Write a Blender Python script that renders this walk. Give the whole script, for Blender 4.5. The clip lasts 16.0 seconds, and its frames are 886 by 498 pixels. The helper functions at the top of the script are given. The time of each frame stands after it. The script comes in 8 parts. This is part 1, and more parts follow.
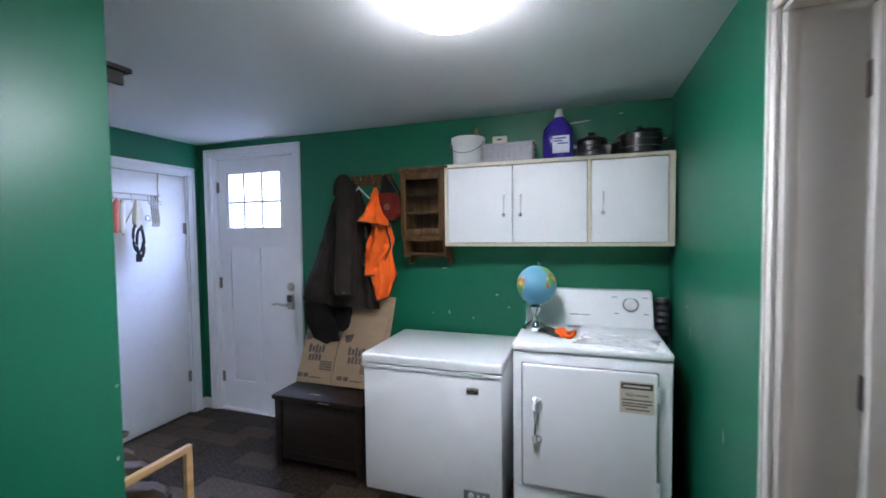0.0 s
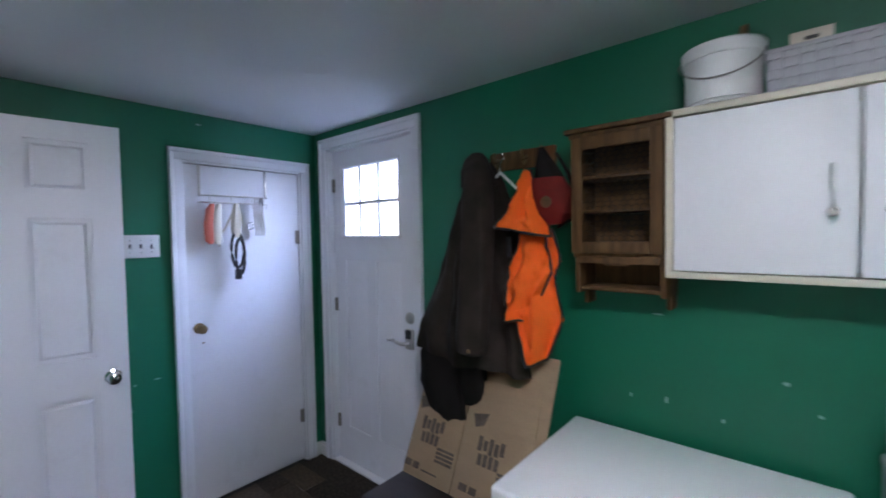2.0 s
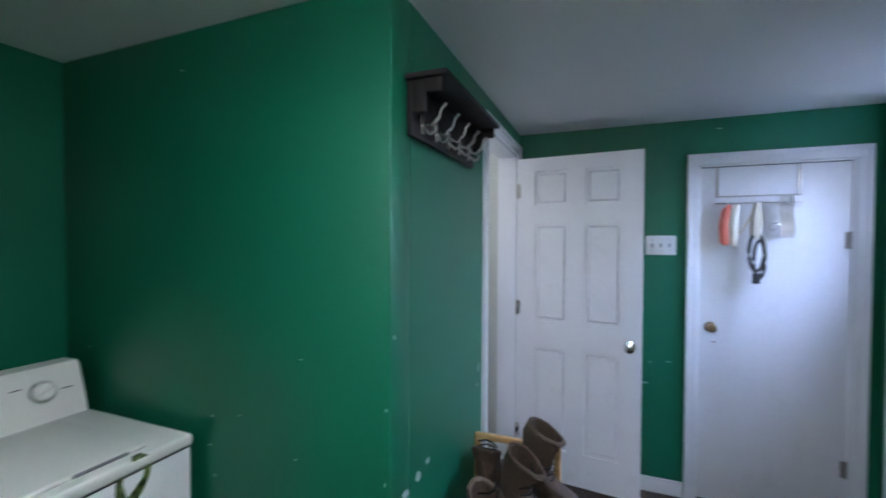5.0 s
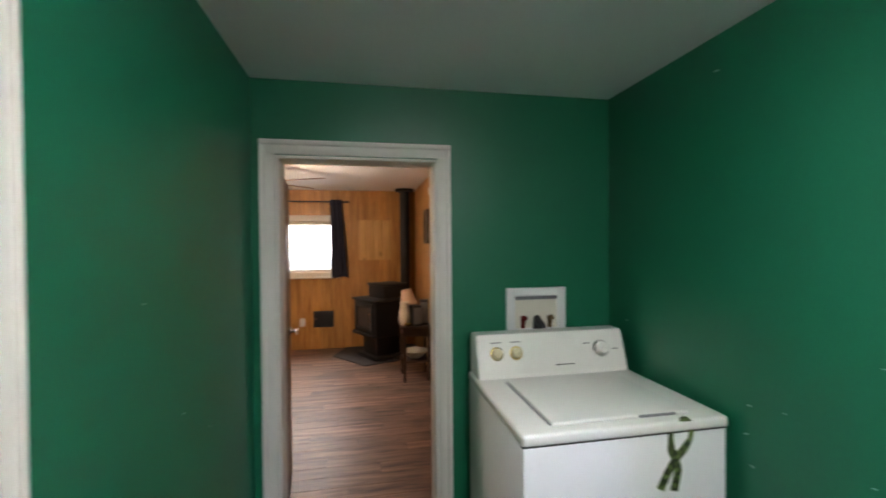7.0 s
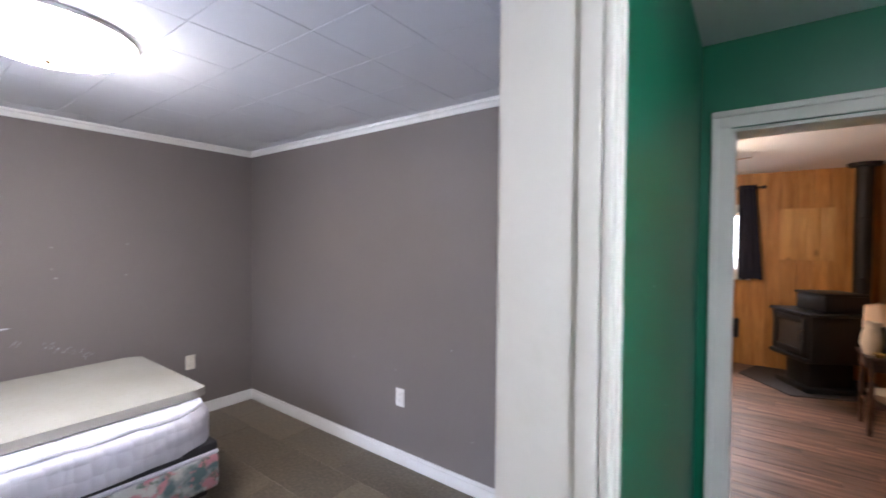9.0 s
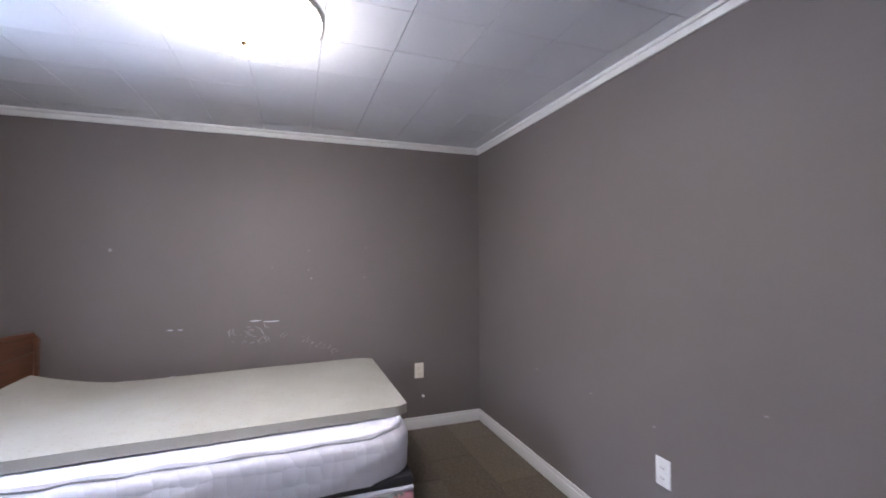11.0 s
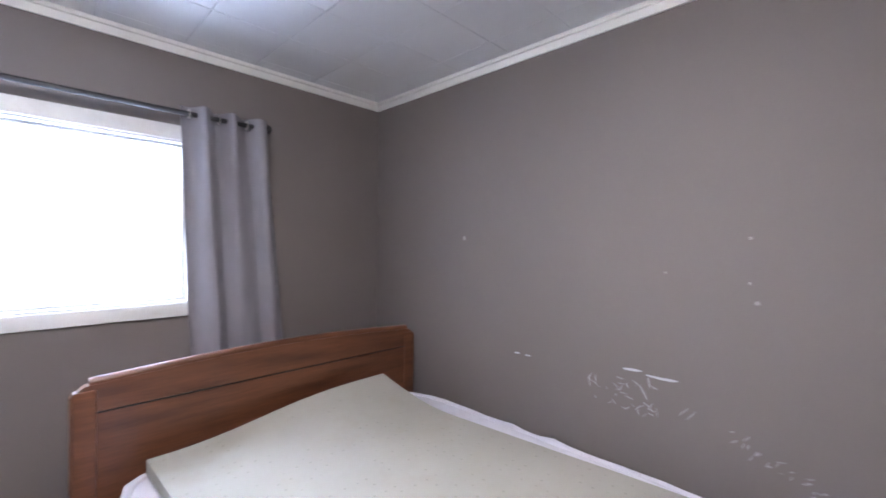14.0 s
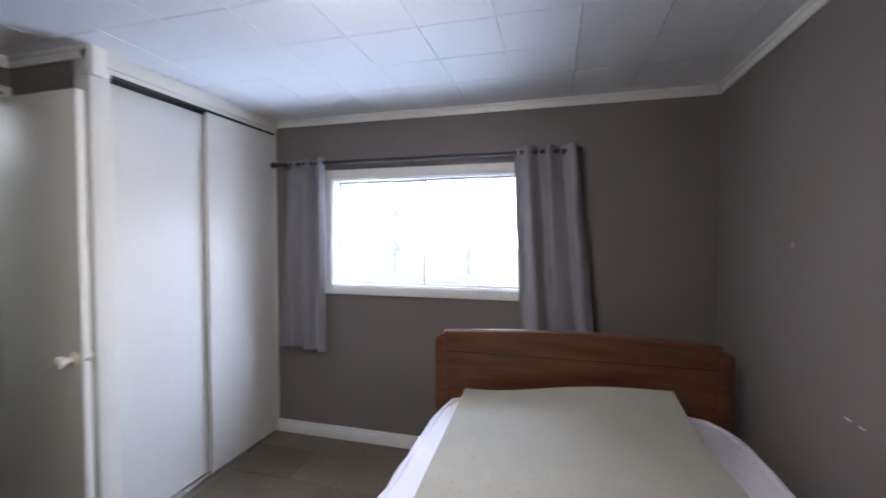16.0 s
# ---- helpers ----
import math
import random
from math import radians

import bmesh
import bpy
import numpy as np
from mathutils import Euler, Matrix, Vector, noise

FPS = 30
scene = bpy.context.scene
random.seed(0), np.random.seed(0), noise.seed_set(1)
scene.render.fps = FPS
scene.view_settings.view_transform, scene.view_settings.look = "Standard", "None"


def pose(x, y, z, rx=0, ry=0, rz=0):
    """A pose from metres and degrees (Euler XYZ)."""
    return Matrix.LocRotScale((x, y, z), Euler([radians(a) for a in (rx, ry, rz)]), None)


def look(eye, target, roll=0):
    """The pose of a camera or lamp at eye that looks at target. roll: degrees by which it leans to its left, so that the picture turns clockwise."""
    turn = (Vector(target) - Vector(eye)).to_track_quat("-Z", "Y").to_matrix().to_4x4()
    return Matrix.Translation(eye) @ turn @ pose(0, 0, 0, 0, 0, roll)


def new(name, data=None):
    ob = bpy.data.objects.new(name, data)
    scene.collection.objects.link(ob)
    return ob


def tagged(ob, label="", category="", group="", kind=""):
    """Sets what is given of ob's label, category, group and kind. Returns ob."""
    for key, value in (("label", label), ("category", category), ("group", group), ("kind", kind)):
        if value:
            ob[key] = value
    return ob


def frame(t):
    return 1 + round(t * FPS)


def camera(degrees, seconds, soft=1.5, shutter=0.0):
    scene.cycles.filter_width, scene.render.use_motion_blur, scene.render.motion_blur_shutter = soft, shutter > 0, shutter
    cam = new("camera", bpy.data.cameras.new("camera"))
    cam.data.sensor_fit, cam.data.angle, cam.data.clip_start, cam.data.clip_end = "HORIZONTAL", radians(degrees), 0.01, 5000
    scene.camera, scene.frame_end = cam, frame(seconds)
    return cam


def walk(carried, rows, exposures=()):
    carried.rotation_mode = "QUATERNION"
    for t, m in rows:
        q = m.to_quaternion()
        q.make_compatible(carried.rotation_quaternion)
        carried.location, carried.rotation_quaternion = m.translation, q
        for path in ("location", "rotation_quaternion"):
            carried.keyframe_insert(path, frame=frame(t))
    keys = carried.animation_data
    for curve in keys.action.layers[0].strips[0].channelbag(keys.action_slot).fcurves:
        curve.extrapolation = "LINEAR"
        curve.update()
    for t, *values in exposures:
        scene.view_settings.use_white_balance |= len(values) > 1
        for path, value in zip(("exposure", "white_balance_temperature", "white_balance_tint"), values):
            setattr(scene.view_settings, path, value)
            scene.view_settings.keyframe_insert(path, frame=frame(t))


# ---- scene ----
cam = camera(93.5, 16.0, soft=1.7, shutter=0.4)
PATH = [
    (0, (0.029, -0.178, 1.481), (-0.601, 1.718, 1.398), -0.7),
    (0.5, (-0.048, 0.157, 1.473), (-0.769, 2.022, 1.412), -0.6),
    (1, (-0.108, 0.508, 1.506), (-0.988, 2.302, 1.437), -0.7),
    (1.5, (-0.293, 0.692, 1.473), (-1.33, 2.402, 1.417), -1.2),
    (2, (-0.469, 0.903, 1.536), (-1.774, 2.417, 1.464), -1.0),
    (2.5, (-0.553, 1.065, 1.537), (-2.139, 2.282, 1.48), -1.2),
    (3, (-0.54, 1.156, 1.537), (-2.339, 2.029, 1.495), -1.3),
    (5.5, (-0.172, 1.21, 1.509), (-1.785, 0.027, 1.472), 0.2),
    (6, (-0.136, 1.195, 1.49), (-1.361, -0.385, 1.462), -0.1),
    (6.5, (-0.045, 1.158, 1.491), (-0.865, -0.665, 1.454), -0.5),
    (7, (0.028, 1.156, 1.48), (-0.346, -0.808, 1.457), -0.5),
    (7.5, (0.118, 1.158, 1.469), (0.184, -0.841, 1.455), -0.3),
    (8, (0.188, 1.179, 1.467), (0.687, -0.757, 1.457), -0.1),
    (8.5, (0.23, 1.2, 1.453), (1.109, -0.596, 1.443), 0.4),
    (9, (0.344, 1.128, 1.449), (1.537, -0.477, 1.407), 0.5),
    (9.5, (0.478, 1.035, 1.446), (1.93, -0.34, 1.392), 0.5),
    (10, (0.581, 0.91, 1.396), (2.224, -0.231, 1.358), 0.0),
    (12.5, (1.505, 0.252, 1.291), (3.499, 0.398, 1.332), 1.0),
    (13, (1.85, 0.272, 1.354), (3.784, 0.782, 1.328), 0.9),
    (13.5, (2.165, 0.296, 1.353), (3.901, 1.288, 1.343), 0.9),
    (14, (2.386, 0.254, 1.351), (3.811, 1.657, 1.326), 0.7),
    (14.5, (2.57, 0.128, 1.39), (3.548, 1.872, 1.35), 0.8),
    (15, (2.77, 0.037, 1.408), (3.273, 1.972, 1.359), 0.7),
    (15.5, (2.968, -0.057, 1.417), (2.952, 1.942, 1.36), 0.2),
    (16, (3.114, -0.179, 1.414), (2.594, 1.751, 1.35), -0.0),
]
EXPOSURES = [
    (0, 0.0, 5950, 18),
    (1, -0.12, 6150, 20),
    (2, -0.38, 5950, 19),
    (3, -0.5, 5600, 16),
    (5.5, -0.2, 6100, 13),
    (7, 0.1, 6700, 13),
    (8.5, 0.42, 6000, 16),
    (10, 0.25, 5950, 17),
    (12.5, 0.0, 5850, 18),
    (13.5, 0.35, 5850, 18),
    (14.2, 0.4, 5850, 16),
    (15, 0.05, 5950, 15),
    (16, -0.6, 6050, 14),
]
walk(cam, [(t, look(eye, target, roll)) for t, eye, target, roll in PATH], EXPOSURES)

# ---- world, sun, large lights ----
world = bpy.data.worlds.new("world")
scene.world = world
world.use_nodes = True
wn = world.node_tree
sky = wn.nodes.new("ShaderNodeTexSky")
sky.sky_type = "NISHITA"
sky.sun_disc = False
sky.sun_elevation = radians(35)
sky.sun_rotation = radians(200)
sky.air_density = 1.5
sky.dust_density = 1.0
wn.links.new(sky.outputs[0], wn.nodes["Background"].inputs[0])
wn.nodes["Background"].inputs[1].default_value = 0.12
sun = new("sun", bpy.data.lights.new("sun", "SUN"))
sun.data.energy = 0.8
sun.data.angle = radians(15)
sun.data.color = (1.0, 0.96, 0.9)
sun.matrix_world = look((0, 0, 20), (3.0, 12.0, 0))


def area_lamp(name, eye, target, w, h, watts, color):
    ob = new(name, bpy.data.lights.new(name, "AREA"))
    ob.data.shape = "RECTANGLE"
    ob.data.size, ob.data.size_y, ob.data.energy, ob.data.color = w, h, watts, color
    ob.matrix_world = look(eye, target)
    return ob


def bulb(name, x, y, z, radius, watts, color):
    ob = new(name, bpy.data.lights.new(name, "POINT"))
    ob.data.shadow_soft_size, ob.data.energy, ob.data.color = radius, watts, color
    ob.location = (x, y, z)
    return ob


def disk_lamp(name, x, y, z, size, watts, color):
    ob = new(name, bpy.data.lights.new(name, "AREA"))
    ob.data.shape, ob.data.size, ob.data.energy, ob.data.color = "DISK", size, watts, color
    ob.location = (x, y, z)
    return ob


SKYLIGHT = (0.66, 0.78, 1.0)
# daylight of the sky, in front of each window's opening
area_lamp("sky_bedroom_window", (2.80, 3.05, 2.25), (1.30, 1.4, 0.8), 1.5, 0.8, 290, SKYLIGHT)
area_lamp("ground_light_bedroom_window", (2.85, 3.45, 0.35), (1.5, 1.4, 1.9), 1.8, 1.3, 290, SKYLIGHT)
area_lamp("sky_entry_door", (-2.53, 2.98, 2.2), (-2.6, 1.9, 1.2), 0.9, 0.6, 210, (0.50, 0.64, 1.0))
area_lamp("sky_living_window", (1.0, -5.5, 2.1), (0.8, -4.0, 0.6), 1.3, 0.8, 78, (1.0, 0.95, 0.88))
# ceiling lamps
disk_lamp("laundry_bulb", -0.38, 1.12, 2.12, 0.26, 17.5, (0.90, 0.95, 1.0))
bulb("side_room_bulb", -2.3, -0.1, 2.0, 0.08, 14, (1.0, 0.97, 0.94))
disk_lamp("bedroom_bulb", 2.48, 0.75, 2.09, 0.40, 11, (1.0, 0.90, 0.80))
bulb("fan_bulb", 0.95, -2.95, 1.84, 0.08, 25, (1.0, 0.72, 0.42))


# ---- materials ----
def nodes_of(name):
    m = bpy.data.materials.new(name)
    m.use_nodes = True
    return m, m.node_tree, m.node_tree.nodes["Principled BSDF"]


def ramp_between(nt, fac, a, b, lo=0.35, hi=0.65):
    r = nt.nodes.new("ShaderNodeValToRGB")
    r.color_ramp.elements[0].position, r.color_ramp.elements[1].position = lo, hi
    r.color_ramp.elements[0].color, r.color_ramp.elements[1].color = (*a, 1), (*b, 1)
    nt.links.new(fac, r.inputs[0])
    return r.outputs[0]


def mixed(nt, fac, a, b, mode="MIX"):
    n = nt.nodes.new("ShaderNodeMix")
    n.data_type, n.blend_type = "RGBA", mode
    for sock, v in ((n.inputs[0], fac), (n.inputs[6], a), (n.inputs[7], b)):
        if isinstance(v, (int, float)):
            sock.default_value = v
        elif isinstance(v, tuple):
            sock.default_value = (*v, 1)
        else:
            nt.links.new(v, sock)
    return n.outputs[2]


def noise_tex(nt, scale, detail=3, stretch=None, coord="Object", rough=0.55, shift=None):
    tc = nt.nodes.new("ShaderNodeTexCoord")
    out = tc.outputs[coord]
    if stretch or shift:
        mp = nt.nodes.new("ShaderNodeMapping")
        if stretch:
            mp.inputs["Scale"].default_value = stretch
        nt.links.new(out, mp.inputs[0])
        if shift:
            info = nt.nodes.new("ShaderNodeObjectInfo")
            mul = nt.nodes.new("ShaderNodeMath")
            mul.operation = "MULTIPLY"
            mul.inputs[1].default_value = shift
            nt.links.new(info.outputs["Random"], mul.inputs[0])
            nt.links.new(mul.outputs[0], mp.inputs["Location"])
        out = mp.outputs[0]
    n = nt.nodes.new("ShaderNodeTexNoise")
    n.inputs["Scale"].default_value, n.inputs["Detail"].default_value, n.inputs["Roughness"].default_value = scale, detail, rough
    nt.links.new(out, n.inputs["Vector"])
    return n.outputs["Fac"]


def bumped(nt, bsdf, height, strength, distance):
    b = nt.nodes.new("ShaderNodeBump")
    b.inputs["Strength"].default_value, b.inputs["Distance"].default_value = strength, distance
    nt.links.new(height, b.inputs["Height"])
    nt.links.new(b.outputs[0], bsdf.inputs["Normal"])


def surface(name, col, rough=0.5, metal=0.0, var=0.12, scale=2.5, fine=90, bump=0.15, dist=0.002, stretch=None, stain=None, stain_amount=0.3, rvar=0.1, spec=0.5):
    """Paint, plastic, metal, cloth: two scales of variation, in colour, gloss and relief."""
    m, nt, b = nodes_of(name)
    big = noise_tex(nt, scale, 4, stretch)
    small = noise_tex(nt, fine, 2, stretch)
    dark = tuple(c * (1 - var) for c in col)
    lite = tuple(min(1.0, c * (1 + var * 0.6)) for c in col)
    c = ramp_between(nt, big, dark, lite, 0.3, 0.7)
    c = mixed(nt, 0.25, c, ramp_between(nt, small, dark, lite, 0.35, 0.65))
    if stain:
        spots = ramp_between(nt, noise_tex(nt, scale * 2.3, 6, None, "Object", 0.7), (0, 0, 0), (stain_amount,) * 3, 0.56, 0.72)
        c = mixed(nt, spots, c, stain)
    nt.links.new(c, b.inputs["Base Color"])
    r = nt.nodes.new("ShaderNodeMapRange")
    r.inputs[3].default_value, r.inputs[4].default_value = max(0.03, rough - rvar), min(1.0, rough + rvar)
    nt.links.new(big, r.inputs[0])
    nt.links.new(r.outputs[0], b.inputs["Roughness"])
    b.inputs["Metallic"].default_value = metal
    b.inputs["Specular IOR Level"].default_value = spec
    bumped(nt, b, small, bump, dist)
    return m


def wood(name, dark, lite, rough=0.5, along=(1, 14, 14), scale=3.0, bump=0.2, knots=False, each=0.0, spec=0.5):
    """Grain drawn out along one axis; each: how much single boards differ."""
    m, nt, b = nodes_of(name)
    g = noise_tex(nt, scale, 5, along, "Object", 0.65, 7.0)
    f = noise_tex(nt, scale * 6, 3, along, "Object", 0.6, 7.0)
    c = ramp_between(nt, g, dark, lite, 0.32, 0.66)
    c = mixed(nt, ramp_between(nt, f, (0, 0, 0), (0.35,) * 3, 0.5, 0.75), c, tuple(v * 0.6 for v in dark))
    if knots:
        v = nt.nodes.new("ShaderNodeTexVoronoi")
        v.inputs["Scale"].default_value = 3.2
        tc = nt.nodes.new("ShaderNodeTexCoord")
        mp = nt.nodes.new("ShaderNodeMapping")
        mp.inputs["Scale"].default_value = tuple(0.55 if a == 1 else 1.0 for a in along)
        nt.links.new(tc.outputs["Object"], mp.inputs[0])
        nt.links.new(mp.outputs[0], v.inputs["Vector"])
        c = mixed(nt, ramp_between(nt, v.outputs["Distance"], (0.85,) * 3, (0, 0, 0), 0.03, 0.10), c, tuple(v2 * 0.35 for v2 in dark))
    if each:
        info = nt.nodes.new("ShaderNodeObjectInfo")
        c = mixed(nt, 1.0, c, ramp_between(nt, info.outputs["Random"], (1 - each,) * 3, (1 + each * 0.5,) * 3, 0.0, 1.0), "MULTIPLY")
    nt.links.new(c, b.inputs["Base Color"])
    b.inputs["Roughness"].default_value = rough
    b.inputs["Specular IOR Level"].default_value = spec
    bumped(nt, b, f, bump, 0.002)
    return m


def glowing(name, color, strength):
    m, nt, b = nodes_of(name)
    b.inputs["Base Color"].default_value = (0.85, 0.85, 0.85, 1)
    b.inputs["Emission Color"].default_value = (*color, 1)
    b.inputs["Emission Strength"].default_value = strength
    return m


def glass_mat(name, tint=(1, 1, 1), rough=0.0):
    m, nt, b = nodes_of(name)
    b.inputs["Base Color"].default_value = (*tint, 1)
    b.inputs["Transmission Weight"].default_value = 1.0
    b.inputs["Roughness"].default_value = rough
    b.inputs["IOR"].default_value = 1.45
    return m


GREEN = surface("green_paint", (0.0055, 0.140, 0.070), 0.42, var=0.12, scale=1.3, fine=200, bump=0.17, dist=0.0015, rvar=0.06)
GREY = surface("grey_wall_paint", (0.158, 0.138, 0.127), 0.60, var=0.09, scale=1.2, fine=230, bump=0.22, dist=0.0015, rvar=0.08)
CEIL = surface("white_ceiling_paint", (0.76, 0.77, 0.78), 0.62, var=0.05, scale=1.0, fine=150, bump=0.18, dist=0.002)
TILE_CEIL = surface("ceiling_tile", (0.74, 0.75, 0.78), 0.55, var=0.05, scale=2.0, fine=240, bump=0.25, dist=0.001)
TRIM = surface("white_trim_paint", (0.72, 0.72, 0.70), 0.40, var=0.06, scale=3, fine=60, bump=0.12, stain=(0.42, 0.36, 0.29), stain_amount=0.25)
CREAM_TRIM = surface("cream_trim_paint", (0.69, 0.665, 0.605), 0.60, var=0.04, scale=3, fine=50, bump=0.10, stain=(0.48, 0.42, 0.34), stain_amount=0.14)
DOOR_WHITE = surface("white_door_paint", (0.82, 0.83, 0.87), 0.36, var=0.05, scale=2, fine=80, bump=0.08, stain=(0.50, 0.48, 0.46), stain_amount=0.18)
CLOSET_WHITE = surface("closet_door_paint", (0.72, 0.71, 0.68), 0.33, var=0.03, scale=1.6, fine=90, bump=0.06)
ENAMEL = surface("white_enamel", (0.86, 0.87, 0.88), 0.22, var=0.03, scale=2, fine=120, bump=0.03, stain=(0.55, 0.53, 0.50), stain_amount=0.12, rvar=0.05)
ENAMEL_CREAM = surface("aged_white_enamel", (0.83, 0.82, 0.77), 0.25, var=0.04, scale=2, fine=120, bump=0.03, stain=(0.5, 0.45, 0.38), stain_amount=0.14, rvar=0.05)
LAMINATE = surface("white_laminate", (0.84, 0.84, 0.85), 0.50, var=0.03, scale=2, fine=100, bump=0.03)
LAMINATE_EDGE = surface("cream_edge_band", (0.70, 0.64, 0.50), 0.4, var=0.08, scale=5, fine=60, bump=0.08)
DARK_GAP = surface("dark_gap", (0.02, 0.02, 0.02), 0.8)
CHROME = surface("chrome", (0.75, 0.75, 0.76), 0.10, metal=1.0, var=0.05, bump=0.02, rvar=0.04)
NICKEL = surface("brushed_nickel", (0.55, 0.53, 0.50), 0.28, metal=1.0, var=0.08, bump=0.05)
BRONZE = surface("aged_brass", (0.22, 0.15, 0.08), 0.38, metal=0.9, var=0.2, bump=0.1)
HINGE = surface("tarnished_steel", (0.28, 0.26, 0.24), 0.42, metal=0.9, var=0.2, bump=0.1)
BLACK = surface("black_plastic", (0.015, 0.015, 0.017), 0.42, var=0.2, bump=0.1)
BLACK_PAINT = surface("distressed_black_paint", (0.012, 0.010, 0.009), 0.60, var=0.3, scale=6, fine=70, bump=0.3, stain=(0.18, 0.10, 0.06), stain_amount=0.22, spec=0.25)
IRON = surface("black_stove_iron", (0.014, 0.014, 0.015), 0.5, metal=0.4, var=0.25, bump=0.25)
WHITE_PLASTIC = surface("white_plastic", (0.74, 0.74, 0.73), 0.38, var=0.04, bump=0.05)
IVORY = surface("ivory_plastic", (0.70, 0.66, 0.56), 0.4, var=0.05, bump=0.05)
GREY_PLASTIC = surface("grey_plastic", (0.20, 0.20, 0.21), 0.4, var=0.1, bump=0.05)
GOLD = surface("brass_knob", (0.65, 0.50, 0.18), 0.28, metal=0.8, var=0.12, bump=0.05)
PALE_GOLD = surface("pale_gilt_knob", (0.70, 0.62, 0.40), 0.32, metal=0.35, var=0.1, bump=0.05)
PURPLE = surface("purple_bottle_plastic", (0.035, 0.018, 0.26), 0.25, var=0.12, scale=6, bump=0.04)
LABEL_WHITE = surface("printed_label", (0.62, 0.64, 0.72), 0.4, var=0.1, scale=25)
PAPER = surface("aged_paper_sticker", (0.60, 0.55, 0.44), 0.55, var=0.08, scale=8)
INK = surface("dark_ink", (0.03, 0.028, 0.025), 0.6, var=0.3, scale=20)
CARD_INK = surface("brown_carton_ink", (0.115, 0.088, 0.066), 0.75, var=0.5, scale=22, bump=0.1)
CARDBOARD = surface("corrugated_cardboard", (0.34, 0.24, 0.145), 0.78, var=0.14, scale=4, fine=70, bump=0.25, stretch=(1, 1, 4), stain=(0.22, 0.15, 0.09), stain_amount=0.3)
COAT = surface("dark_brown_canvas", (0.030, 0.023, 0.018), 0.78, var=0.55, scale=9, fine=400, bump=0.5, dist=0.001, spec=0.15)
COAT_DARK = surface("black_brown_cloth", (0.016, 0.014, 0.013), 0.9, var=0.3, scale=9, fine=300, bump=0.5, spec=0.1)
ORANGE = surface("blaze_orange_cloth", (0.95, 0.155, 0.015), 0.75, var=0.12, scale=9, fine=350, bump=0.3, dist=0.001, spec=0.2)
RED = surface("dark_red_cloth", (0.16, 0.018, 0.014), 0.8, var=0.25, scale=12, fine=300, bump=0.3, spec=0.2)
PINE = wood("rustic_pine", (0.050, 0.026, 0.010), (0.150, 0.083, 0.032), 0.6, (12, 12, 1), 3.0, 0.3, True, 0.0, 0.2)
PINE_BACK = wood("pine_back_boards", (0.070, 0.037, 0.014), (0.185, 0.105, 0.043), 0.65, (12, 12, 1), 3.0, 0.3, True, 0.0, 0.2)
RACK_WOOD = wood("clear_coated_birch", (0.42, 0.24, 0.09), (0.62, 0.40, 0.18), 0.42, (10, 1, 10), 3.0, 0.12)
TRUNK_WOOD = wood("espresso_stained_wood", (0.010, 0.006, 0.005), (0.026, 0.017, 0.013), 0.36, (1, 12, 12), 3.0, 0.25)
HEADBOARD_WOOD = wood("cherry_veneer", (0.055, 0.020, 0.009), (0.125, 0.047, 0.021), 0.36, (1, 10, 10), 2.2, 0.06)
PANEL_WOOD = wood("knotty_pine_panelling", (0.36, 0.150, 0.032), (0.62, 0.315, 0.085), 0.42, (10, 10, 1), 1.8, 0.12, True, 0.22)
PLANK_WOOD = wood("laminate_plank", (0.060, 0.032, 0.022), (0.30, 0.175, 0.120), 0.46, (1, 9, 9), 2.2, 0.2, False, 0.30)
DOOR_BROWN = wood("brown_stained_door", (0.10, 0.045, 0.018), (0.22, 0.11, 0.045), 0.45, (10, 10, 1), 2.0, 0.15)
TABLE_WOOD = wood("dark_walnut", (0.025, 0.012, 0.007), (0.07, 0.035, 0.02), 0.4, (1, 10, 10), 3.0, 0.1)
MESH_WIRE = surface("dark_wire", (0.03, 0.028, 0.025), 0.5, metal=0.8)
CURTAIN = surface("grey_curtain_cloth", (0.215, 0.205, 0.225), 0.62, var=0.10, scale=9, fine=320, bump=0.35, dist=0.001, stretch=(2, 2, 0.7), spec=0.35)
NAVY = surface("navy_curtain_cloth", (0.012, 0.013, 0.028), 0.8, var=0.2, scale=8, fine=200, bump=0.3)
VINYL_STRIP = surface("black_mattress_band", (0.02, 0.02, 0.024), 0.6, var=0.2)
DOME = glowing("lit_dome_glass", (1.0, 0.98, 0.96), 46.0)
DOME_WARM = glowing("lit_warm_glass", (1.0, 0.92, 0.83), 34.0)
PANE = glass_mat("window_glass")
STOVE_GLASS = surface("stove_glass", (0.05, 0.05, 0.05), 0.08, var=0.3)
PORCELAIN = surface("cream_ceramic", (0.68, 0.60, 0.48), 0.3, var=0.08, scale=8)
SHADE = surface("lamp_shade_cloth", (0.70, 0.52, 0.36), 0.8, var=0.08)
CLEAR_BAG = surface("clear_plastic_film", (0.85, 0.86, 0.86), 0.12, var=0.02, rvar=0.04)
CLEAR_BAG.node_tree.nodes["Principled BSDF"].inputs["Alpha"].default_value = 0.45
BASKET = surface("grey_woven_strap", (0.40, 0.40, 0.42), 0.6, var=0.15, scale=12, fine=120, bump=0.3)
BOOT = surface("muddy_brown_leather", (0.070, 0.045, 0.028), 0.75, var=0.4, scale=11, fine=110, bump=0.6, dist=0.004, stain=(0.16, 0.12, 0.085), stain_amount=0.6)
COLLAR = surface("scuffed_boot_collar", (0.092, 0.062, 0.040), 0.8, var=0.35, scale=14, fine=110, bump=0.5, dist=0.003)
RUBBER = surface("black_rubber", (0.02, 0.018, 0.016), 0.7, var=0.3, bump=0.3)
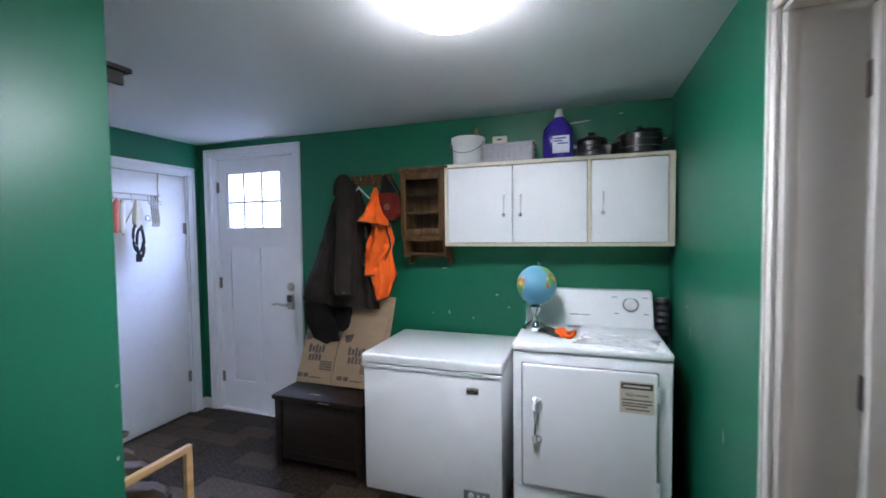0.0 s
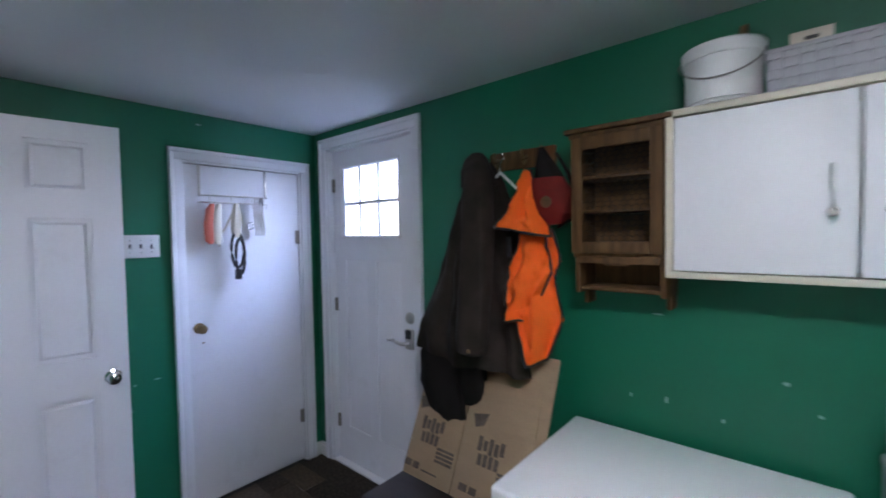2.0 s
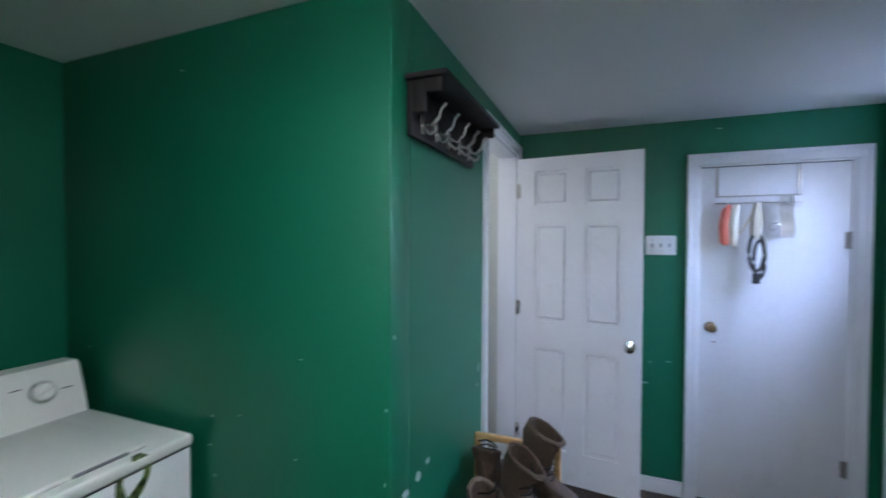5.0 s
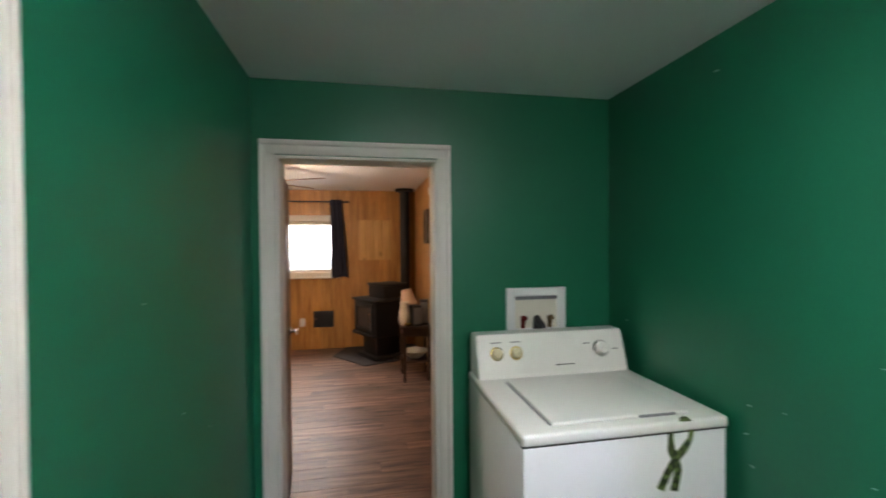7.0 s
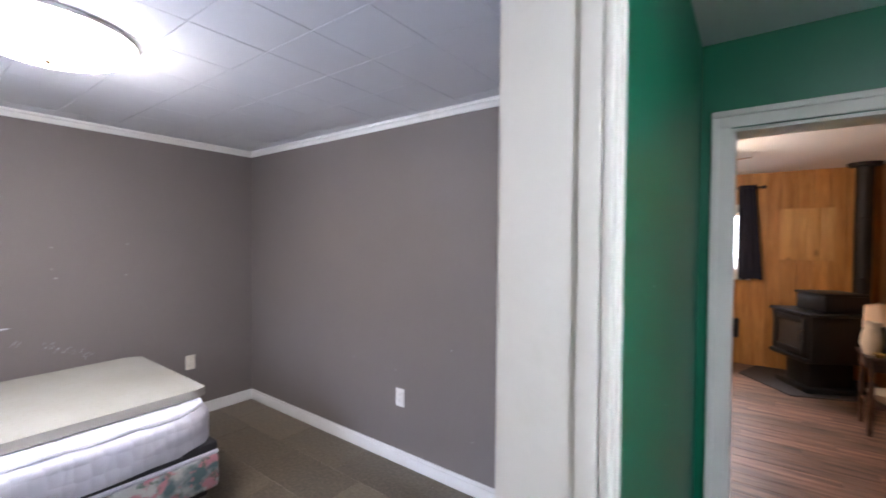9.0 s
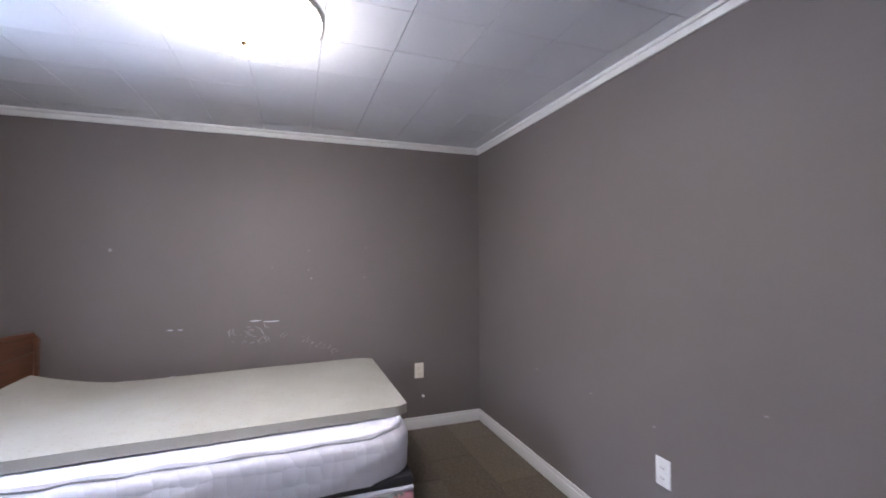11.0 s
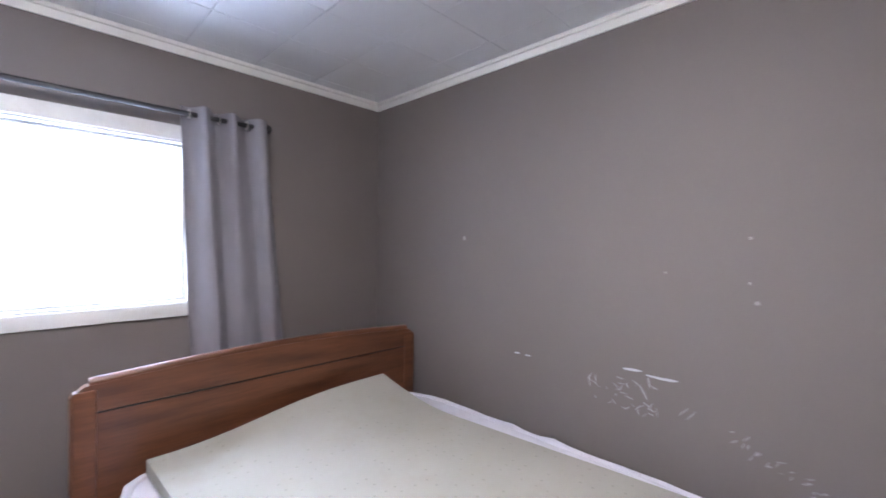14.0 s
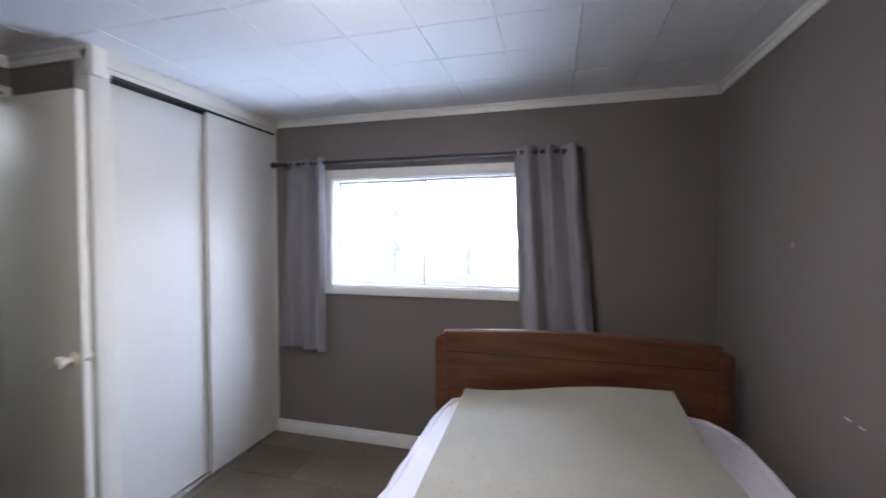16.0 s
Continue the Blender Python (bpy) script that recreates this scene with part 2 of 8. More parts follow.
POT_STEEL = surface("scratched_pot_steel", (0.060, 0.058, 0.056), 0.32, metal=1.0, var=0.2, scale=6, bump=0.1)
PINK = surface("coral_strap", (0.62, 0.16, 0.11), 0.7, var=0.15, scale=20, bump=0.2)
GLOVE_GREY = surface("grey_knit", (0.05, 0.045, 0.045), 0.9, var=0.3, scale=30, fine=300, bump=0.5)
SNOW = surface("bright_ground", (0.86, 0.86, 0.85), 0.9, var=0.2, scale=0.6)
# near-white foliage: the window's overexposed glare is put into the colour
LEAF = surface("glare_pale_leaf", (0.72, 0.75, 0.68), 0.6, var=0.3, scale=9)
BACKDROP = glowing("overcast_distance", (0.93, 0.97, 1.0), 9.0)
PLASTER_IN = surface("white_plaster", (0.62, 0.62, 0.60), 0.6, var=0.06)
PICTURE_ART = surface("dim_print", (0.045, 0.038, 0.032), 0.4, var=0.6, scale=14)


def quilted_cover():
    """White mattress cover with a padded diamond quilt."""
    m, nt, b = nodes_of("white_mattress_cover")
    tc = nt.nodes.new("ShaderNodeTexCoord")
    v = nt.nodes.new("ShaderNodeTexVoronoi")
    v.inputs["Scale"].default_value = 15
    v.inputs["Randomness"].default_value = 0.25
    mp = nt.nodes.new("ShaderNodeMapping")
    mp.inputs["Rotation"].default_value = (0, 0, 0.78)
    nt.links.new(tc.outputs["Object"], mp.inputs[0])
    nt.links.new(mp.outputs[0], v.inputs["Vector"])
    c = ramp_between(nt, noise_tex(nt, 5, 4), (0.53, 0.52, 0.575), (0.58, 0.57, 0.63), 0.3, 0.7)
    nt.links.new(c, b.inputs["Base Color"])
    b.inputs["Roughness"].default_value = 0.7
    bumped(nt, b, ramp_between(nt, v.outputs["Distance"], (1, 1, 1), (0, 0, 0), 0.0, 0.75), 0.45, 0.012)
    return m


MATTRESS = quilted_cover()


def dimpled_foam():
    """Soft foam with rows of small pits, drawn only as shade in the colour."""
    m, nt, b = nodes_of("grey_green_foam_topper")
    big = noise_tex(nt, 3, 4)
    fine = noise_tex(nt, 160, 2)
    tc = nt.nodes.new("ShaderNodeTexCoord")
    v = nt.nodes.new("ShaderNodeTexVoronoi")
    v.inputs["Scale"].default_value = 24
    v.inputs["Randomness"].default_value = 0.35
    nt.links.new(tc.outputs["Object"], v.inputs["Vector"])
    # dark dots paint the shade inside the pits; the relief has none
    pit_shade = ramp_between(nt, v.outputs["Distance"], (0.45,) * 3, (0, 0, 0), 0.07, 0.13)
    c = ramp_between(nt, big, (0.27, 0.258, 0.222), (0.305, 0.292, 0.256), 0.3, 0.7)
    c = mixed(nt, ramp_between(nt, noise_tex(nt, 7, 6), (0, 0, 0), (0.3,) * 3, 0.58, 0.74), c, (0.25, 0.215, 0.165))
    c = mixed(nt, pit_shade, c, (0.17, 0.16, 0.135))
    nt.links.new(c, b.inputs["Base Color"])
    b.inputs["Roughness"].default_value = 0.88
    b.inputs["Specular IOR Level"].default_value = 0.25
    bumped(nt, b, fine, 0.35, 0.002)
    return m


FOAM = dimpled_foam()


def tiled_floor(name, dark, lite, rough, few, spec=0.5):
    """Vinyl pieces of mixed shades; few: the share of pieces that stay dark."""
    m, nt, b = nodes_of(name)
    info = nt.nodes.new("ShaderNodeObjectInfo")
    n = noise_tex(nt, 5, 6, None, "Object", 0.7, 9.0)
    f = noise_tex(nt, 55, 3)
    c = ramp_between(nt, info.outputs["Random"], dark, lite, few, 1.0)
    c = mixed(nt, 0.65, c, ramp_between(nt, n, tuple(v * 0.4 for v in dark), tuple(v * 1.5 for v in lite), 0.3, 0.8), "OVERLAY")
    c = mixed(nt, 0.3, c, ramp_between(nt, f, tuple(v * 0.5 for v in dark), lite, 0.4, 0.7))
    nt.links.new(c, b.inputs["Base Color"])
    r = nt.nodes.new("ShaderNodeMapRange")
    r.inputs[3].default_value, r.inputs[4].default_value = rough - 0.12, rough + 0.15
    b.inputs["Specular IOR Level"].default_value = spec
    nt.links.new(n, r.inputs[0])
    nt.links.new(r.outputs[0], b.inputs["Roughness"])
    bumped(nt, b, n, 0.2, 0.003)
    return m


SLATE = tiled_floor("slate_look_vinyl", (0.018, 0.0110, 0.0065), (0.170, 0.128, 0.086), 0.52, 0.55, 0.22)
GREY_TILE = tiled_floor("taupe_vinyl_tile", (0.115, 0.094, 0.066), (0.25, 0.215, 0.162), 0.40, 0.2)


def floral():
    m, nt, b = nodes_of("floral_ticking")
    n1 = noise_tex(nt, 9, 3)
    n2 = noise_tex(nt, 14, 4, (1, 1, 1.3))
    c = ramp_between(nt, n1, (0.10, 0.16, 0.17), (0.46, 0.46, 0.44), 0.4, 0.58)
    c = mixed(nt, ramp_between(nt, n2, (0, 0, 0), (1, 1, 1), 0.52, 0.60), c, (0.48, 0.22, 0.24))
    c = mixed(nt, ramp_between(nt, noise_tex(nt, 24, 3), (0, 0, 0), (0.8,) * 3, 0.58, 0.66), c, (0.09, 0.15, 0.11))
    nt.links.new(c, b.inputs["Base Color"])
    b.inputs["Roughness"].default_value = 0.8
    bumped(nt, b, noise_tex(nt, 160, 2), 0.4, 0.002)
    return m


FLORAL = floral()


def globe_map():
    m, nt, b = nodes_of("printed_globe")
    n = noise_tex(nt, 7.5, 4, None, "Object", 0.5)
    h = noise_tex(nt, 19, 1)
    land = ramp_between(nt, h, (0.70, 0.55, 0.10), (0.62, 0.16, 0.08), 0.42, 0.58)
    land = mixed(nt, ramp_between(nt, noise_tex(nt, 16, 1, (1.3, 1, 1)), (0, 0, 0), (1, 1, 1), 0.5, 0.52), land, (0.18, 0.42, 0.14))
    sea = ramp_between(nt, noise_tex(nt, 3, 2), (0.10, 0.32, 0.47), (0.19, 0.44, 0.57), 0.3, 0.7)
    nt.links.new(mixed(nt, ramp_between(nt, n, (0, 0, 0), (1, 1, 1), 0.515, 0.525), sea, land), b.inputs["Base Color"])
    b.inputs["Roughness"].default_value = 0.42
    return m


GLOBE = globe_map()


def camo():
    m, nt, b = nodes_of("camouflage_print")
    n = noise_tex(nt, 55, 2)
    c = ramp_between(nt, n, (0.02, 0.03, 0.012), (0.16, 0.22, 0.07), 0.42, 0.60)
    nt.links.new(c, b.inputs["Base Color"])
    b.inputs["Roughness"].default_value = 0.5
    return m


CAMO = camo()


# ---- builders ----
def box(bm, a, b, bevel=0.0, seg=2):
    """A box from corner a to corner b, its edges rounded by bevel."""
    lo = [min(p, q) for p, q in zip(a, b)]
    hi = [max(p, q) for p, q in zip(a, b)]
    m = Matrix.LocRotScale([(p + q) / 2 for p, q in zip(lo, hi)], None, [max(q - p, 1e-4) for p, q in zip(lo, hi)])
    made = bmesh.ops.create_cube(bm, size=1, matrix=m)["verts"]
    if bevel:
        edges = list({e for v in made for e in v.link_edges})
        bmesh.ops.bevel(bm, geom=edges, offset=min(bevel, 0.45 * min(q - p for p, q in zip(lo, hi))), segments=seg, affect="EDGES", profile=0.5)
    return bm


def rod_between(bm, p, q, r0, r1=None, seg=12):
    """A round bar from p to q."""
    p, q = Vector(p), Vector(q)
    d = q - p
    m = Matrix.Translation((p + q) / 2) @ d.to_track_quat("Z", "Y").to_matrix().to_4x4()
    bmesh.ops.create_cone(bm, cap_ends=True, segments=seg, radius1=r0, radius2=r0 if r1 is None else r1, depth=d.length, matrix=m)
    return bm


def tube(bm, pts, r, seg=8, closed=False):
    """A round bar along a bent line."""
    pts = [Vector(p) for p in pts]
    n = len(pts)
    rings = []
    for i, p in enumerate(pts):
        a = pts[(i - 1) % n] if (closed or i) else pts[0]
        b = pts[(i + 1) % n] if (closed or i < n - 1) else pts[-1]
        d = (b - a).normalized()
        q = d.to_track_quat("Z", "Y")
        rr = r[i] if isinstance(r, (list, tuple)) else r
        rings.append([bm.verts.new(p + q @ Vector((rr * math.cos(t), rr * math.sin(t), 0))) for t in [2 * math.pi * k / seg for k in range(seg)]])
    for i in range(n if closed else n - 1):
        a, b = rings[i], rings[(i + 1) % n]
        for k in range(seg):
            bm.faces.new((a[k], a[(k + 1) % seg], b[(k + 1) % seg], b[k]))
    if not closed:
        bm.faces.new(rings[0][::-1])
        bm.faces.new(rings[-1])
    return bm


def lathe(bm, profile, at=(0, 0, 0), seg=32, axis="Z"):
    """A turned body from (radius, height) pairs."""
    turn = {"Z": Matrix(), "Y": Matrix.Rotation(radians(90), 4, "X"), "X": Matrix.Rotation(radians(90), 4, "Y")}[axis]
    m = Matrix.Translation(at) @ turn
    rings = [[bm.verts.new(m @ Vector((max(r, 1e-4) * math.cos(2 * math.pi * k / seg), max(r, 1e-4) * math.sin(2 * math.pi * k / seg), z))) for k in range(seg)] for r, z in profile]
    for a, b in zip(rings, rings[1:]):
        for k in range(seg):
            bm.faces.new((a[k], a[(k + 1) % seg], b[(k + 1) % seg], b[k]))
    bm.faces.new(rings[0][::-1])
    bm.faces.new(rings[-1])
    return bm


def loft(bm, rings, seg=24, fold=0.0, folds=7, seed=0, power=2.4):
    """A soft closed body through rings of (x, y, z, half width, half depth), its sides waved into folds."""
    made = []
    for j, (cx, cy, cz, w, d) in enumerate(rings):
        ring = []
        for k in range(seg):
            t = 2 * math.pi * k / seg
            c, s = math.cos(t), math.sin(t)
            c, s = math.copysign(abs(c) ** (2 / power), c), math.copysign(abs(s) ** (2 / power), s)
            f = 1 + fold * math.sin(folds * t + seed + 0.9 * j) + fold * 0.8 * noise.noise((c * 2.3 + seed, s * 2.3, cz * 7))
            ring.append(bm.verts.new((cx + c * w * f, cy + s * d * f, cz)))
        made.append(ring)
    for a, b in zip(made, made[1:]):
        for k in range(seg):
            bm.faces.new((a[k], a[(k + 1) % seg], b[(k + 1) % seg], b[k]))
    bm.faces.new(made[0][::-1])
    bm.faces.new(made[-1])
    return bm


def sheet(bm, left, right, depth, nx=24, thick=0.006, rows=None):
    """Cloth hung between two edges of (x, z) points; depth(u, v) gives its y. It has a front, a back and a rim."""
    rows = rows or len(left) * 4

    def along(pts, v):
        f = v * (len(pts) - 1)
        i = min(int(f), len(pts) - 2)
        return Vector(pts[i]).lerp(Vector(pts[i + 1]), f - i)

    grids = []
    for side in (0, thick):
        g = []
        for j in range(rows + 1):
            v = j / rows
            a, b = along(left, v), along(right, v)
            g.append([bm.verts.new((*(a.lerp(b, u / nx))[:1], depth(u / nx, v) + side, a.lerp(b, u / nx)[1])) for u in range(nx + 1)])
        grids.append(g)
    f, k = grids
    for j in range(rows):
        for u in range(nx):
            bm.faces.new((f[j][u], f[j + 1][u], f[j + 1][u + 1], f[j][u + 1]))
            bm.faces.new((k[j][u], k[j][u + 1], k[j + 1][u + 1], k[j + 1][u]))
    for j in range(rows):
        bm.faces.new((f[j][0], k[j][0], k[j + 1][0], f[j + 1][0]))
        bm.faces.new((f[j][nx], f[j + 1][nx], k[j + 1][nx], k[j][nx]))
    for u in range(nx):
        bm.faces.new((f[0][u], f[0][u + 1], k[0][u + 1], k[0][u]))
        bm.faces.new((f[rows][u], k[rows][u], k[rows][u + 1], f[rows][u + 1]))
    return bm


def finish(name, bm, material, smooth=True):
    bmesh.ops.recalc_face_normals(bm, faces=bm.faces)
    me = bpy.data.meshes.new(name)
    bm.to_mesh(me)
    bm.free()
    me.materials.append(material)
    if smooth:
        me.shade_smooth()
        me.set_sharp_from_angle(angle=radians(38))
    return me


def part(name, bm, material, parent, label=""):
    """One mesh under a thing or a part, in the thing's own coordinates."""
    ob = new(name, finish(name, bm, material))
    ob.parent = parent
    return tagged(ob, label)


def thing(name, m, label, category, group="", kind=""):
    ob = tagged(new(name), label, category, group, kind)
    ob.empty_display_size = 0.05
    ob.matrix_world = m
    return ob


def solid(name, bm, material, label, category, kind="structure", group=""):
    return tagged(new(name, finish(name, bm, material)), label, category, group, kind)


def B(*a, **k):
    return box(bmesh.new(), *a, **k)


def boxes(*pairs, bevel=0.0):
    bm = bmesh.new()
    for a, b in pairs:
        box(bm, a, b, bevel)
    return bm


def piece(name, mesh, parent, m):
    """One of many alike pieces on shared mesh data."""
    ob = new(name, mesh)
    ob.parent = parent
    ob.matrix_basis = m
    return ob


def text_part(words, size, m, material, parent, name="lettering", depth=0.0006):
    cu = bpy.data.curves.new(name, "FONT")
    cu.body, cu.size, cu.extrude, cu.align_x, cu.align_y = words, size, depth, "CENTER", "CENTER"
    cu.resolution_u = 2
    tmp = bpy.data.objects.new(name, cu)
    me = bpy.data.meshes.new_from_object(tmp)
    bpy.data.objects.remove(tmp)
    me.materials.clear()
    me.materials.append(material)
    ob = new(name, me)
    ob.parent = parent
    ob.matrix_basis = m
    return ob


# ---- plan ----
WX, EX, NY, SY = -3.035, 0.52, 2.53, -0.835          # laundry: west, east, north, south faces
BX, BY = -1.237, 0.658                               # corner of the closed-in block
H = 2.23                                             # laundry ceiling
RW, RE, RN, RS = 0.695, 3.97, 2.40, -0.86             # bedroom faces
HB = 2.225                                           # bedroom ceiling
LW, LE, LN, LS = -0.71, 3.3, -0.99, -5.0             # living room faces
HL = 2.265
CX, CS = 1.19, 1.17                                  # closet front and its south side

# ---- walls ----
solid("wall_north", boxes(((WX - 0.15, NY, 0), (-2.895, NY + 0.16, H)), ((-2.895, NY, 2.115), (-2.075, NY + 0.16, H)), ((-2.075, NY, 0), (EX + 0.16, NY + 0.16, H))), GREEN, "glossy emerald green painted laundry wall", "wall")
solid("wall_west", boxes(((WX - 0.12, BY - 0.12, 0), (WX, 1.705, H)), ((WX - 0.12, 1.705, 1.965), (WX, 2.415, H)), ((WX - 0.12, 2.415, 0), (WX, NY, H))), GREEN, "emerald green painted wall of the entry", "wall")
solid("wall_east", boxes(((EX, SY, 0), (EX + 0.085, 0.478, H)), ((EX, 0.478, 2.05), (EX + 0.085, 1.15, H)), ((EX, 1.15, 0), (EX + 0.085, NY, H))), GREEN, "emerald green painted wall with a bedroom doorway", "wall")
solid("wall_south", boxes(((BX - 0.12, SY - 0.075, 0), (-0.325, SY, H)), ((-0.325, SY - 0.075, 1.89), (0.418, SY, H)), ((0.418, SY - 0.075, 0), (EX + 0.085, SY, H))), GREEN, "emerald green painted wall behind the washer", "wall")
solid("wall_block_east", boxes(((BX - 0.12, SY, 0), (BX, BY, H)), bevel=0.004), GREEN, "emerald green partition with rounded corner", "wall")
solid("wall_block_north", boxes(((-2.20, BY - 0.12, 0), (BX - 0.12, BY, H)), ((-2.93, BY - 0.12, 2.075), (-2.20, BY, H)), ((WX, BY - 0.12, 0), (-2.93, BY, H))), GREEN, "emerald green partition beside an open door", "wall")
solid("wall_closet_room", boxes(((WX - 0.12, SY - 0.075, 0), (WX, BY - 0.12, H)), ((WX, SY - 0.075, 0), (BX - 0.12, SY, H)), ((BX - 0.13, SY, 0), (BX - 0.12, BY - 0.12, H))), PLASTER_IN, "plain white walls of a small side room", "wall")
solid("wall_store", boxes(((WX - 0.75, 1.2, 0), (WX - 0.65, NY + 0.2, H)), ((WX - 0.65, 1.2, 0), (WX - 0.12, 1.3, H)), ((WX - 0.65, NY + 0.06, 0), (WX - 0.15, NY + 0.16, H))), PLASTER_IN, "plain wall behind the closed side door", "wall")
solid("wall_bedroom_west", boxes(((EX + 0.085, LN + 0.05, 0), (RW, 0.478, HB)), ((EX + 0.085, 0.478, 2.05), (RW, 1.15, HB)), ((EX + 0.085, 1.15, 0), (RW, RN + 0.16, HB))), GREY, "warm grey painted bedroom wall with a doorway", "wall")
solid("wall_bedroom_south", boxes(((RW, RS - 0.065, 0), (RE + 0.15, RS, HB))), GREY, "warm grey painted bedroom wall", "wall")
solid("wall_bedroom_east", boxes(((RE, RS, 0), (RE + 0.15, RN + 0.16, HB))), GREY, "warm grey painted bedroom wall with scratches above the bed", "wall")
solid("wall_bedroom_north", boxes(((RW, RN, 0), (1.63, RN + 0.16, HB)), ((1.63, RN, 0), (2.93, RN + 0.16, 1.07)), ((1.63, RN, 1.80), (2.93, RN + 0.16, HB)), ((2.93, RN, 0), (RE, RN + 0.16, HB))), GREY, "warm grey painted bedroom wall with a window", "wall")
solid("wall_closet", boxes(((RW, CS, 0), (CX - 0.10, CS + 0.09, HB))), GREY, "warm grey painted closet side", "wall")
solid("wall_living_north", boxes(((LW, LN, 0), (-0.325, SY - 0.075, HL)), ((-0.325, LN, 1.89), (0.418, SY - 0.075, HL)), ((0.418, LN, 0), (EX + 0.085, SY - 0.075, HL)), ((EX + 0.085, LN, 0), (LE, LN + 0.05, HL))), PANEL_WOOD, "honey pine panelled living room wall", "wall")
solid("wall_living_west", boxes(((LW - 0.15, -3.27, 0), (LW, LN, 0.02)), ((LW - 0.15, -2.41, 0), (LW, SY - 0.075, HL)), ((LW - 0.15, -3.19, 2.03), (LW, -2.41, HL)), ((LW - 0.15, LS, 0), (LW - 0.02, -3.19, HL))), PANEL_WOOD, "honey pine panelled living room wall with a doorway", "wall")
solid("wall_living_south", boxes(((LW - 0.15, LS - 0.15, 0), (0.46, LS - 0.02, HL)), ((0.46, LS - 0.15, 0), (1.69, LS - 0.02, 1.10)), ((0.46, LS - 0.15, 1.82), (1.69, LS - 0.02, HL)), ((1.69, LS - 0.15, 0), (LE, LS - 0.02, HL))), PANEL_WOOD, "honey pine panelled living room wall with a window", "wall")
solid("wall_living_east", boxes(((LE, LS - 0.15, 0), (LE + 0.15, LN + 0.05, HL))), PANEL_WOOD, "honey pine panelled living room wall", "wall")
solid("wall_hall", boxes(((LW - 1.2, -3.43, 0), (LW - 1.1, -2.13, HL)), ((LW - 1.1, -3.43, 0), (LW - 0.15, -3.33, HL)), ((LW - 1.1, -2.23, 0), (LW - 0.15, -2.13, HL))), PLASTER_IN, "plain wall of a dim passage", "wall")

# ---- ceilings and floors ----
solid("ceiling_laundry", boxes(((WX - 0.8, SY - 0.075, H), (EX + 0.085, NY + 0.2, H + 0.12))), CEIL, "flat white painted laundry ceiling", "ceiling")
solid("ceiling_living", boxes(((LW - 1.3, LS - 0.2, HL), (LE + 0.2, SY - 0.08, HL + 0.12))), CEIL, "cream white living room ceiling", "ceiling")


def ceiling_tiles():
    bm = bmesh.new()
    box(bm, (EX + 0.085, RS - 0.1, HB + 0.012), (RE + 0.2, RN + 0.2, HB + 0.12))
    s, g = 0.305, 0.0016
    x = 3.2 - 9 * s
    while x < RE:
        y = 0.47 - 5 * s
        while y < RN:
            a, b = (max(x + g / 2, RW), max(y + g / 2, RS), HB), (min(x + s - g / 2, RE), min(y + s - g / 2, RN), HB + 0.0125)
            if b[0] - a[0] > 0.01 and b[1] - a[1] > 0.01:
                drop = random.uniform(0, 0.0015)
                lo = [bm.verts.new((px, py, a[2] - drop)) for px, py in ((a[0] + 0.001, a[1] + 0.001), (b[0] - 0.001, a[1] + 0.001), (b[0] - 0.001, b[1] - 0.001), (a[0] + 0.001, b[1] - 0.001))]
                hi = [bm.verts.new((px, py, a[2] + 0.0025)) for px, py in ((a[0], a[1]), (b[0], a[1]), (b[0], b[1]), (a[0], b[1]))]
                up = [bm.verts.new((px, py, b[2])) for px, py in ((a[0], a[1]), (b[0], a[1]), (b[0], b[1]), (a[0], b[1]))]
                bm.faces.new(lo[::-1])
                for k in range(4):
                    bm.faces.new((lo[k], lo[(k + 1) % 4], hi[(k + 1) % 4], hi[k]))
                    bm.faces.new((hi[k], hi[(k + 1) % 4], up[(k + 1) % 4], up[k]))
            y += s
        x += s
    return bm


solid("ceiling_bedroom", ceiling_tiles(), TILE_CEIL, "white square fibre tile bedroom ceiling", "ceiling")
FLOOR_L = solid("floor_laundry", boxes(((WX - 0.7, SY - 0.075, -0.1), (EX + 0.085, NY + 0.16, -0.004))), DARK_GAP, "dark slate-look vinyl tile laundry floor", "floor")
FLOOR_B = solid("floor_bedroom", boxes(((EX + 0.085, LN + 0.05, -0.1), (RE + 0.15, RN + 0.16, -0.004))), DARK_GAP, "taupe vinyl tile bedroom floor", "floor")
FLOOR_V = solid("floor_living", boxes(((LW - 1.2, LS - 0.15, -0.1), (LE + 0.15, SY - 0.075, -0.004))), DARK_GAP, "reddish brown laminate plank living room floor", "floor")
solid("ground", boxes(((-250, NY + 0.5, -0.5), (250, 250, -0.35))), SNOW, "pale bare ground outside the windows", "ground")
solid("ground_south", boxes(((-250, -250, -0.5), (250, LS - 0.3, -0.35))), SNOW, "pale bare ground behind the house", "ground")
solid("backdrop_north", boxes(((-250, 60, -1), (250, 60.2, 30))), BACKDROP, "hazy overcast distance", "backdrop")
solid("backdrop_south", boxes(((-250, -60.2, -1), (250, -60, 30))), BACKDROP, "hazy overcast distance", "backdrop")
solid("roof", boxes(((-4.2, -6.2, 2.45), (5.2, 3.0, 2.6))), PLASTER_IN, "plain roof deck above the rooms", "roof")


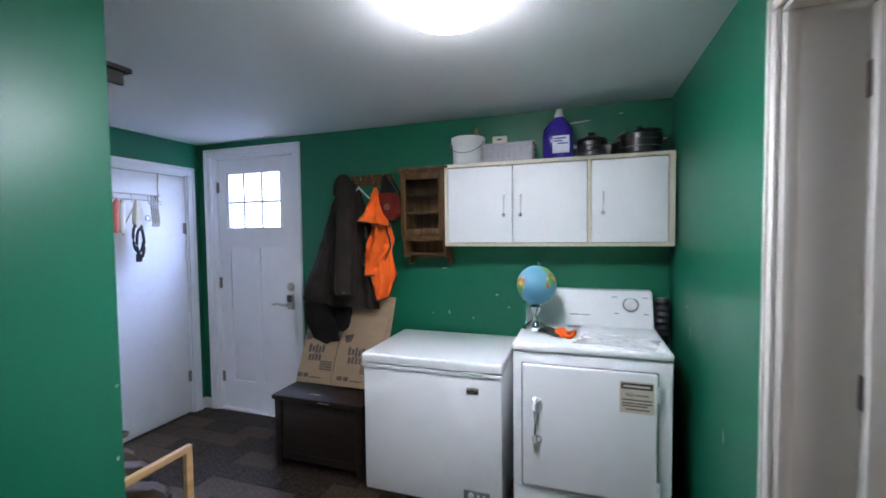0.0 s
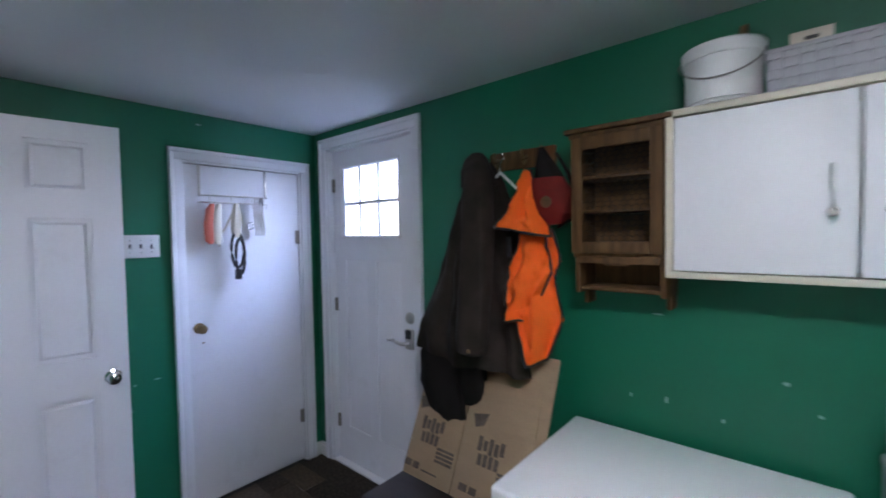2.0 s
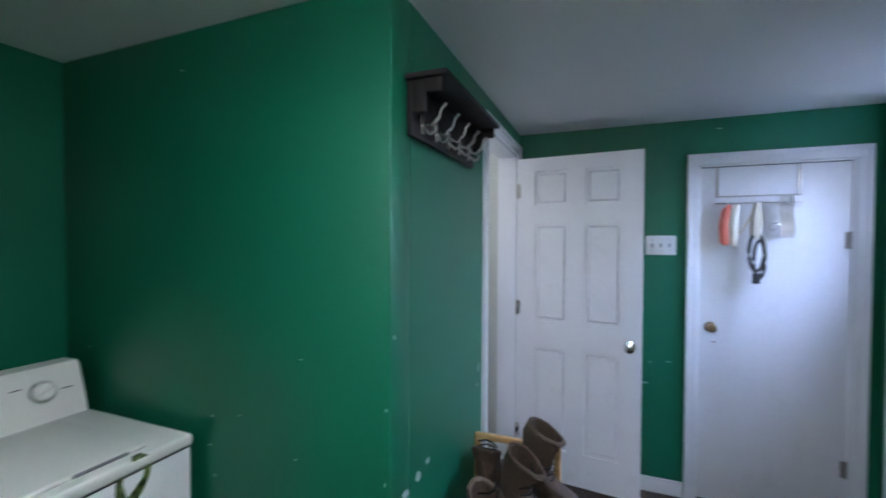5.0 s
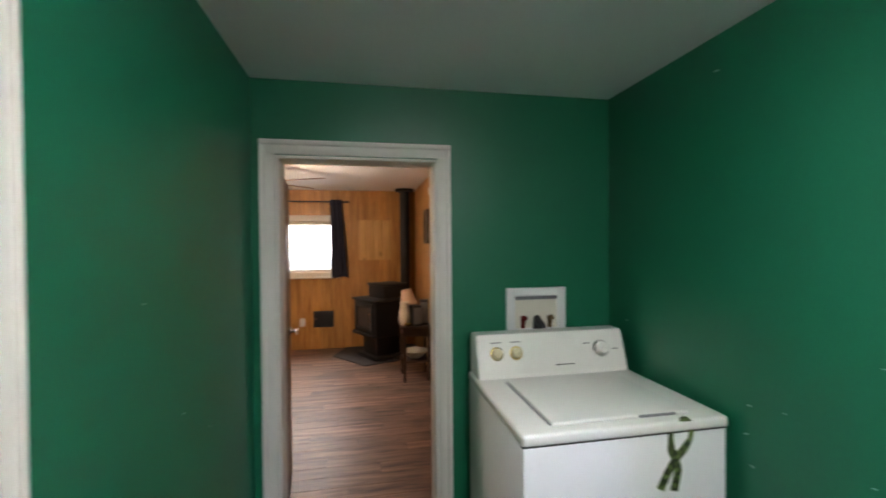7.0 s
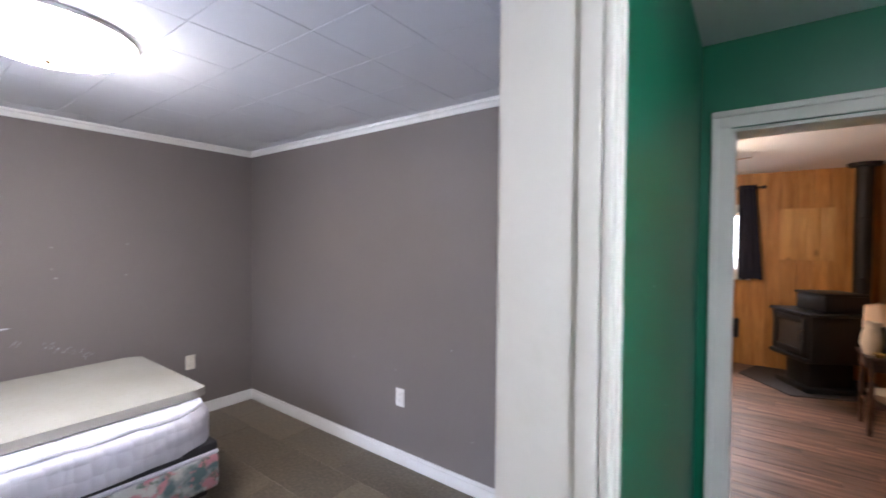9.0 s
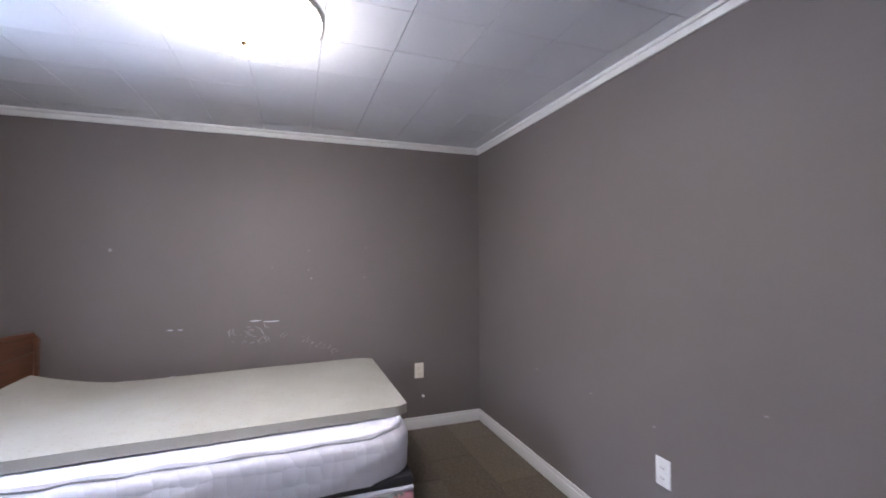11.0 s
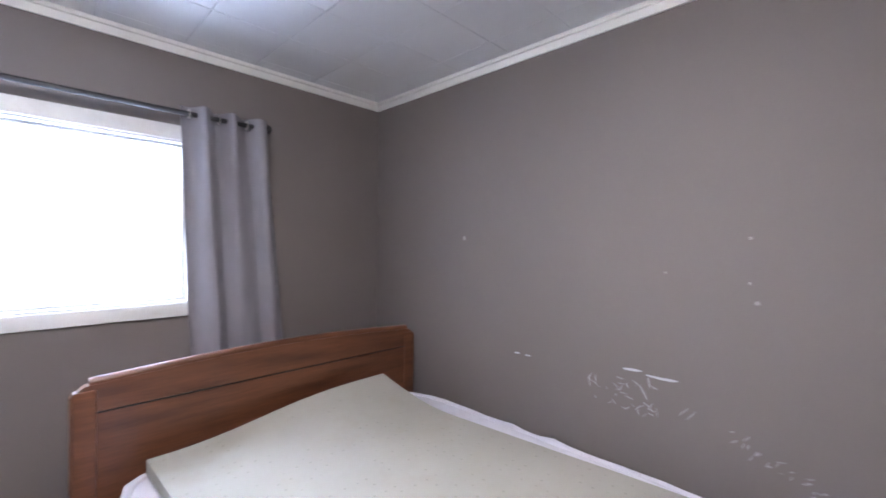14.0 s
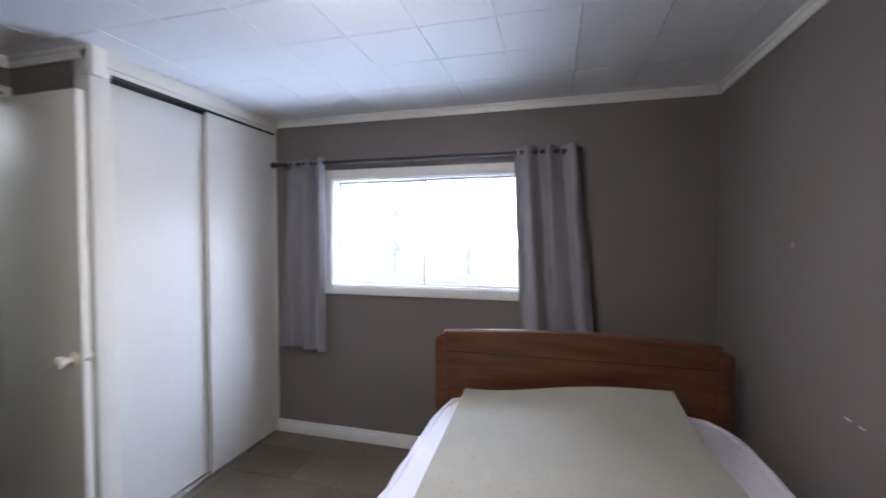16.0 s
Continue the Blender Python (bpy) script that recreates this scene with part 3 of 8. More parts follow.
# ---- trim: casings, jambs, baseboards ----
def casing_x(name, x, y0, y1, top, width, out, material, label, bottom=0.0):
    """Casing round an opening in a wall that faces along x; out: +1 or -1."""
    bm = bmesh.new()
    for a, b, lo, hi in ((y0, y0 + width, bottom, top - width), (y1 - width, y1, bottom, top - width), (y0, y1, top - width, top)):
        box(bm, (x, a, lo), (x + out * 0.014, b, hi), 0.003)
    w = width * 0.38
    box(bm, (x, y0 + 0.001, bottom), (x + out * 0.022, y0 + w, top - w), 0.005)
    box(bm, (x, y1 - w, bottom), (x + out * 0.022, y1 - 0.001, top - w), 0.005)
    box(bm, (x, y0 + 0.001, top - w), (x + out * 0.0225, y1 - 0.001, top - 0.001), 0.005)
    return solid(name, bm, material, label, "door trim")


def casing_y(name, y, x0, x1, top, width, out, material, label, bottom=0.0):
    bm = bmesh.new()
    for a, b, lo, hi in ((x0, x0 + width, bottom, top - width), (x1 - width, x1, bottom, top - width), (x0, x1, top - width, top)):
        box(bm, (a, y, lo), (b, y + out * 0.014, hi), 0.003)
    w = width * 0.38
    box(bm, (x0 + 0.001, y, bottom), (x0 + w, y + out * 0.022, top - w), 0.005)
    box(bm, (x1 - w, y, bottom), (x1 - 0.001, y + out * 0.022, top - w), 0.005)
    box(bm, (x0 + 0.001, y, top - w), (x1 - 0.001, y + out * 0.0225, top - 0.001), 0.005)
    return solid(name, bm, material, label, "door trim")


casing_y("trim_entry_door", NY, -2.958, -2.011, 2.18, 0.066, -1, DOOR_WHITE, "white painted casing round the entry door")
casing_x("trim_side_door", WX, 1.643, 2.478, 2.029, 0.064, 1, DOOR_WHITE, "white painted casing round the side door")
casing_x("trim_bedroom_door", EX, 0.462, 1.184, 2.09, 0.042, -1, CREAM_TRIM, "worn cream white casing round the bedroom doorway")
casing_x("trim_bedroom_inside", RW, 0.448, 1.168, 2.09, 0.028, 1, CREAM_TRIM, "worn cream white casing inside the bedroom")
casing_y("trim_living_door", SY, -0.39, 0.483, 1.958, 0.066, 1, CREAM_TRIM, "cream white casing round the living room doorway")
casing_y("trim_block_door", BY, -2.995, -2.135, 2.14, 0.066, 1, DOOR_WHITE, "white painted casing round the open six-panel door")
solid("trim_bedroom_jamb", boxes(((EX + 0.001, 0.478, 0), (RW - 0.001, 0.492, 2.036)), ((EX + 0.001, 1.136, 0), (RW - 0.001, 1.15, 2.036)), ((EX + 0.001, 0.478, 2.036), (RW - 0.001, 1.15, 2.05)), ((EX + 0.004, 0.492, 0), (EX + 0.036, 0.502, 2.03)), ((EX + 0.004, 1.126, 0), (EX + 0.036, 1.136, 2.03)), bevel=0.002), CREAM_TRIM, "worn cream white jamb with door stop", "door trim")
solid("trim_living_jamb", boxes(((-0.325, LN, 0), (-0.311, SY - 0.001, 1.876)), ((0.404, LN, 0), (0.418, SY - 0.001, 1.876)), ((-0.325, LN, 1.876), (0.418, SY - 0.001, 1.89)), bevel=0.002), CREAM_TRIM, "cream white jamb of the living room doorway", "door trim")
solid("trim_block_jamb", boxes(((-2.93, BY - 0.12, 0), (-2.916, BY - 0.001, 2.061)), ((-2.214, BY - 0.12, 0), (-2.20, BY - 0.001, 2.061)), ((-2.93, BY - 0.12, 2.061), (-2.20, BY - 0.001, 2.075)), bevel=0.002), DOOR_WHITE, "white painted door jamb", "door trim")
solid("trim_entry_jamb", boxes(((-2.895, NY - 0.001, 0), (-2.88, NY + 0.15, 2.10)), ((-2.09, NY - 0.001, 0), (-2.075, NY + 0.15, 2.10)), ((-2.895, NY - 0.001, 2.10), (-2.075, NY + 0.15, 2.115)), ((-2.88, NY + 0.0, 0.0), (-2.09, NY + 0.15, 0.012)), bevel=0.002), DOOR_WHITE, "white painted entry door jamb and sill", "door trim")
solid("trim_side_jamb", boxes(((WX - 0.12, 1.705, 0), (WX + 0.001, 1.717, 1.953)), ((WX - 0.12, 2.403, 0), (WX + 0.001, 2.415, 1.953)), ((WX - 0.12, 1.705, 1.953), (WX + 0.001, 2.415, 1.965)), bevel=0.002), DOOR_WHITE, "white painted side door jamb", "door trim")


def baseboard(name, a, b, out, material, label, h=0.09):
    """Moulded baseboard on the floor from a to b (x, y); out: the room's side (x, y)."""
    bm = bmesh.new()
    ox, oy = out
    box(bm, (a[0], a[1], 0), (b[0] + ox * 0.014, b[1] + oy * 0.014, h - 0.022), 0.002)
    box(bm, (a[0], a[1], h - 0.024), (b[0] + ox * 0.010, b[1] + oy * 0.010, h), 0.004)
    return solid(name, bm, material, label, "baseboard")


baseboard("baseboard_west", (WX, BY), (WX, 1.643), (1, 0), TRIM, "white painted baseboard")
baseboard("baseboard_west_corner", (WX, 2.478), (WX, NY), (1, 0), TRIM, "chipped white baseboard corner")
baseboard("baseboard_north_corner", (WX, NY), (-2.958, NY), (0, -1), TRIM, "chipped white baseboard corner")
baseboard("baseboard_north", (-2.011, NY), (EX, NY), (0, -1), TRIM, "white painted baseboard")
baseboard("baseboard_bedroom_east", (RE, RS), (RE, RN), (-1, 0), TRIM, "white moulded bedroom baseboard")
baseboard("baseboard_bedroom_south", (RW, RS), (RE, RS), (0, 1), TRIM, "white moulded bedroom baseboard")
baseboard("baseboard_bedroom_north", (CX, RN), (RE, RN), (0, -1), TRIM, "white moulded bedroom baseboard")
baseboard("baseboard_bedroom_west", (RW, RS), (RW, 0.448), (1, 0), TRIM, "white moulded bedroom baseboard")


def crown(name, a, b, out):
    bm = bmesh.new()
    ox, oy = out
    box(bm, (a[0], a[1], HB - 0.052), (b[0] + ox * 0.012, b[1] + oy * 0.012, HB), 0.003)
    box(bm, (a[0], a[1], HB - 0.020), (b[0] + ox * 0.024, b[1] + oy * 0.024, HB), 0.006)
    return solid(name, bm, TRIM, "flat white ceiling trim with open joints", "ceiling trim")


crown("trim_crown_east", (RE, RS), (RE, RN), (-1, 0))
crown("trim_crown_south", (RW, RS), (RE, RS), (0, 1))
crown("trim_crown_north", (CX, RN), (RE, RN), (0, -1))
crown("trim_crown_west", (RW, RS), (RW, CS), (1, 0))
crown("trim_crown_closet", (RW, CS), (CX, CS), (0, -1))


# ---- doors of the laundry ----
def hinges(parent, x, y, zs, axis="y", name="hinge", material=HINGE):
    for z in zs:
        bm = bmesh.new()
        rod_between(bm, (x, y, z - 0.045), (x, y, z + 0.045), 0.0065, seg=10)
        if axis == "y":
            box(bm, (x - 0.022, y + 0.002, z - 0.044), (x + 0.022, y + 0.005, z + 0.044), 0.001)
        else:
            box(bm, (x - 0.005, y - 0.022, z - 0.044), (x - 0.002, y + 0.022, z + 0.044), 0.001)
        for k in (-0.015, 0.015):
            rod_between(bm, (x, y, z + k - 0.001), (x, y, z + k + 0.001), 0.0072, seg=10)
        part(name, bm, material, parent)


def knob(parent, x, y, z, out, material, axis="y", r=0.027, name="knob"):
    """A door knob on its rose; out: signed side of the leaf."""
    bm = bmesh.new()
    prof = [(r * 1.15, 0.0), (r * 1.15, 0.004), (r * 0.55, 0.010), (r * 0.42, 0.028), (r * 0.75, 0.036), (r, 0.048), (r * 0.92, 0.060), (r * 0.5, 0.066), (0.001, 0.067)]
    lathe(bm, prof, (0, 0, 0), 24)
    turn = {"y": Euler((radians(-90 if out > 0 else 90), 0, 0)), "x": Euler((0, radians(90 if out > 0 else -90), 0))}[axis]
    bmesh.ops.transform(bm, matrix=Matrix.Translation((x, y, z)) @ turn.to_matrix().to_4x4(), verts=bm.verts)
    part(name, bm, material, parent)


def entry_door():
    """Craftsman door: six lights above, two tall flat panels below. Leaf from x 0 to 0.79, its room face at y 0."""
    d = thing("door_1", pose(-2.88, NY + 0.045, 0.012), "white craftsman entry door with six small window panes", "door", kind="structure")
    w, h, t = 0.79, 2.085, 0.045
    wx0, wx1, wz0, wz1 = 0.085, 0.625, 1.525, 1.965
    px = [(0.115, 0.335), (0.42, 0.65)]
    pz0, pz1 = 0.235, 1.36
    bm = bmesh.new()
    for a, b in (((0, 0, 0), (px[0][0], t, h)), ((px[1][1], 0, 0), (w, t, h)), ((px[0][0], 0, 0), (px[1][1], t, pz0)), ((px[0][1], 0, pz0), (px[1][0], t, pz1)), ((px[0][0], 0, pz1), (px[1][1], t, wz0)), ((px[0][0], 0, wz1), (px[1][1], t, h)), ((px[0][0], 0, wz0), (wx0 + 0.035, t, wz1))):
        box(bm, a, b)
    part("leaf", bm, DOOR_WHITE, d)
    for a, b in px:
        part("panel", B((a - 0.001, 0.009, pz0 - 0.001), (b + 0.001, t - 0.009, pz1 + 0.001), bevel=0.004), DOOR_WHITE, d)
    bm = bmesh.new()
    x0, x1 = px[0][0] - 0.045, px[1][1] - 0.0
    x0, x1 = wx0, wx1 + 0.005
    for a, b in (((x0 - 0.005, -0.008, wz0 - 0.022), (x1 + 0.022, 0.0, wz0)), ((x0 - 0.005, -0.008, wz1), (x1 + 0.022, 0.0, wz1 + 0.018)), ((x0 - 0.010, -0.008, wz0 - 0.022), (x0 + 0.006, 0.0, wz1 + 0.018)), ((x1 + 0.004, -0.008, wz0 - 0.022), (x1 + 0.022, 0.0, wz1 + 0.018))):
        box(bm, a, b, 0.003)
    frame_ob = part("window_frame", bm, DOOR_WHITE, d)
    cols, gx = 3, 0.022
    pw = (x1 - x0) / cols
    mid = wz0 + 0.47 * (wz1 - wz0)
    bm = bmesh.new()
    for k in (1, 2):
        box(bm, (x0 + k * pw - gx / 2, 0.006, wz0), (x0 + k * pw + gx / 2, 0.030, wz1), 0.003)
    part("muntin", bm, DOOR_WHITE, d)
    part("muntin", B((x0, 0.005, mid - gx / 2), (x1, 0.031, mid + gx / 2), bevel=0.003), DOOR_WHITE, d)
    for k in range(cols):
        for z0, z1 in ((wz0, mid), (mid, wz1)):
            p = part("pane", B((x0 + k * pw + 0.004, 0.015, z0 + 0.004), (x0 + (k + 1) * pw - 0.004, 0.020, z1 - 0.004)), PANE, frame_ob)
            p.visible_shadow = False
    hinges(d, 0.0, -0.006, (0.26, 1.06, 1.86))
    bm = bmesh.new()
    lathe(bm, [(0.034, 0), (0.034, 0.006), (0.026, 0.016), (0.018, 0.018), (0.001, 0.018)], (0, 0, 0), 24)
    bmesh.ops.transform(bm, matrix=Matrix.Translation((0.715, 0, 1.045)) @ Euler((radians(90), 0, 0)).to_matrix().to_4x4(), verts=bm.verts)
    part("deadbolt", bm, NICKEL, d)
    lock = part("lock_plate", B((0.685, -0.020, 0.865), (0.745, 0, 0.985), bevel=0.008), NICKEL, d, "nickel keypad lock")
    part("keypad", B((0.692, -0.026, 0.928), (0.738, -0.019, 0.980), bevel=0.003), BLACK, lock)
    bm = bmesh.new()
    tube(bm, [(0.715, -0.018, 0.905), (0.715, -0.050, 0.905), (0.690, -0.062, 0.906), (0.650, -0.062, 0.912), (0.615, -0.058, 0.916), (0.590, -0.056, 0.905), (0.575, -0.056, 0.912)], [0.011, 0.011, 0.010, 0.009, 0.008, 0.007, 0.006], 10)
    part("door_handle", bm, NICKEL, d)
    part("sweep", B((0.002, 0.004, -0.010), (w - 0.002, 0.040, 0.006), bevel=0.003), BLACK, d)


entry_door()


def side_door():
    """Flat slab door in the west wall, closed; leaf flush with the wall."""
    d = thing("door_2", pose(WX - 0.012, 1.719, 0.012), "plain white painted slab door, closed", "door", kind="structure")
    part("leaf", B((-0.04, 0, 0), (0, 0.682, 1.937), bevel=0.003), DOOR_WHITE, d)
    knob(d, 0.0, 0.052, 1.015, 1, BRONZE, "x", 0.026)
    part("lock_button", B((-0.001, 0.062, 0.925), (0.004, 0.080, 0.931), bevel=0.002), BRONZE, d)
    hinges(d, 0.004, 0.680, (0.30, 1.52), "x")
    part("shim_gap", B((-0.03, 0.0, 1.9375), (-0.004, 0.682, 1.941)), DARK_GAP, d)


side_door()


def six_panel(parent, w, h, t, y0, mat, panel_rows):
    """Moulded six-panel leaf from x 0 to w: rails and stiles proud of raised panels."""
    st, mul = 0.11, 0.10
    pw = (w - 2 * st - mul) / 2
    cols = [(st, st + pw), (w - st - pw, w - st)]
    bm = bmesh.new()
    zs = [0.0] + [z for row in panel_rows for z in row] + [h]
    box(bm, (0, y0, 0), (st, y0 + t, h))
    box(bm, (w - st, y0, 0), (w, y0 + t, h))
    for k in range(0, len(zs), 2):
        box(bm, (st, y0, zs[k]), (w - st, y0 + t, zs[k + 1]))
    for z0, z1 in panel_rows:
        box(bm, (cols[0][1], y0, z0), (cols[1][0], y0 + t, z1))
    part("leaf", bm, mat, parent)
    for z0, z1 in panel_rows:
        for a, b in cols:
            bm = bmesh.new()
            box(bm, (a - 0.001, y0 + 0.015, z0 - 0.001), (b + 0.001, y0 + t - 0.015, z1 + 0.001))
            for yy, s in ((y0 + 0.015, -1), (y0 + t - 0.015, 1)):
                i, o = 0.030, 0.018
                lo = [bm.verts.new((px, yy, pz)) for px, pz in ((a + o, z0 + o), (b - o, z0 + o), (b - o, z1 - o), (a + o, z1 - o))]
                hi = [bm.verts.new((px, yy + s * 0.0125, pz)) for px, pz in ((a + i, z0 + i), (b - i, z0 + i), (b - i, z1 - i), (a + i, z1 - i))]
                bm.faces.new(hi)
                for k in range(4):
                    bm.faces.new((lo[k], lo[(k + 1) % 4], hi[(k + 1) % 4], hi[k]))
            part("panel", bm, mat, parent)


def block_door():
    d = thing("door_3", pose(-2.925, BY + 0.012, 0.012, 0, 0, 84), "white moulded six-panel door standing open against the wall", "door", kind="structure")
    six_panel(d, 0.735, 2.035, 0.035, 0.0, DOOR_WHITE, [(0.20, 0.83), (1.00, 1.62), (1.73, 1.95)])
    knob(d, 0.675, 0.0, 0.90, -1, CHROME, "y", 0.028)
    knob(d, 0.675, 0.035, 0.90, 1, CHROME, "y", 0.028)
    hinges(d, -0.004, -0.004, (0.28, 1.08, 1.83), "y", material=NICKEL)


block_door()


def switch_plate():
    s = thing("light_switch", pose(WX, 1.509, 1.499), "white three-gang light switch plate with dark marks", "light switch")
    part("plate", B((0, -0.082, -0.058), (0.006, 0.082, 0.058), bevel=0.004), WHITE_PLASTIC, s)
    for k, up in ((-1, 1), (0, 1), (1, -1)):
        bm = bmesh.new()
        box(bm, (0.005, k * 0.046 - 0.005, -0.011), (0.008, k * 0.046 + 0.005, 0.011), 0.001)
        tube(bm, [(0.006, k * 0.046, 0), (0.018, k * 0.046, up * 0.010)], 0.0038, 8)
        part("toggle", bm, GREY_PLASTIC, s)
        for z in (-0.030, 0.030):
            bm = bmesh.new()
            lathe(bm, [(0.003, 0), (0.003, 0.0015), (0.001, 0.002)], (0.0055, k * 0.046, z), 10, "X")
            part("screw", bm, HINGE, s)


switch_plate()


def over_door_rack():
    x = WX - 0.008
    r = thing("over_door_hook_rack", pose(x, 1.985, 1.945), "thin white wire hook rack hung over the side door", "hook rack")
    for y in (-0.19, 0.19):
        part("strap", B((0.001, y - 0.006, -0.17), (0.004, y + 0.006, 0.006), bevel=0.001), NICKEL, r)
    for z in (-0.165, -0.205):
        bm = bmesh.new()
        rod_between(bm, (0.010, -0.20, z), (0.010, 0.20, z), 0.0035, seg=8)
        part("bar", bm, NICKEL, r)
    for y in (-0.14, -0.02, 0.10, 0.18):
        bm = bmesh.new()
        tube(bm, [(0.010, y, -0.165), (0.016, y, -0.215), (0.030, y, -0.235), (0.045, y, -0.225), (0.05, y, -0.205)], 0.003, 8)
        part("hook", bm, WHITE_PLASTIC, r)


over_door_rack()


def hung_straps():
    x = WX + 0.02
    s = thing("padded_collar", pose(x, 1.855, 1.735), "coral pink padded strap hanging from a hook", "strap")
    for k, (name, mat, off) in enumerate((("padding", PINK, -0.020), ("lining", IVORY, 0.018))):
        bm = bmesh.new()
        loft(bm, [(0.020, off - 0.004, -0.235, 0.010, 0.010), (0.022, off - 0.010, -0.215, 0.014, 0.024), (0.024, off - 0.012, -0.12, 0.016, 0.026), (0.022, off - 0.004, -0.04, 0.015, 0.022), (0.018, off + 0.010, -0.005, 0.010, 0.012)], 18, 0.06, 4, k)
        part(name, bm, mat, s)
    part("buckle", B((0.010, 0.020, -0.225), (0.032, 0.040, -0.190), bevel=0.003), WHITE_PLASTIC, s)
    h = thing("dog_harness", pose(x, 1.975, 1.735), "tan and black webbing harness hanging from a hook", "harness")
    bm = bmesh.new()
    loft(bm, [(0.02, 0.0, 0.0, 0.012, 0.012), (0.025, 0.0, -0.08, 0.018, 0.032), (0.022, -0.004, -0.17, 0.016, 0.024), (0.02, 0.0, -0.20, 0.008, 0.012)], 16, 0.15, 5, 3)
    part("padding", bm, PAPER, h, "tan fleece padding")
    for k, (yo, r0) in enumerate(((0.0, 0.036), (0.012, 0.026))):
        bm = bmesh.new()
        tube(bm, [(0.024 + 0.004 * k, yo + r0 * math.sin(t), -0.27 - 0.04 * k + 0.105 * math.cos(t)) for t in [2 * math.pi * j / 20 for j in range(20)]], 0.009, 8, True)
        part("webbing", bm, BLACK, h)
    part("buckle", B((0.012, -0.018, -0.445), (0.034, 0.018, -0.385), bevel=0.006), BLACK, h)
    bm = bmesh.new()
    tube(bm, [(0.012, -0.02, -0.06), (0.012, -0.06, -0.14), (0.012, -0.10, -0.20), (0.012, -0.095, -0.25)], 0.006, 8)
    part("loose_strap", bm, IVORY, h)
    c = thing("chain_leash", pose(x, 2.11, 1.745), "grey chain leash with a ring on a hook", "leash")
    for k in range(4):
        bm = bmesh.new()
        yo = -0.024 + 0.016 * k
        tube(bm, [(0.018, yo, 0.03), (0.026, yo - 0.006, -0.07), (0.022, yo + 0.006, -0.16), (0.018, yo + 0.002, -0.20)], [0.005, 0.007, 0.0065, 0.005], 8)
        part("strand", bm, NICKEL, c)
    bm = bmesh.new()
    tube(bm, [(0.020, -0.055 + 0.020 * math.cos(t), -0.14 + 0.020 * math.sin(t)) for t in [2 * math.pi * j / 16 for j in range(16)]], 0.004, 8, True)
    part("ring", bm, CHROME, c)


hung_straps()


# ---- coat corner ----
def hook_board():
    b = thing("coat_hook_board", pose(-1.40, NY, 1.855), "narrow raw pine board with dark coat hooks", "coat rack")
    part("board", B((-0.16, -0.020, -0.040), (0.16, 0, 0.040), bevel=0.004), PINE, b)
    for x in (-0.11, 0.03, 0.12):
        bm = bmesh.new()
        tube(bm, [(x, -0.020, 0.01), (x, -0.045, 0.0), (x, -0.06, 0.015), (x, -0.062, 0.035)], 0.005, 8)
        tube(bm, [(x, -0.020, -0.005), (x, -0.040, -0.025), (x, -0.052, -0.015)], 0.005, 8)
        part("hook", bm, BRONZE, b)


hook_board()


def hanger():
    h = thing("wire_hanger", pose(-1.47, NY - 0.075, 1.80), "white tubular clothes hanger on the hook board", "hanger")
    bm = bmesh.new()
    tube(bm, [(0.0, 0, 0.0), (-0.18, 0, -0.17), (-0.215, 0, -0.20), (-0.205, 0, -0.225), (0.0, 0, -0.225), (0.19, 0, -0.225), (0.205, 0, -0.20), (0.16, 0, -0.15), (0.0, 0, 0.0)], 0.006, 8)
    part("frame", bm, WHITE_PLASTIC, h)
    bm = bmesh.new()
    tube(bm, [(0.0, 0, 0.0), (0.0, 0, 0.04), (0.02, 0, 0.06), (0.01, 0, 0.08)], 0.003, 8)
    part("hook", bm, NICKEL, h)


hanger()


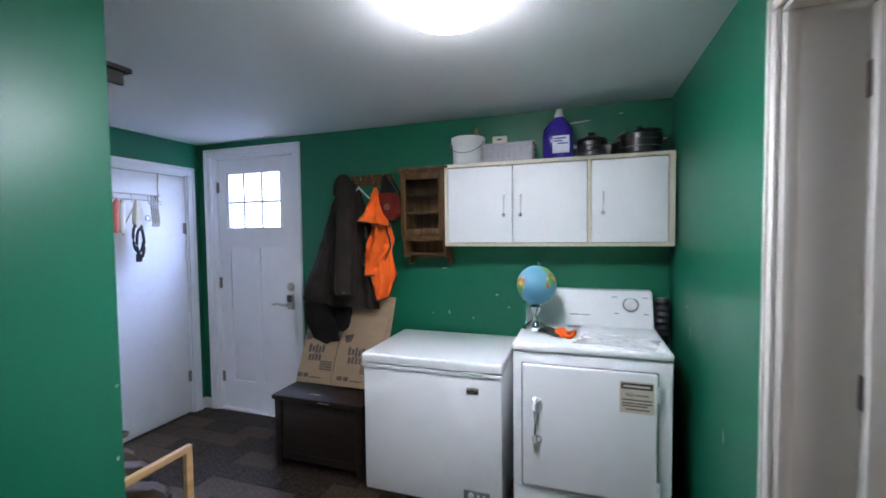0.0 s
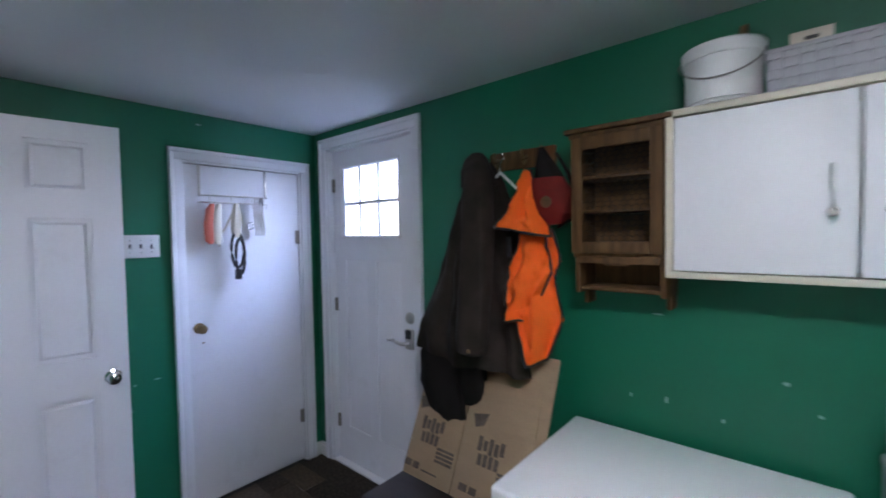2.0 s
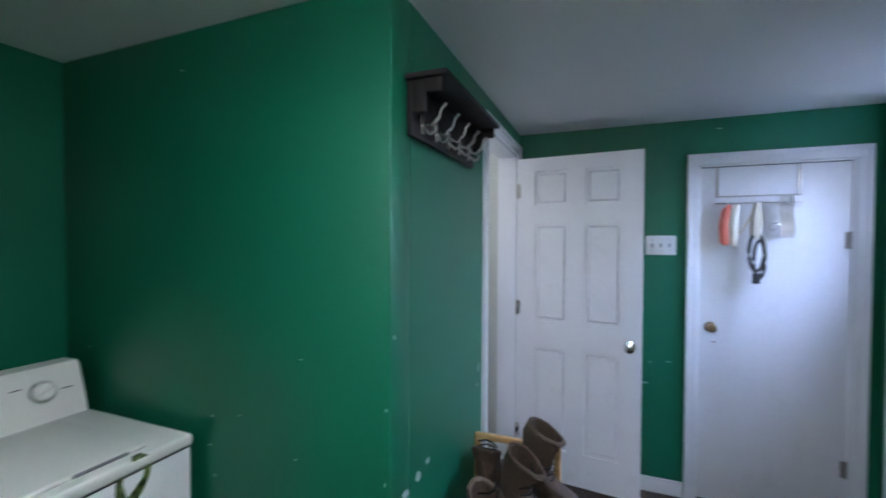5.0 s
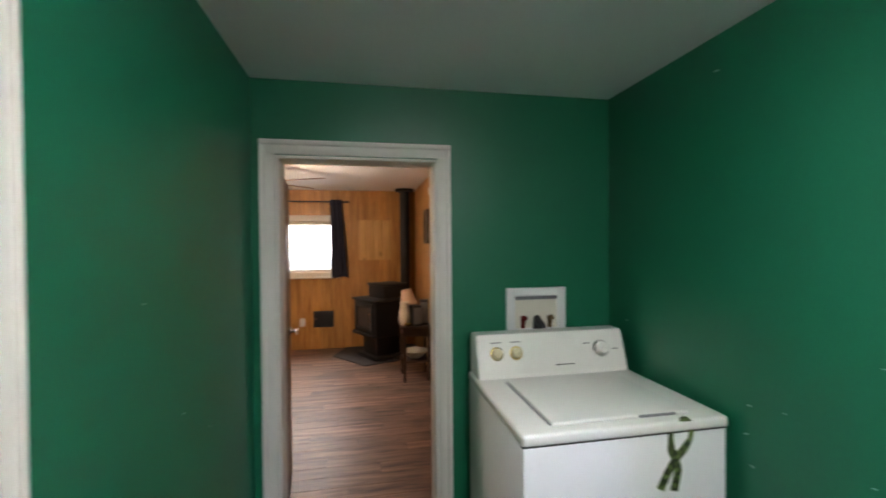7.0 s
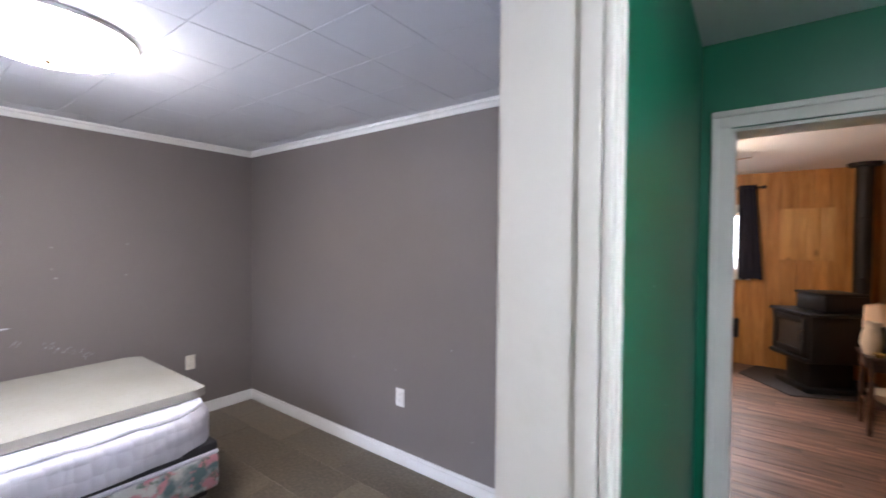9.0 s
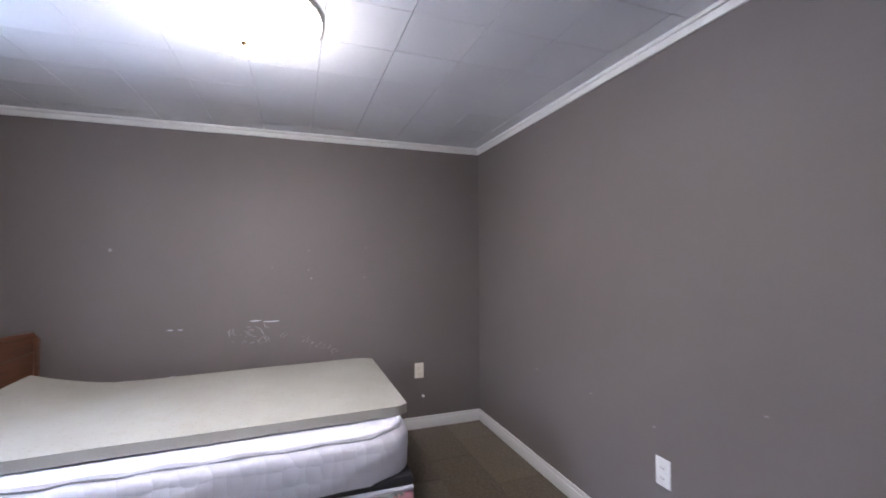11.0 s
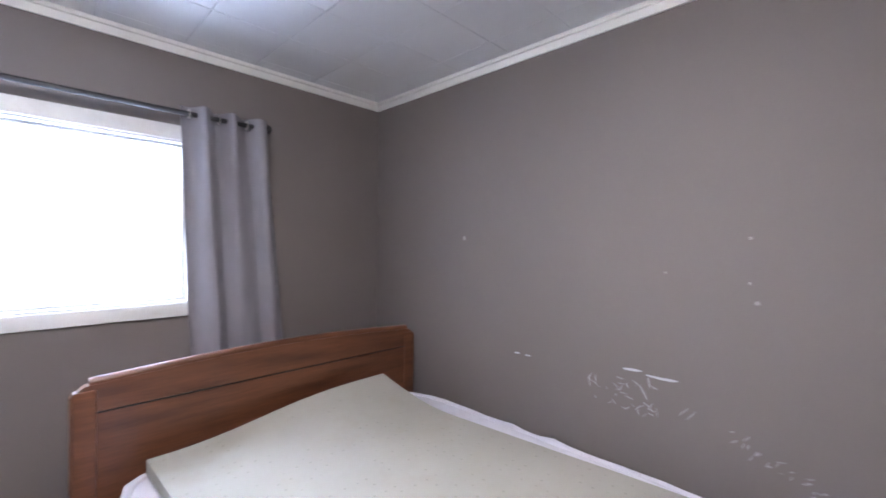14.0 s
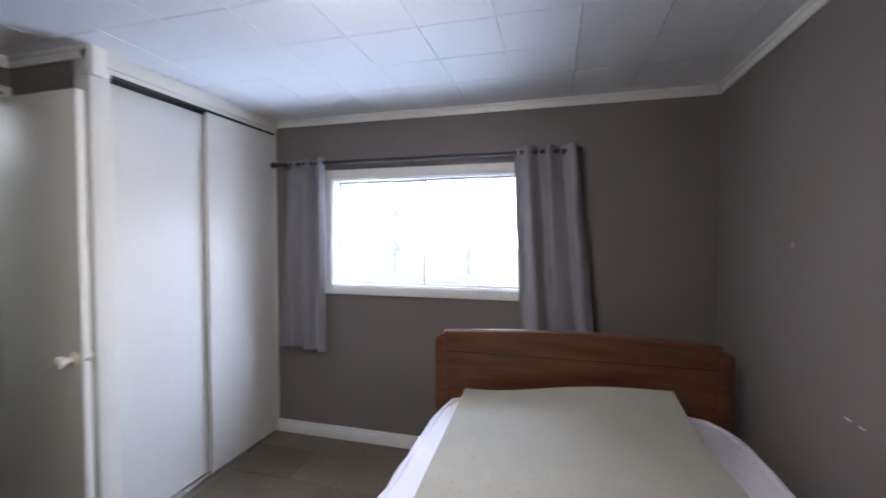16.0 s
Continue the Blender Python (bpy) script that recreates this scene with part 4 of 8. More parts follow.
def coat():
    c = thing("work_coat", pose(-1.50, NY - 0.13, 1.0), "dark brown waxed canvas work coat hanging on the wall", "coat")

    def drop(u, v):
        crease = 0.020 * math.sin(15 * u + 2.6 * v) + 0.012 * math.sin(29 * u - 5 * v + 1.0) + 0.040 * noise.noise((u * 5, v * 4, 3.0)) + 0.018 * noise.noise((u * 11, v * 12, 6.0))
        return 0.045 - 0.085 * v - (0.05 + 0.075 * v) * math.sin(math.pi * u) ** 0.8 + crease * (0.25 + 0.75 * v)
    left = [(-0.105, 0.845), (-0.135, 0.77), (-0.18, 0.66), (-0.235, 0.49), (-0.29, 0.32), (-0.345, 0.15), (-0.385, 0.02)]
    right = [(-0.035, 0.855), (0.03, 0.76), (0.075, 0.64), (0.11, 0.48), (0.145, 0.30), (0.19, 0.14), (0.235, -0.035)]
    bm = bmesh.new()
    sheet(bm, left, right, drop, 64, 0.008, 64)
    part("front", bm, COAT, c)
    bm = bmesh.new()
    sheet(bm, left, right, lambda u, v: 0.085 - 0.012 * math.sin(9 * u + v), 24, 0.008, 24)
    part("back", bm, COAT, c)
    bm = bmesh.new()
    loft(bm, [(-0.09, 0.02, 0.06, 0.235, 0.05), (-0.085, 0.03, 0.30, 0.175, 0.045), (-0.07, 0.035, 0.52, 0.140, 0.04), (-0.06, 0.04, 0.70, 0.10, 0.035), (-0.065, 0.045, 0.83, 0.05, 0.03)], 28, 0.04, 6, 2)
    part("lining", bm, COAT_DARK, c)
    bm = bmesh.new()
    loft(bm, [(0.075, -0.225, 0.075, 0.050, 0.040), (0.075, -0.23, 0.085, 0.062, 0.050), (0.07, -0.225, 0.13, 0.064, 0.052), (0.055, -0.18, 0.32, 0.064, 0.055), (0.03, -0.125, 0.52, 0.066, 0.056), (0.0, -0.075, 0.70, 0.064, 0.052), (-0.03, -0.03, 0.81, 0.05, 0.045), (-0.05, 0.0, 0.86, 0.03, 0.03)], 24, 0.08, 5, 2)
    part("sleeve", bm, COAT, c)
    bm = bmesh.new()
    loft(bm, [(-0.055, 0.02, 0.74, 0.085, 0.06), (-0.062, 0.015, 0.81, 0.070, 0.058), (-0.070, 0.02, 0.865, 0.048, 0.046), (-0.075, 0.03, 0.893, 0.024, 0.026)], 22, 0.07, 5, 1)
    part("hood", bm, COAT, c)
    for z in (0.10,):
        bm = bmesh.new()
        lathe(bm, [(0.008, 0), (0.008, 0.003), (0.001, 0.004)], (0.10, -0.282, z), 12, "Y")
        part("button", bm, BRONZE, c)


coat()


def trousers():
    t = thing("dark_trousers", pose(-1.67, NY - 0.17, 0.70), "black-brown trousers bunched under the coat", "trousers")
    bm = bmesh.new()
    loft(bm, [(0.02, -0.03, 0.0, 0.075, 0.045), (0.02, -0.045, 0.05, 0.105, 0.060), (-0.02, -0.04, 0.16, 0.125, 0.065), (-0.03, -0.03, 0.28, 0.125, 0.06), (0.0, -0.02, 0.40, 0.12, 0.05)], 26, 0.14, 6, 4)
    part("leg", bm, COAT_DARK, t)
    bm = bmesh.new()
    loft(bm, [(0.11, -0.02, 0.10, 0.06, 0.04), (0.12, -0.03, 0.20, 0.07, 0.05), (0.10, -0.02, 0.38, 0.08, 0.05)], 20, 0.12, 5, 9)
    part("leg", bm, COAT_DARK, t)


trousers()


def orange_vest():
    v = thing("hunting_vest", pose(-1.29, NY - 0.085, 1.0), "blaze orange hunting vest with black edging on a hook", "vest")

    def drape(a, ph):
        return lambda u, w: -0.012 - 0.12 * (1 - u) * w - 0.04 * w - a * math.sin(math.pi * u) - 0.018 * math.sin(11 * u + ph + 2.5 * w) - 0.030 * noise.noise((u * 4, w * 5, ph)) - 0.012 * noise.noise((u * 9, w * 11, ph + 3))
    lower = ([(-0.06, 0.56), (-0.075, 0.33), (-0.05, 0.25), (-0.02, 0.16), (0.04, 0.03)], [(0.06, 0.55), (0.105, 0.42), (0.095, 0.34), (0.135, 0.20), (0.075, 0.04)])
    under = ([(-0.055, 0.52), (-0.08, 0.33), (-0.045, 0.20)], [(0.06, 0.52), (0.10, 0.38), (0.0, 0.19)])
    upper = ([(-0.020, 0.785), (-0.045, 0.70), (-0.055, 0.62), (-0.075, 0.56)], [(0.005, 0.785), (0.025, 0.70), (0.055, 0.60), (0.085, 0.52)])
    for name, (l, r), a, ph, off in (("back_panel", lower, 0.020, 0.5, 0.0), ("front_panel", under, 0.028, 2.0, -0.022), ("collar", upper, 0.030, 3.5, -0.030)):
        d = drape(a, ph)
        bm = bmesh.new()
        sheet(bm, l, r, lambda u, w: d(u, w) + off, 36, 0.007, 36)
        p = part(name, bm, ORANGE, v)
        bm = bmesh.new()
        n = 14

        def at(pts, f):
            g = f * (len(pts) - 1)
            i = min(int(g), len(pts) - 2)
            q = Vector(pts[i]).lerp(Vector(pts[i + 1]), g - i)
            return q
        tube(bm, [(at(l, k / n).x, d(0, k / n) + off, at(l, k / n).y) for k in range(n + 1)], 0.0055, 6)
        tube(bm, [(at(r, k / n).x, d(1, k / n) + off, at(r, k / n).y) for k in range(n + 1)], 0.0055, 6)
        tube(bm, [(*Vector(l[-1]).lerp(Vector(r[-1]), k / n)[:1], d(k / n, 1) + off, Vector(l[-1]).lerp(Vector(r[-1]), k / n)[1]) for k in range(n + 1)], 0.0055, 6)
        part("edging", bm, BLACK, p)
    part("buckle", B((-0.062, -0.135, 0.44), (-0.045, -0.12, 0.52), bevel=0.004), BLACK, v)


orange_vest()


def cap():
    c = thing("baseball_cap", pose(-1.225, NY - 0.09, 1.545), "dark red and black cap hanging by its strap", "cap")
    bm = bmesh.new()
    loft(bm, [(0.03, -0.02, 0.02, 0.03, 0.02), (0.035, -0.035, 0.06, 0.072, 0.045), (0.03, -0.04, 0.13, 0.085, 0.055), (0.005, -0.035, 0.20, 0.065, 0.045)], 24, 0.03, 6, 0)
    part("crown", bm, RED, c)
    bm = bmesh.new()
    loft(bm, [(0.012, -0.030, 0.19, 0.062, 0.040), (0.0, -0.03, 0.24, 0.045, 0.035), (-0.018, -0.025, 0.29, 0.024, 0.02), (-0.03, -0.02, 0.325, 0.010, 0.010)], 20, 0.04, 6, 0)
    part("brim", bm, COAT_DARK, c)
    bm = bmesh.new()
    tube(bm, [(0.05, -0.055, 0.29), (0.095, -0.05, 0.21), (0.118, -0.04, 0.12), (0.10, -0.03, 0.04), (0.04, -0.025, 0.01)], 0.006, 8)
    part("edge_binding", bm, COAT_DARK, c)
    bm = bmesh.new()
    lathe(bm, [(0.022, 0), (0.022, 0.003), (0.015, 0.005), (0.001, 0.005)], (0.025, -0.092, 0.105), 20, "Y")
    part("badge", bm, BRONZE, c)


cap()


def spice_shelf():
    s = thing("wall_spice_shelf", pose(-0.945, NY, 1.265), "rustic pine wall shelf with chicken wire door", "wall shelf")
    w, d = 0.150, 0.180
    for sx in (-1, 1):
        bm = bmesh.new()
        box(bm, (sx * w, -d, 0.18), (sx * (w - 0.018), 0, 0.60), 0.002)
        box(bm, (sx * w, -d * 0.9, 0.05), (sx * (w - 0.018), 0, 0.18), 0.004)
        box(bm, (sx * w, -d * 0.45, 0.0), (sx * (w - 0.018), 0, 0.052), 0.006)
        part("side_panel", bm, PINE, s)
    part("back_panel", B((-w + 0.018, -0.012, 0.04), (w - 0.018, -0.001, 0.60)), PINE_BACK, s)
    part("top", B((-w - 0.025, -d - 0.025, 0.615), (w + 0.025, 0, 0.632), bevel=0.004), PINE, s)
    part("cornice", B((-w - 0.012, -d - 0.012, 0.598), (w + 0.012, 0, 0.616), bevel=0.005), PINE, s)
    for z in (0.335, 0.455):
        part("shelf", B((-w + 0.018, -d + 0.02, z), (w - 0.018, -0.012, z + 0.012), bevel=0.002), PINE_BACK, s)
    part("shelf", B((-w + 0.018, -d, 0.180), (w - 0.018, -0.012, 0.195), bevel=0.002), PINE_BACK, s)
    part("shelf", B((-w + 0.018, -d * 0.85, 0.062), (w - 0.018, -0.012, 0.074), bevel=0.002), PINE_BACK, s)
    door = bmesh.new()
    for a, b in (((-w, -d - 0.018, 0.195), (-w + 0.040, -d, 0.598)), ((w - 0.040, -d - 0.018, 0.195), (w, -d, 0.598)), ((-w + 0.040, -d - 0.018, 0.555), (w - 0.040, -d, 0.598)), ((-w + 0.040, -d - 0.018, 0.195), (w - 0.040, -d, 0.235))):
        box(door, a, b, 0.003)
    dr = part("door", door, PINE, s)
    bm = bmesh.new()
    a = 0.014
    x0, x1, z0, z1 = -w + 0.040, w - 0.040, 0.235, 0.555
    j, z = 0, z0
    while z < z1 - a:
        x = x0 + (a * 0.9 if j % 2 else 0)
        while x < x1 - 0.9 * a:
            p = [(x, z), (x + 0.45 * a * 2, z + 0.5 * a), (x + 0.45 * a * 2, z + 1.2 * a)]
            tube(bm, [(p[0][0], -d - 0.006, p[0][1]), (p[1][0], -d - 0.006, p[1][1])], 0.0013, 3)
            tube(bm, [(p[1][0], -d - 0.006, p[1][1]), (min(p[1][0] + 0.9 * a, x1), -d - 0.006, p[0][1])], 0.0013, 3)
            tube(bm, [(p[1][0], -d - 0.006, p[1][1]), (p[2][0], -d - 0.006, p[2][1])], 0.0013, 3)
            x += 1.8 * a
        z += 1.2 * a
        j += 1
    part("chicken_wire", bm, MESH_WIRE, dr)
    bm = bmesh.new()
    box(bm, (-w + 0.018, -d - 0.004, 0.160), (w - 0.018, -d + 0.010, 0.182), 0.002)
    loft(bm, [(0, -d + 0.003, 0.150, 0.03, 0.006), (0, -d + 0.003, 0.165, 0.05, 0.006)], 12, 0, 1)
    part("apron", bm, PINE, s)


spice_shelf()


def cardboard():
    c = thing("flattened_carton", pose(-1.53, 2.175, 0.470, -24, 0, 0), "flattened brown cardboard cartons leaning on the wall", "cardboard")
    bm = bmesh.new()
    box(bm, (-0.29, -0.012, 0.0), (-0.02, -0.004, 0.56), 0.001)
    part("panel", bm, CARDBOARD, c)
    bm = bmesh.new()
    box(bm, (-0.015, -0.014, 0.0), (0.31, -0.006, 0.47), 0.001)
    part("panel", bm, CARDBOARD, c)
    bm = bmesh.new()
    box(bm, (0.0, -0.004, 0.2), (0.35, 0.003, 0.615), 0.001)
    part("flap", bm, CARDBOARD, c)
    bm = bmesh.new()
    box(bm, (-0.27, -0.022, 0.36), (-0.01, -0.014, 0.57), 0.001)
    part("flap", bm, CARDBOARD, c)
    for x0 in (-0.25, 0.06):
        y = -0.0135 if x0 < 0 else -0.0155
        bm = bmesh.new()
        vs = [bm.verts.new((x0 + px, y, 0.30 + pz)) for px, pz in ((-0.04, 0.03), (0.035, 0.045), (0.02, -0.005), (-0.02, -0.02))]
        bm.faces.new(vs)
        part("printed_mark", bm, CARD_INK, c)
        bm = bmesh.new()
        for k in range(5):
            box(bm, (x0 + 0.01 + 0.026 * k, y - 0.0004, 0.20 + 0.006 * math.sin(k * 2)), (x0 + 0.03 + 0.026 * k, y, 0.25 + 0.006 * math.cos(k * 3)), 0.0)
        for k in range(4):
            box(bm, (x0 + 0.02 + 0.026 * k, y - 0.0004, 0.148), (x0 + 0.040 + 0.026 * k, y, 0.190 + 0.004 * math.sin(k)), 0.0)
        part("printed_logo", bm, CARD_INK, c)
        bm = bmesh.new()
        for k in range(4):
            box(bm, (x0 + 0.12, y - 0.0004, 0.09 + 0.016 * k), (x0 + 0.215, y, 0.101 + 0.016 * k), 0.0)
        part("printed_bars", bm, CARD_INK, c)
        bm = bmesh.new()
        for a, b in ((-0.04, 0.0), (0.01, 0.045), (0.06, 0.15)):
            box(bm, (x0 + a, y - 0.0004, 0.035), (x0 + b, y, 0.042 if a > 0.05 else 0.062), 0.0)
        part("printed_symbols", bm, CARD_INK, c)


cardboard()


def trunk():
    t = thing("storage_trunk", pose(-1.515, 2.135, 0), "espresso stained wooden storage trunk with a hinged lid", "trunk")
    w, d, h = 0.315, 0.17, 0.43
    for sx in (-1, 1):
        for sy in (-1, 1):
            part("leg", B((sx * w, sy * d, 0), (sx * (w - 0.05), sy * (d - 0.05), h), bevel=0.004), TRUNK_WOOD, t)
    part("front_panel", B((-w + 0.04, -d + 0.012, 0.06), (w - 0.04, -d + 0.028, h), bevel=0.002), TRUNK_WOOD, t)
    part("back_panel", B((-w + 0.04, d - 0.028, 0.06), (w - 0.04, d - 0.012, h), bevel=0.002), TRUNK_WOOD, t)
    for sx in (-1, 1):
        part("side_panel", B((sx * (w - 0.012), -d + 0.04, 0.06), (sx * (w - 0.028), d - 0.04, h), bevel=0.002), TRUNK_WOOD, t)
    part("bottom_rail", B((-w + 0.04, -d + 0.006, 0.045), (w - 0.04, -d + 0.03, 0.09), bevel=0.003), TRUNK_WOOD, t)
    lid = part("lid", B((-w - 0.012, -d - 0.014, h), (w + 0.012, d + 0.01, h + 0.03), bevel=0.006), TRUNK_WOOD, t)
    part("scuff", B((-0.09, -d + 0.06, h + 0.0295), (-0.01, -d + 0.064, h + 0.0312)), PAPER, lid)
    part("scuff", B((0.02, -d - 0.0155, h + 0.012), (0.10, -d - 0.0138, h + 0.018)), CARDBOARD, lid)


trunk()


# ---- appliances ----
def freezer():
    f = thing("chest_freezer", pose(-0.749, 2.185, 0), "white chest freezer with a flat lid", "freezer")
    w, d = 0.401, 0.305
    part("body", B((-w + 0.006, -d + 0.012, 0.02), (w - 0.006, d - 0.01, 0.735), bevel=0.012), ENAMEL, f)
    part("seal", B((-w + 0.012, -d + 0.018, 0.733), (w - 0.012, d - 0.012, 0.748)), GREY_PLASTIC, f)
    part("lid", B((-w, -d, 0.746), (w, d, 0.805), bevel=0.014, seg=3), ENAMEL, f)
    part("lid_lip", B((-w + 0.004, -d + 0.003, 0.728), (w - 0.004, -d + 0.012, 0.748), bevel=0.003), ENAMEL, f)
    badge = part("badge", B((0.21, -d + 0.007, 0.635), (0.275, -d + 0.013, 0.668), bevel=0.003), NICKEL, f, "small grey metal badge")
    for k in range(3):
        part("badge_bar", B((0.217, -d + 0.0062, 0.645 + 0.005 * k), (0.268, -d + 0.0072, 0.6475 + 0.005 * k)), INK, badge)
    ctl = part("control_panel", B((0.19, -d + 0.007, 0.07), (0.33, -d + 0.013, 0.12), bevel=0.004), GREY_PLASTIC, f)
    part("control_dial", lathe(bmesh.new(), [(0.016, 0), (0.014, 0.012), (0.001, 0.012)], (0.23, -d + 0.008, 0.095), 20, "Y"), WHITE_PLASTIC, ctl)
    for x in (0.27, 0.30):
        part("control_button", B((x - 0.008, -d + 0.003, 0.085), (x + 0.008, -d + 0.008, 0.105), bevel=0.002), WHITE_PLASTIC, ctl)
    for sx in (-1, 1):
        for sy in (-1, 1):
            part("foot", B((sx * (w - 0.08), sy * (d - 0.08), 0), (sx * (w - 0.04), sy * (d - 0.04), 0.024), bevel=0.004), BLACK, f)


freezer()


def console(parent, w, y_front, y_back, z0, z1, mat, lean=0.055):
    """The sloped control panel at the back of a washer or dryer."""
    bm = bmesh.new()
    prof = [(y_front, z0), (y_front + lean * 0.25, z0 + 0.03), (y_front + lean, z1 - 0.012), (y_front + lean + 0.012, z1), (y_back - 0.01, z1), (y_back, z1 - 0.02), (y_back, z0)]
    l = [bm.verts.new((-w + 0.012, y, z)) for y, z in prof]
    r = [bm.verts.new((w - 0.012, y, z)) for y, z in prof]
    bm.faces.new(l[::-1])
    bm.faces.new(r)
    for k in range(len(prof)):
        bm.faces.new((l[k], l[(k + 1) % len(prof)], r[(k + 1) % len(prof)], r[k]))
    bmesh.ops.bevel(bm, geom=[e for e in bm.edges if abs(e.verts[0].co.x - e.verts[1].co.x) < 1e-5], offset=0.006, segments=2, affect="EDGES")
    return part("control_panel", bm, mat, parent)


def dial(parent, x, y, z, r, mat_knob, mat_ring, tilt=62):
    m = Matrix.Translation((x, y, z)) @ Euler((radians(90 - (90 - tilt) * 0.75), 0, 0)).to_matrix().to_4x4()
    bm = bmesh.new()
    lathe(bm, [(r * 1.28, 0), (r * 1.28, 0.003), (r * 1.0, 0.004), (0.001, 0.004)], (0, 0, 0), 32)
    bmesh.ops.transform(bm, matrix=m, verts=bm.verts)
    ring = part("dial_ring", bm, mat_ring, parent)
    bm = bmesh.new()
    lathe(bm, [(r, 0.003), (r * 0.92, 0.020), (r * 0.8, 0.024), (0.001, 0.024)], (0, 0, 0), 28)
    box(bm, (-r * 0.85, -r * 0.13, 0.020), (r * 0.85, r * 0.13, 0.033), 0.003)
    bmesh.ops.transform(bm, matrix=m @ Matrix.Rotation(radians(35), 4, "Z"), verts=bm.verts)
    part("dial", bm, mat_knob, ring)


def printed_bars(parent, spots, y_of, material=INK):
    for x, z, w, h in spots:
        y = y_of(z)
        part("printed_bar", B((x - w / 2, y - 0.0012, z - h / 2), (x + w / 2, y + 0.004, z + h / 2)), material, parent)


def dryer():
    d = thing("clothes_dryer", pose(0.062, 2.20, 0), "white front-loading clothes dryer", "dryer")
    w, f = 0.362, 0.325
    part("body", B((-w + 0.004, -f + 0.010, 0.015), (w - 0.004, f, 0.890), bevel=0.008), ENAMEL, d)
    part("top", B((-w, -f, 0.885), (w, f - 0.005, 0.925), bevel=0.014, seg=3), ENAMEL, d)
    cp = console(d, w, 0.165, 0.318, 0.918, 1.125, ENAMEL)

    def cy(z):
        return 0.165 + 0.055 * (z - 0.925) / 0.20 + 0.004
    dial(cp, 0.235, cy(1.05), 1.05, 0.034, WHITE_PLASTIC, GREY_PLASTIC)
    printed_bars(cp, [(0.15, 1.09, 0.03, 0.003), (0.31, 1.09, 0.03, 0.003), (0.16, 1.0, 0.025, 0.003), (0.315, 1.0, 0.025, 0.003), (-0.07, 0.985, 0.055, 0.004), (-0.01, 0.985, 0.05, 0.003)], cy)
    bm = bmesh.new()
    box(bm, (-0.315, -f - 0.006, 0.215), (0.30, -f + 0.012, 0.835), 0.04, 4)
    part("door_gasket", bm, GREY_PLASTIC, d)
    bm = bmesh.new()
    box(bm, (-0.310, -f - 0.014, 0.220), (0.295, -f + 0.010, 0.830), 0.036, 4)
    dr = part("door", bm, ENAMEL, d)
    bm = bmesh.new()
    tube(bm, [(-0.245, -f - 0.012, 0.66), (-0.245, -f - 0.040, 0.655), (-0.245, -f - 0.046, 0.62), (-0.245, -f - 0.046, 0.50), (-0.245, -f - 0.040, 0.465), (-0.245, -f - 0.012, 0.46)], 0.012, 10)
    box(bm, (-0.262, -f - 0.030, 0.64), (-0.215, -f - 0.013, 0.668), 0.006)
    box(bm, (-0.262, -f - 0.030, 0.452), (-0.215, -f - 0.013, 0.480), 0.006)
    part("handle", bm, ENAMEL, dr)
    st = part("sticker", B((0.135, -f - 0.0152, 0.645), (0.278, -f - 0.0138, 0.790)), PAPER, dr, "aged energy label sticker with dark heading")
    part("sticker_band", B((0.140, -f - 0.0160, 0.755), (0.273, -f - 0.0150, 0.783)), INK, st)
    part("sticker_band_text", B((0.150, -f - 0.0166, 0.764), (0.262, -f - 0.0158, 0.773)), PAPER, st)
    text_part("900", 0.024, Matrix.Translation((0.176, -f - 0.0156, 0.728)) @ Euler((radians(90), 0, 0)).to_matrix().to_4x4(), INK, st, "sticker_figure")
    for a, b, z in ((0.200, 0.255, 0.728), (0.145, 0.27, 0.706), (0.145, 0.20, 0.690), (0.205, 0.27, 0.690), (0.145, 0.25, 0.678), (0.16, 0.26, 0.662)):
        part("sticker_line", B((a, -f - 0.0158, z - 0.003), (b, -f - 0.0150, z + 0.003)), CARD_INK, st)
    for z in (0.30, 0.735):
        part("hinge", B((0.290, -f - 0.016, z - 0.035), (0.308, -f + 0.002, z + 0.035), bevel=0.004), ENAMEL, d)
    part("toe_panel", B((-w + 0.01, -f + 0.006, 0.02), (w - 0.01, -f + 0.014, 0.20), bevel=0.004), ENAMEL, d)
    part("lint_door", B((-0.11, 0.105, 0.924), (-0.035, 0.135, 0.928), bevel=0.002), GREY_PLASTIC, d)
    for sx in (-1, 1):
        for sy in (-1, 1):
            part("foot", B((sx * (w - 0.07), sy * (f - 0.07), 0), (sx * (w - 0.03), sy * (f - 0.03), 0.02), bevel=0.004), BLACK, d)


dryer()


def vent_hose():
    v = thing("dryer_vent_hose", pose(0.465, 2.43, 0), "black ribbed dryer hose standing in the corner gap", "hose")
    bm = bmesh.new()
    prof = []
    for k in range(60):
        prof.append((0.034 if k % 2 else 0.041, 0.0 + k * 0.0185))
    lathe(bm, prof, (0, 0, 0), 20)
    part("hose", bm, BLACK, v)


vent_hose()


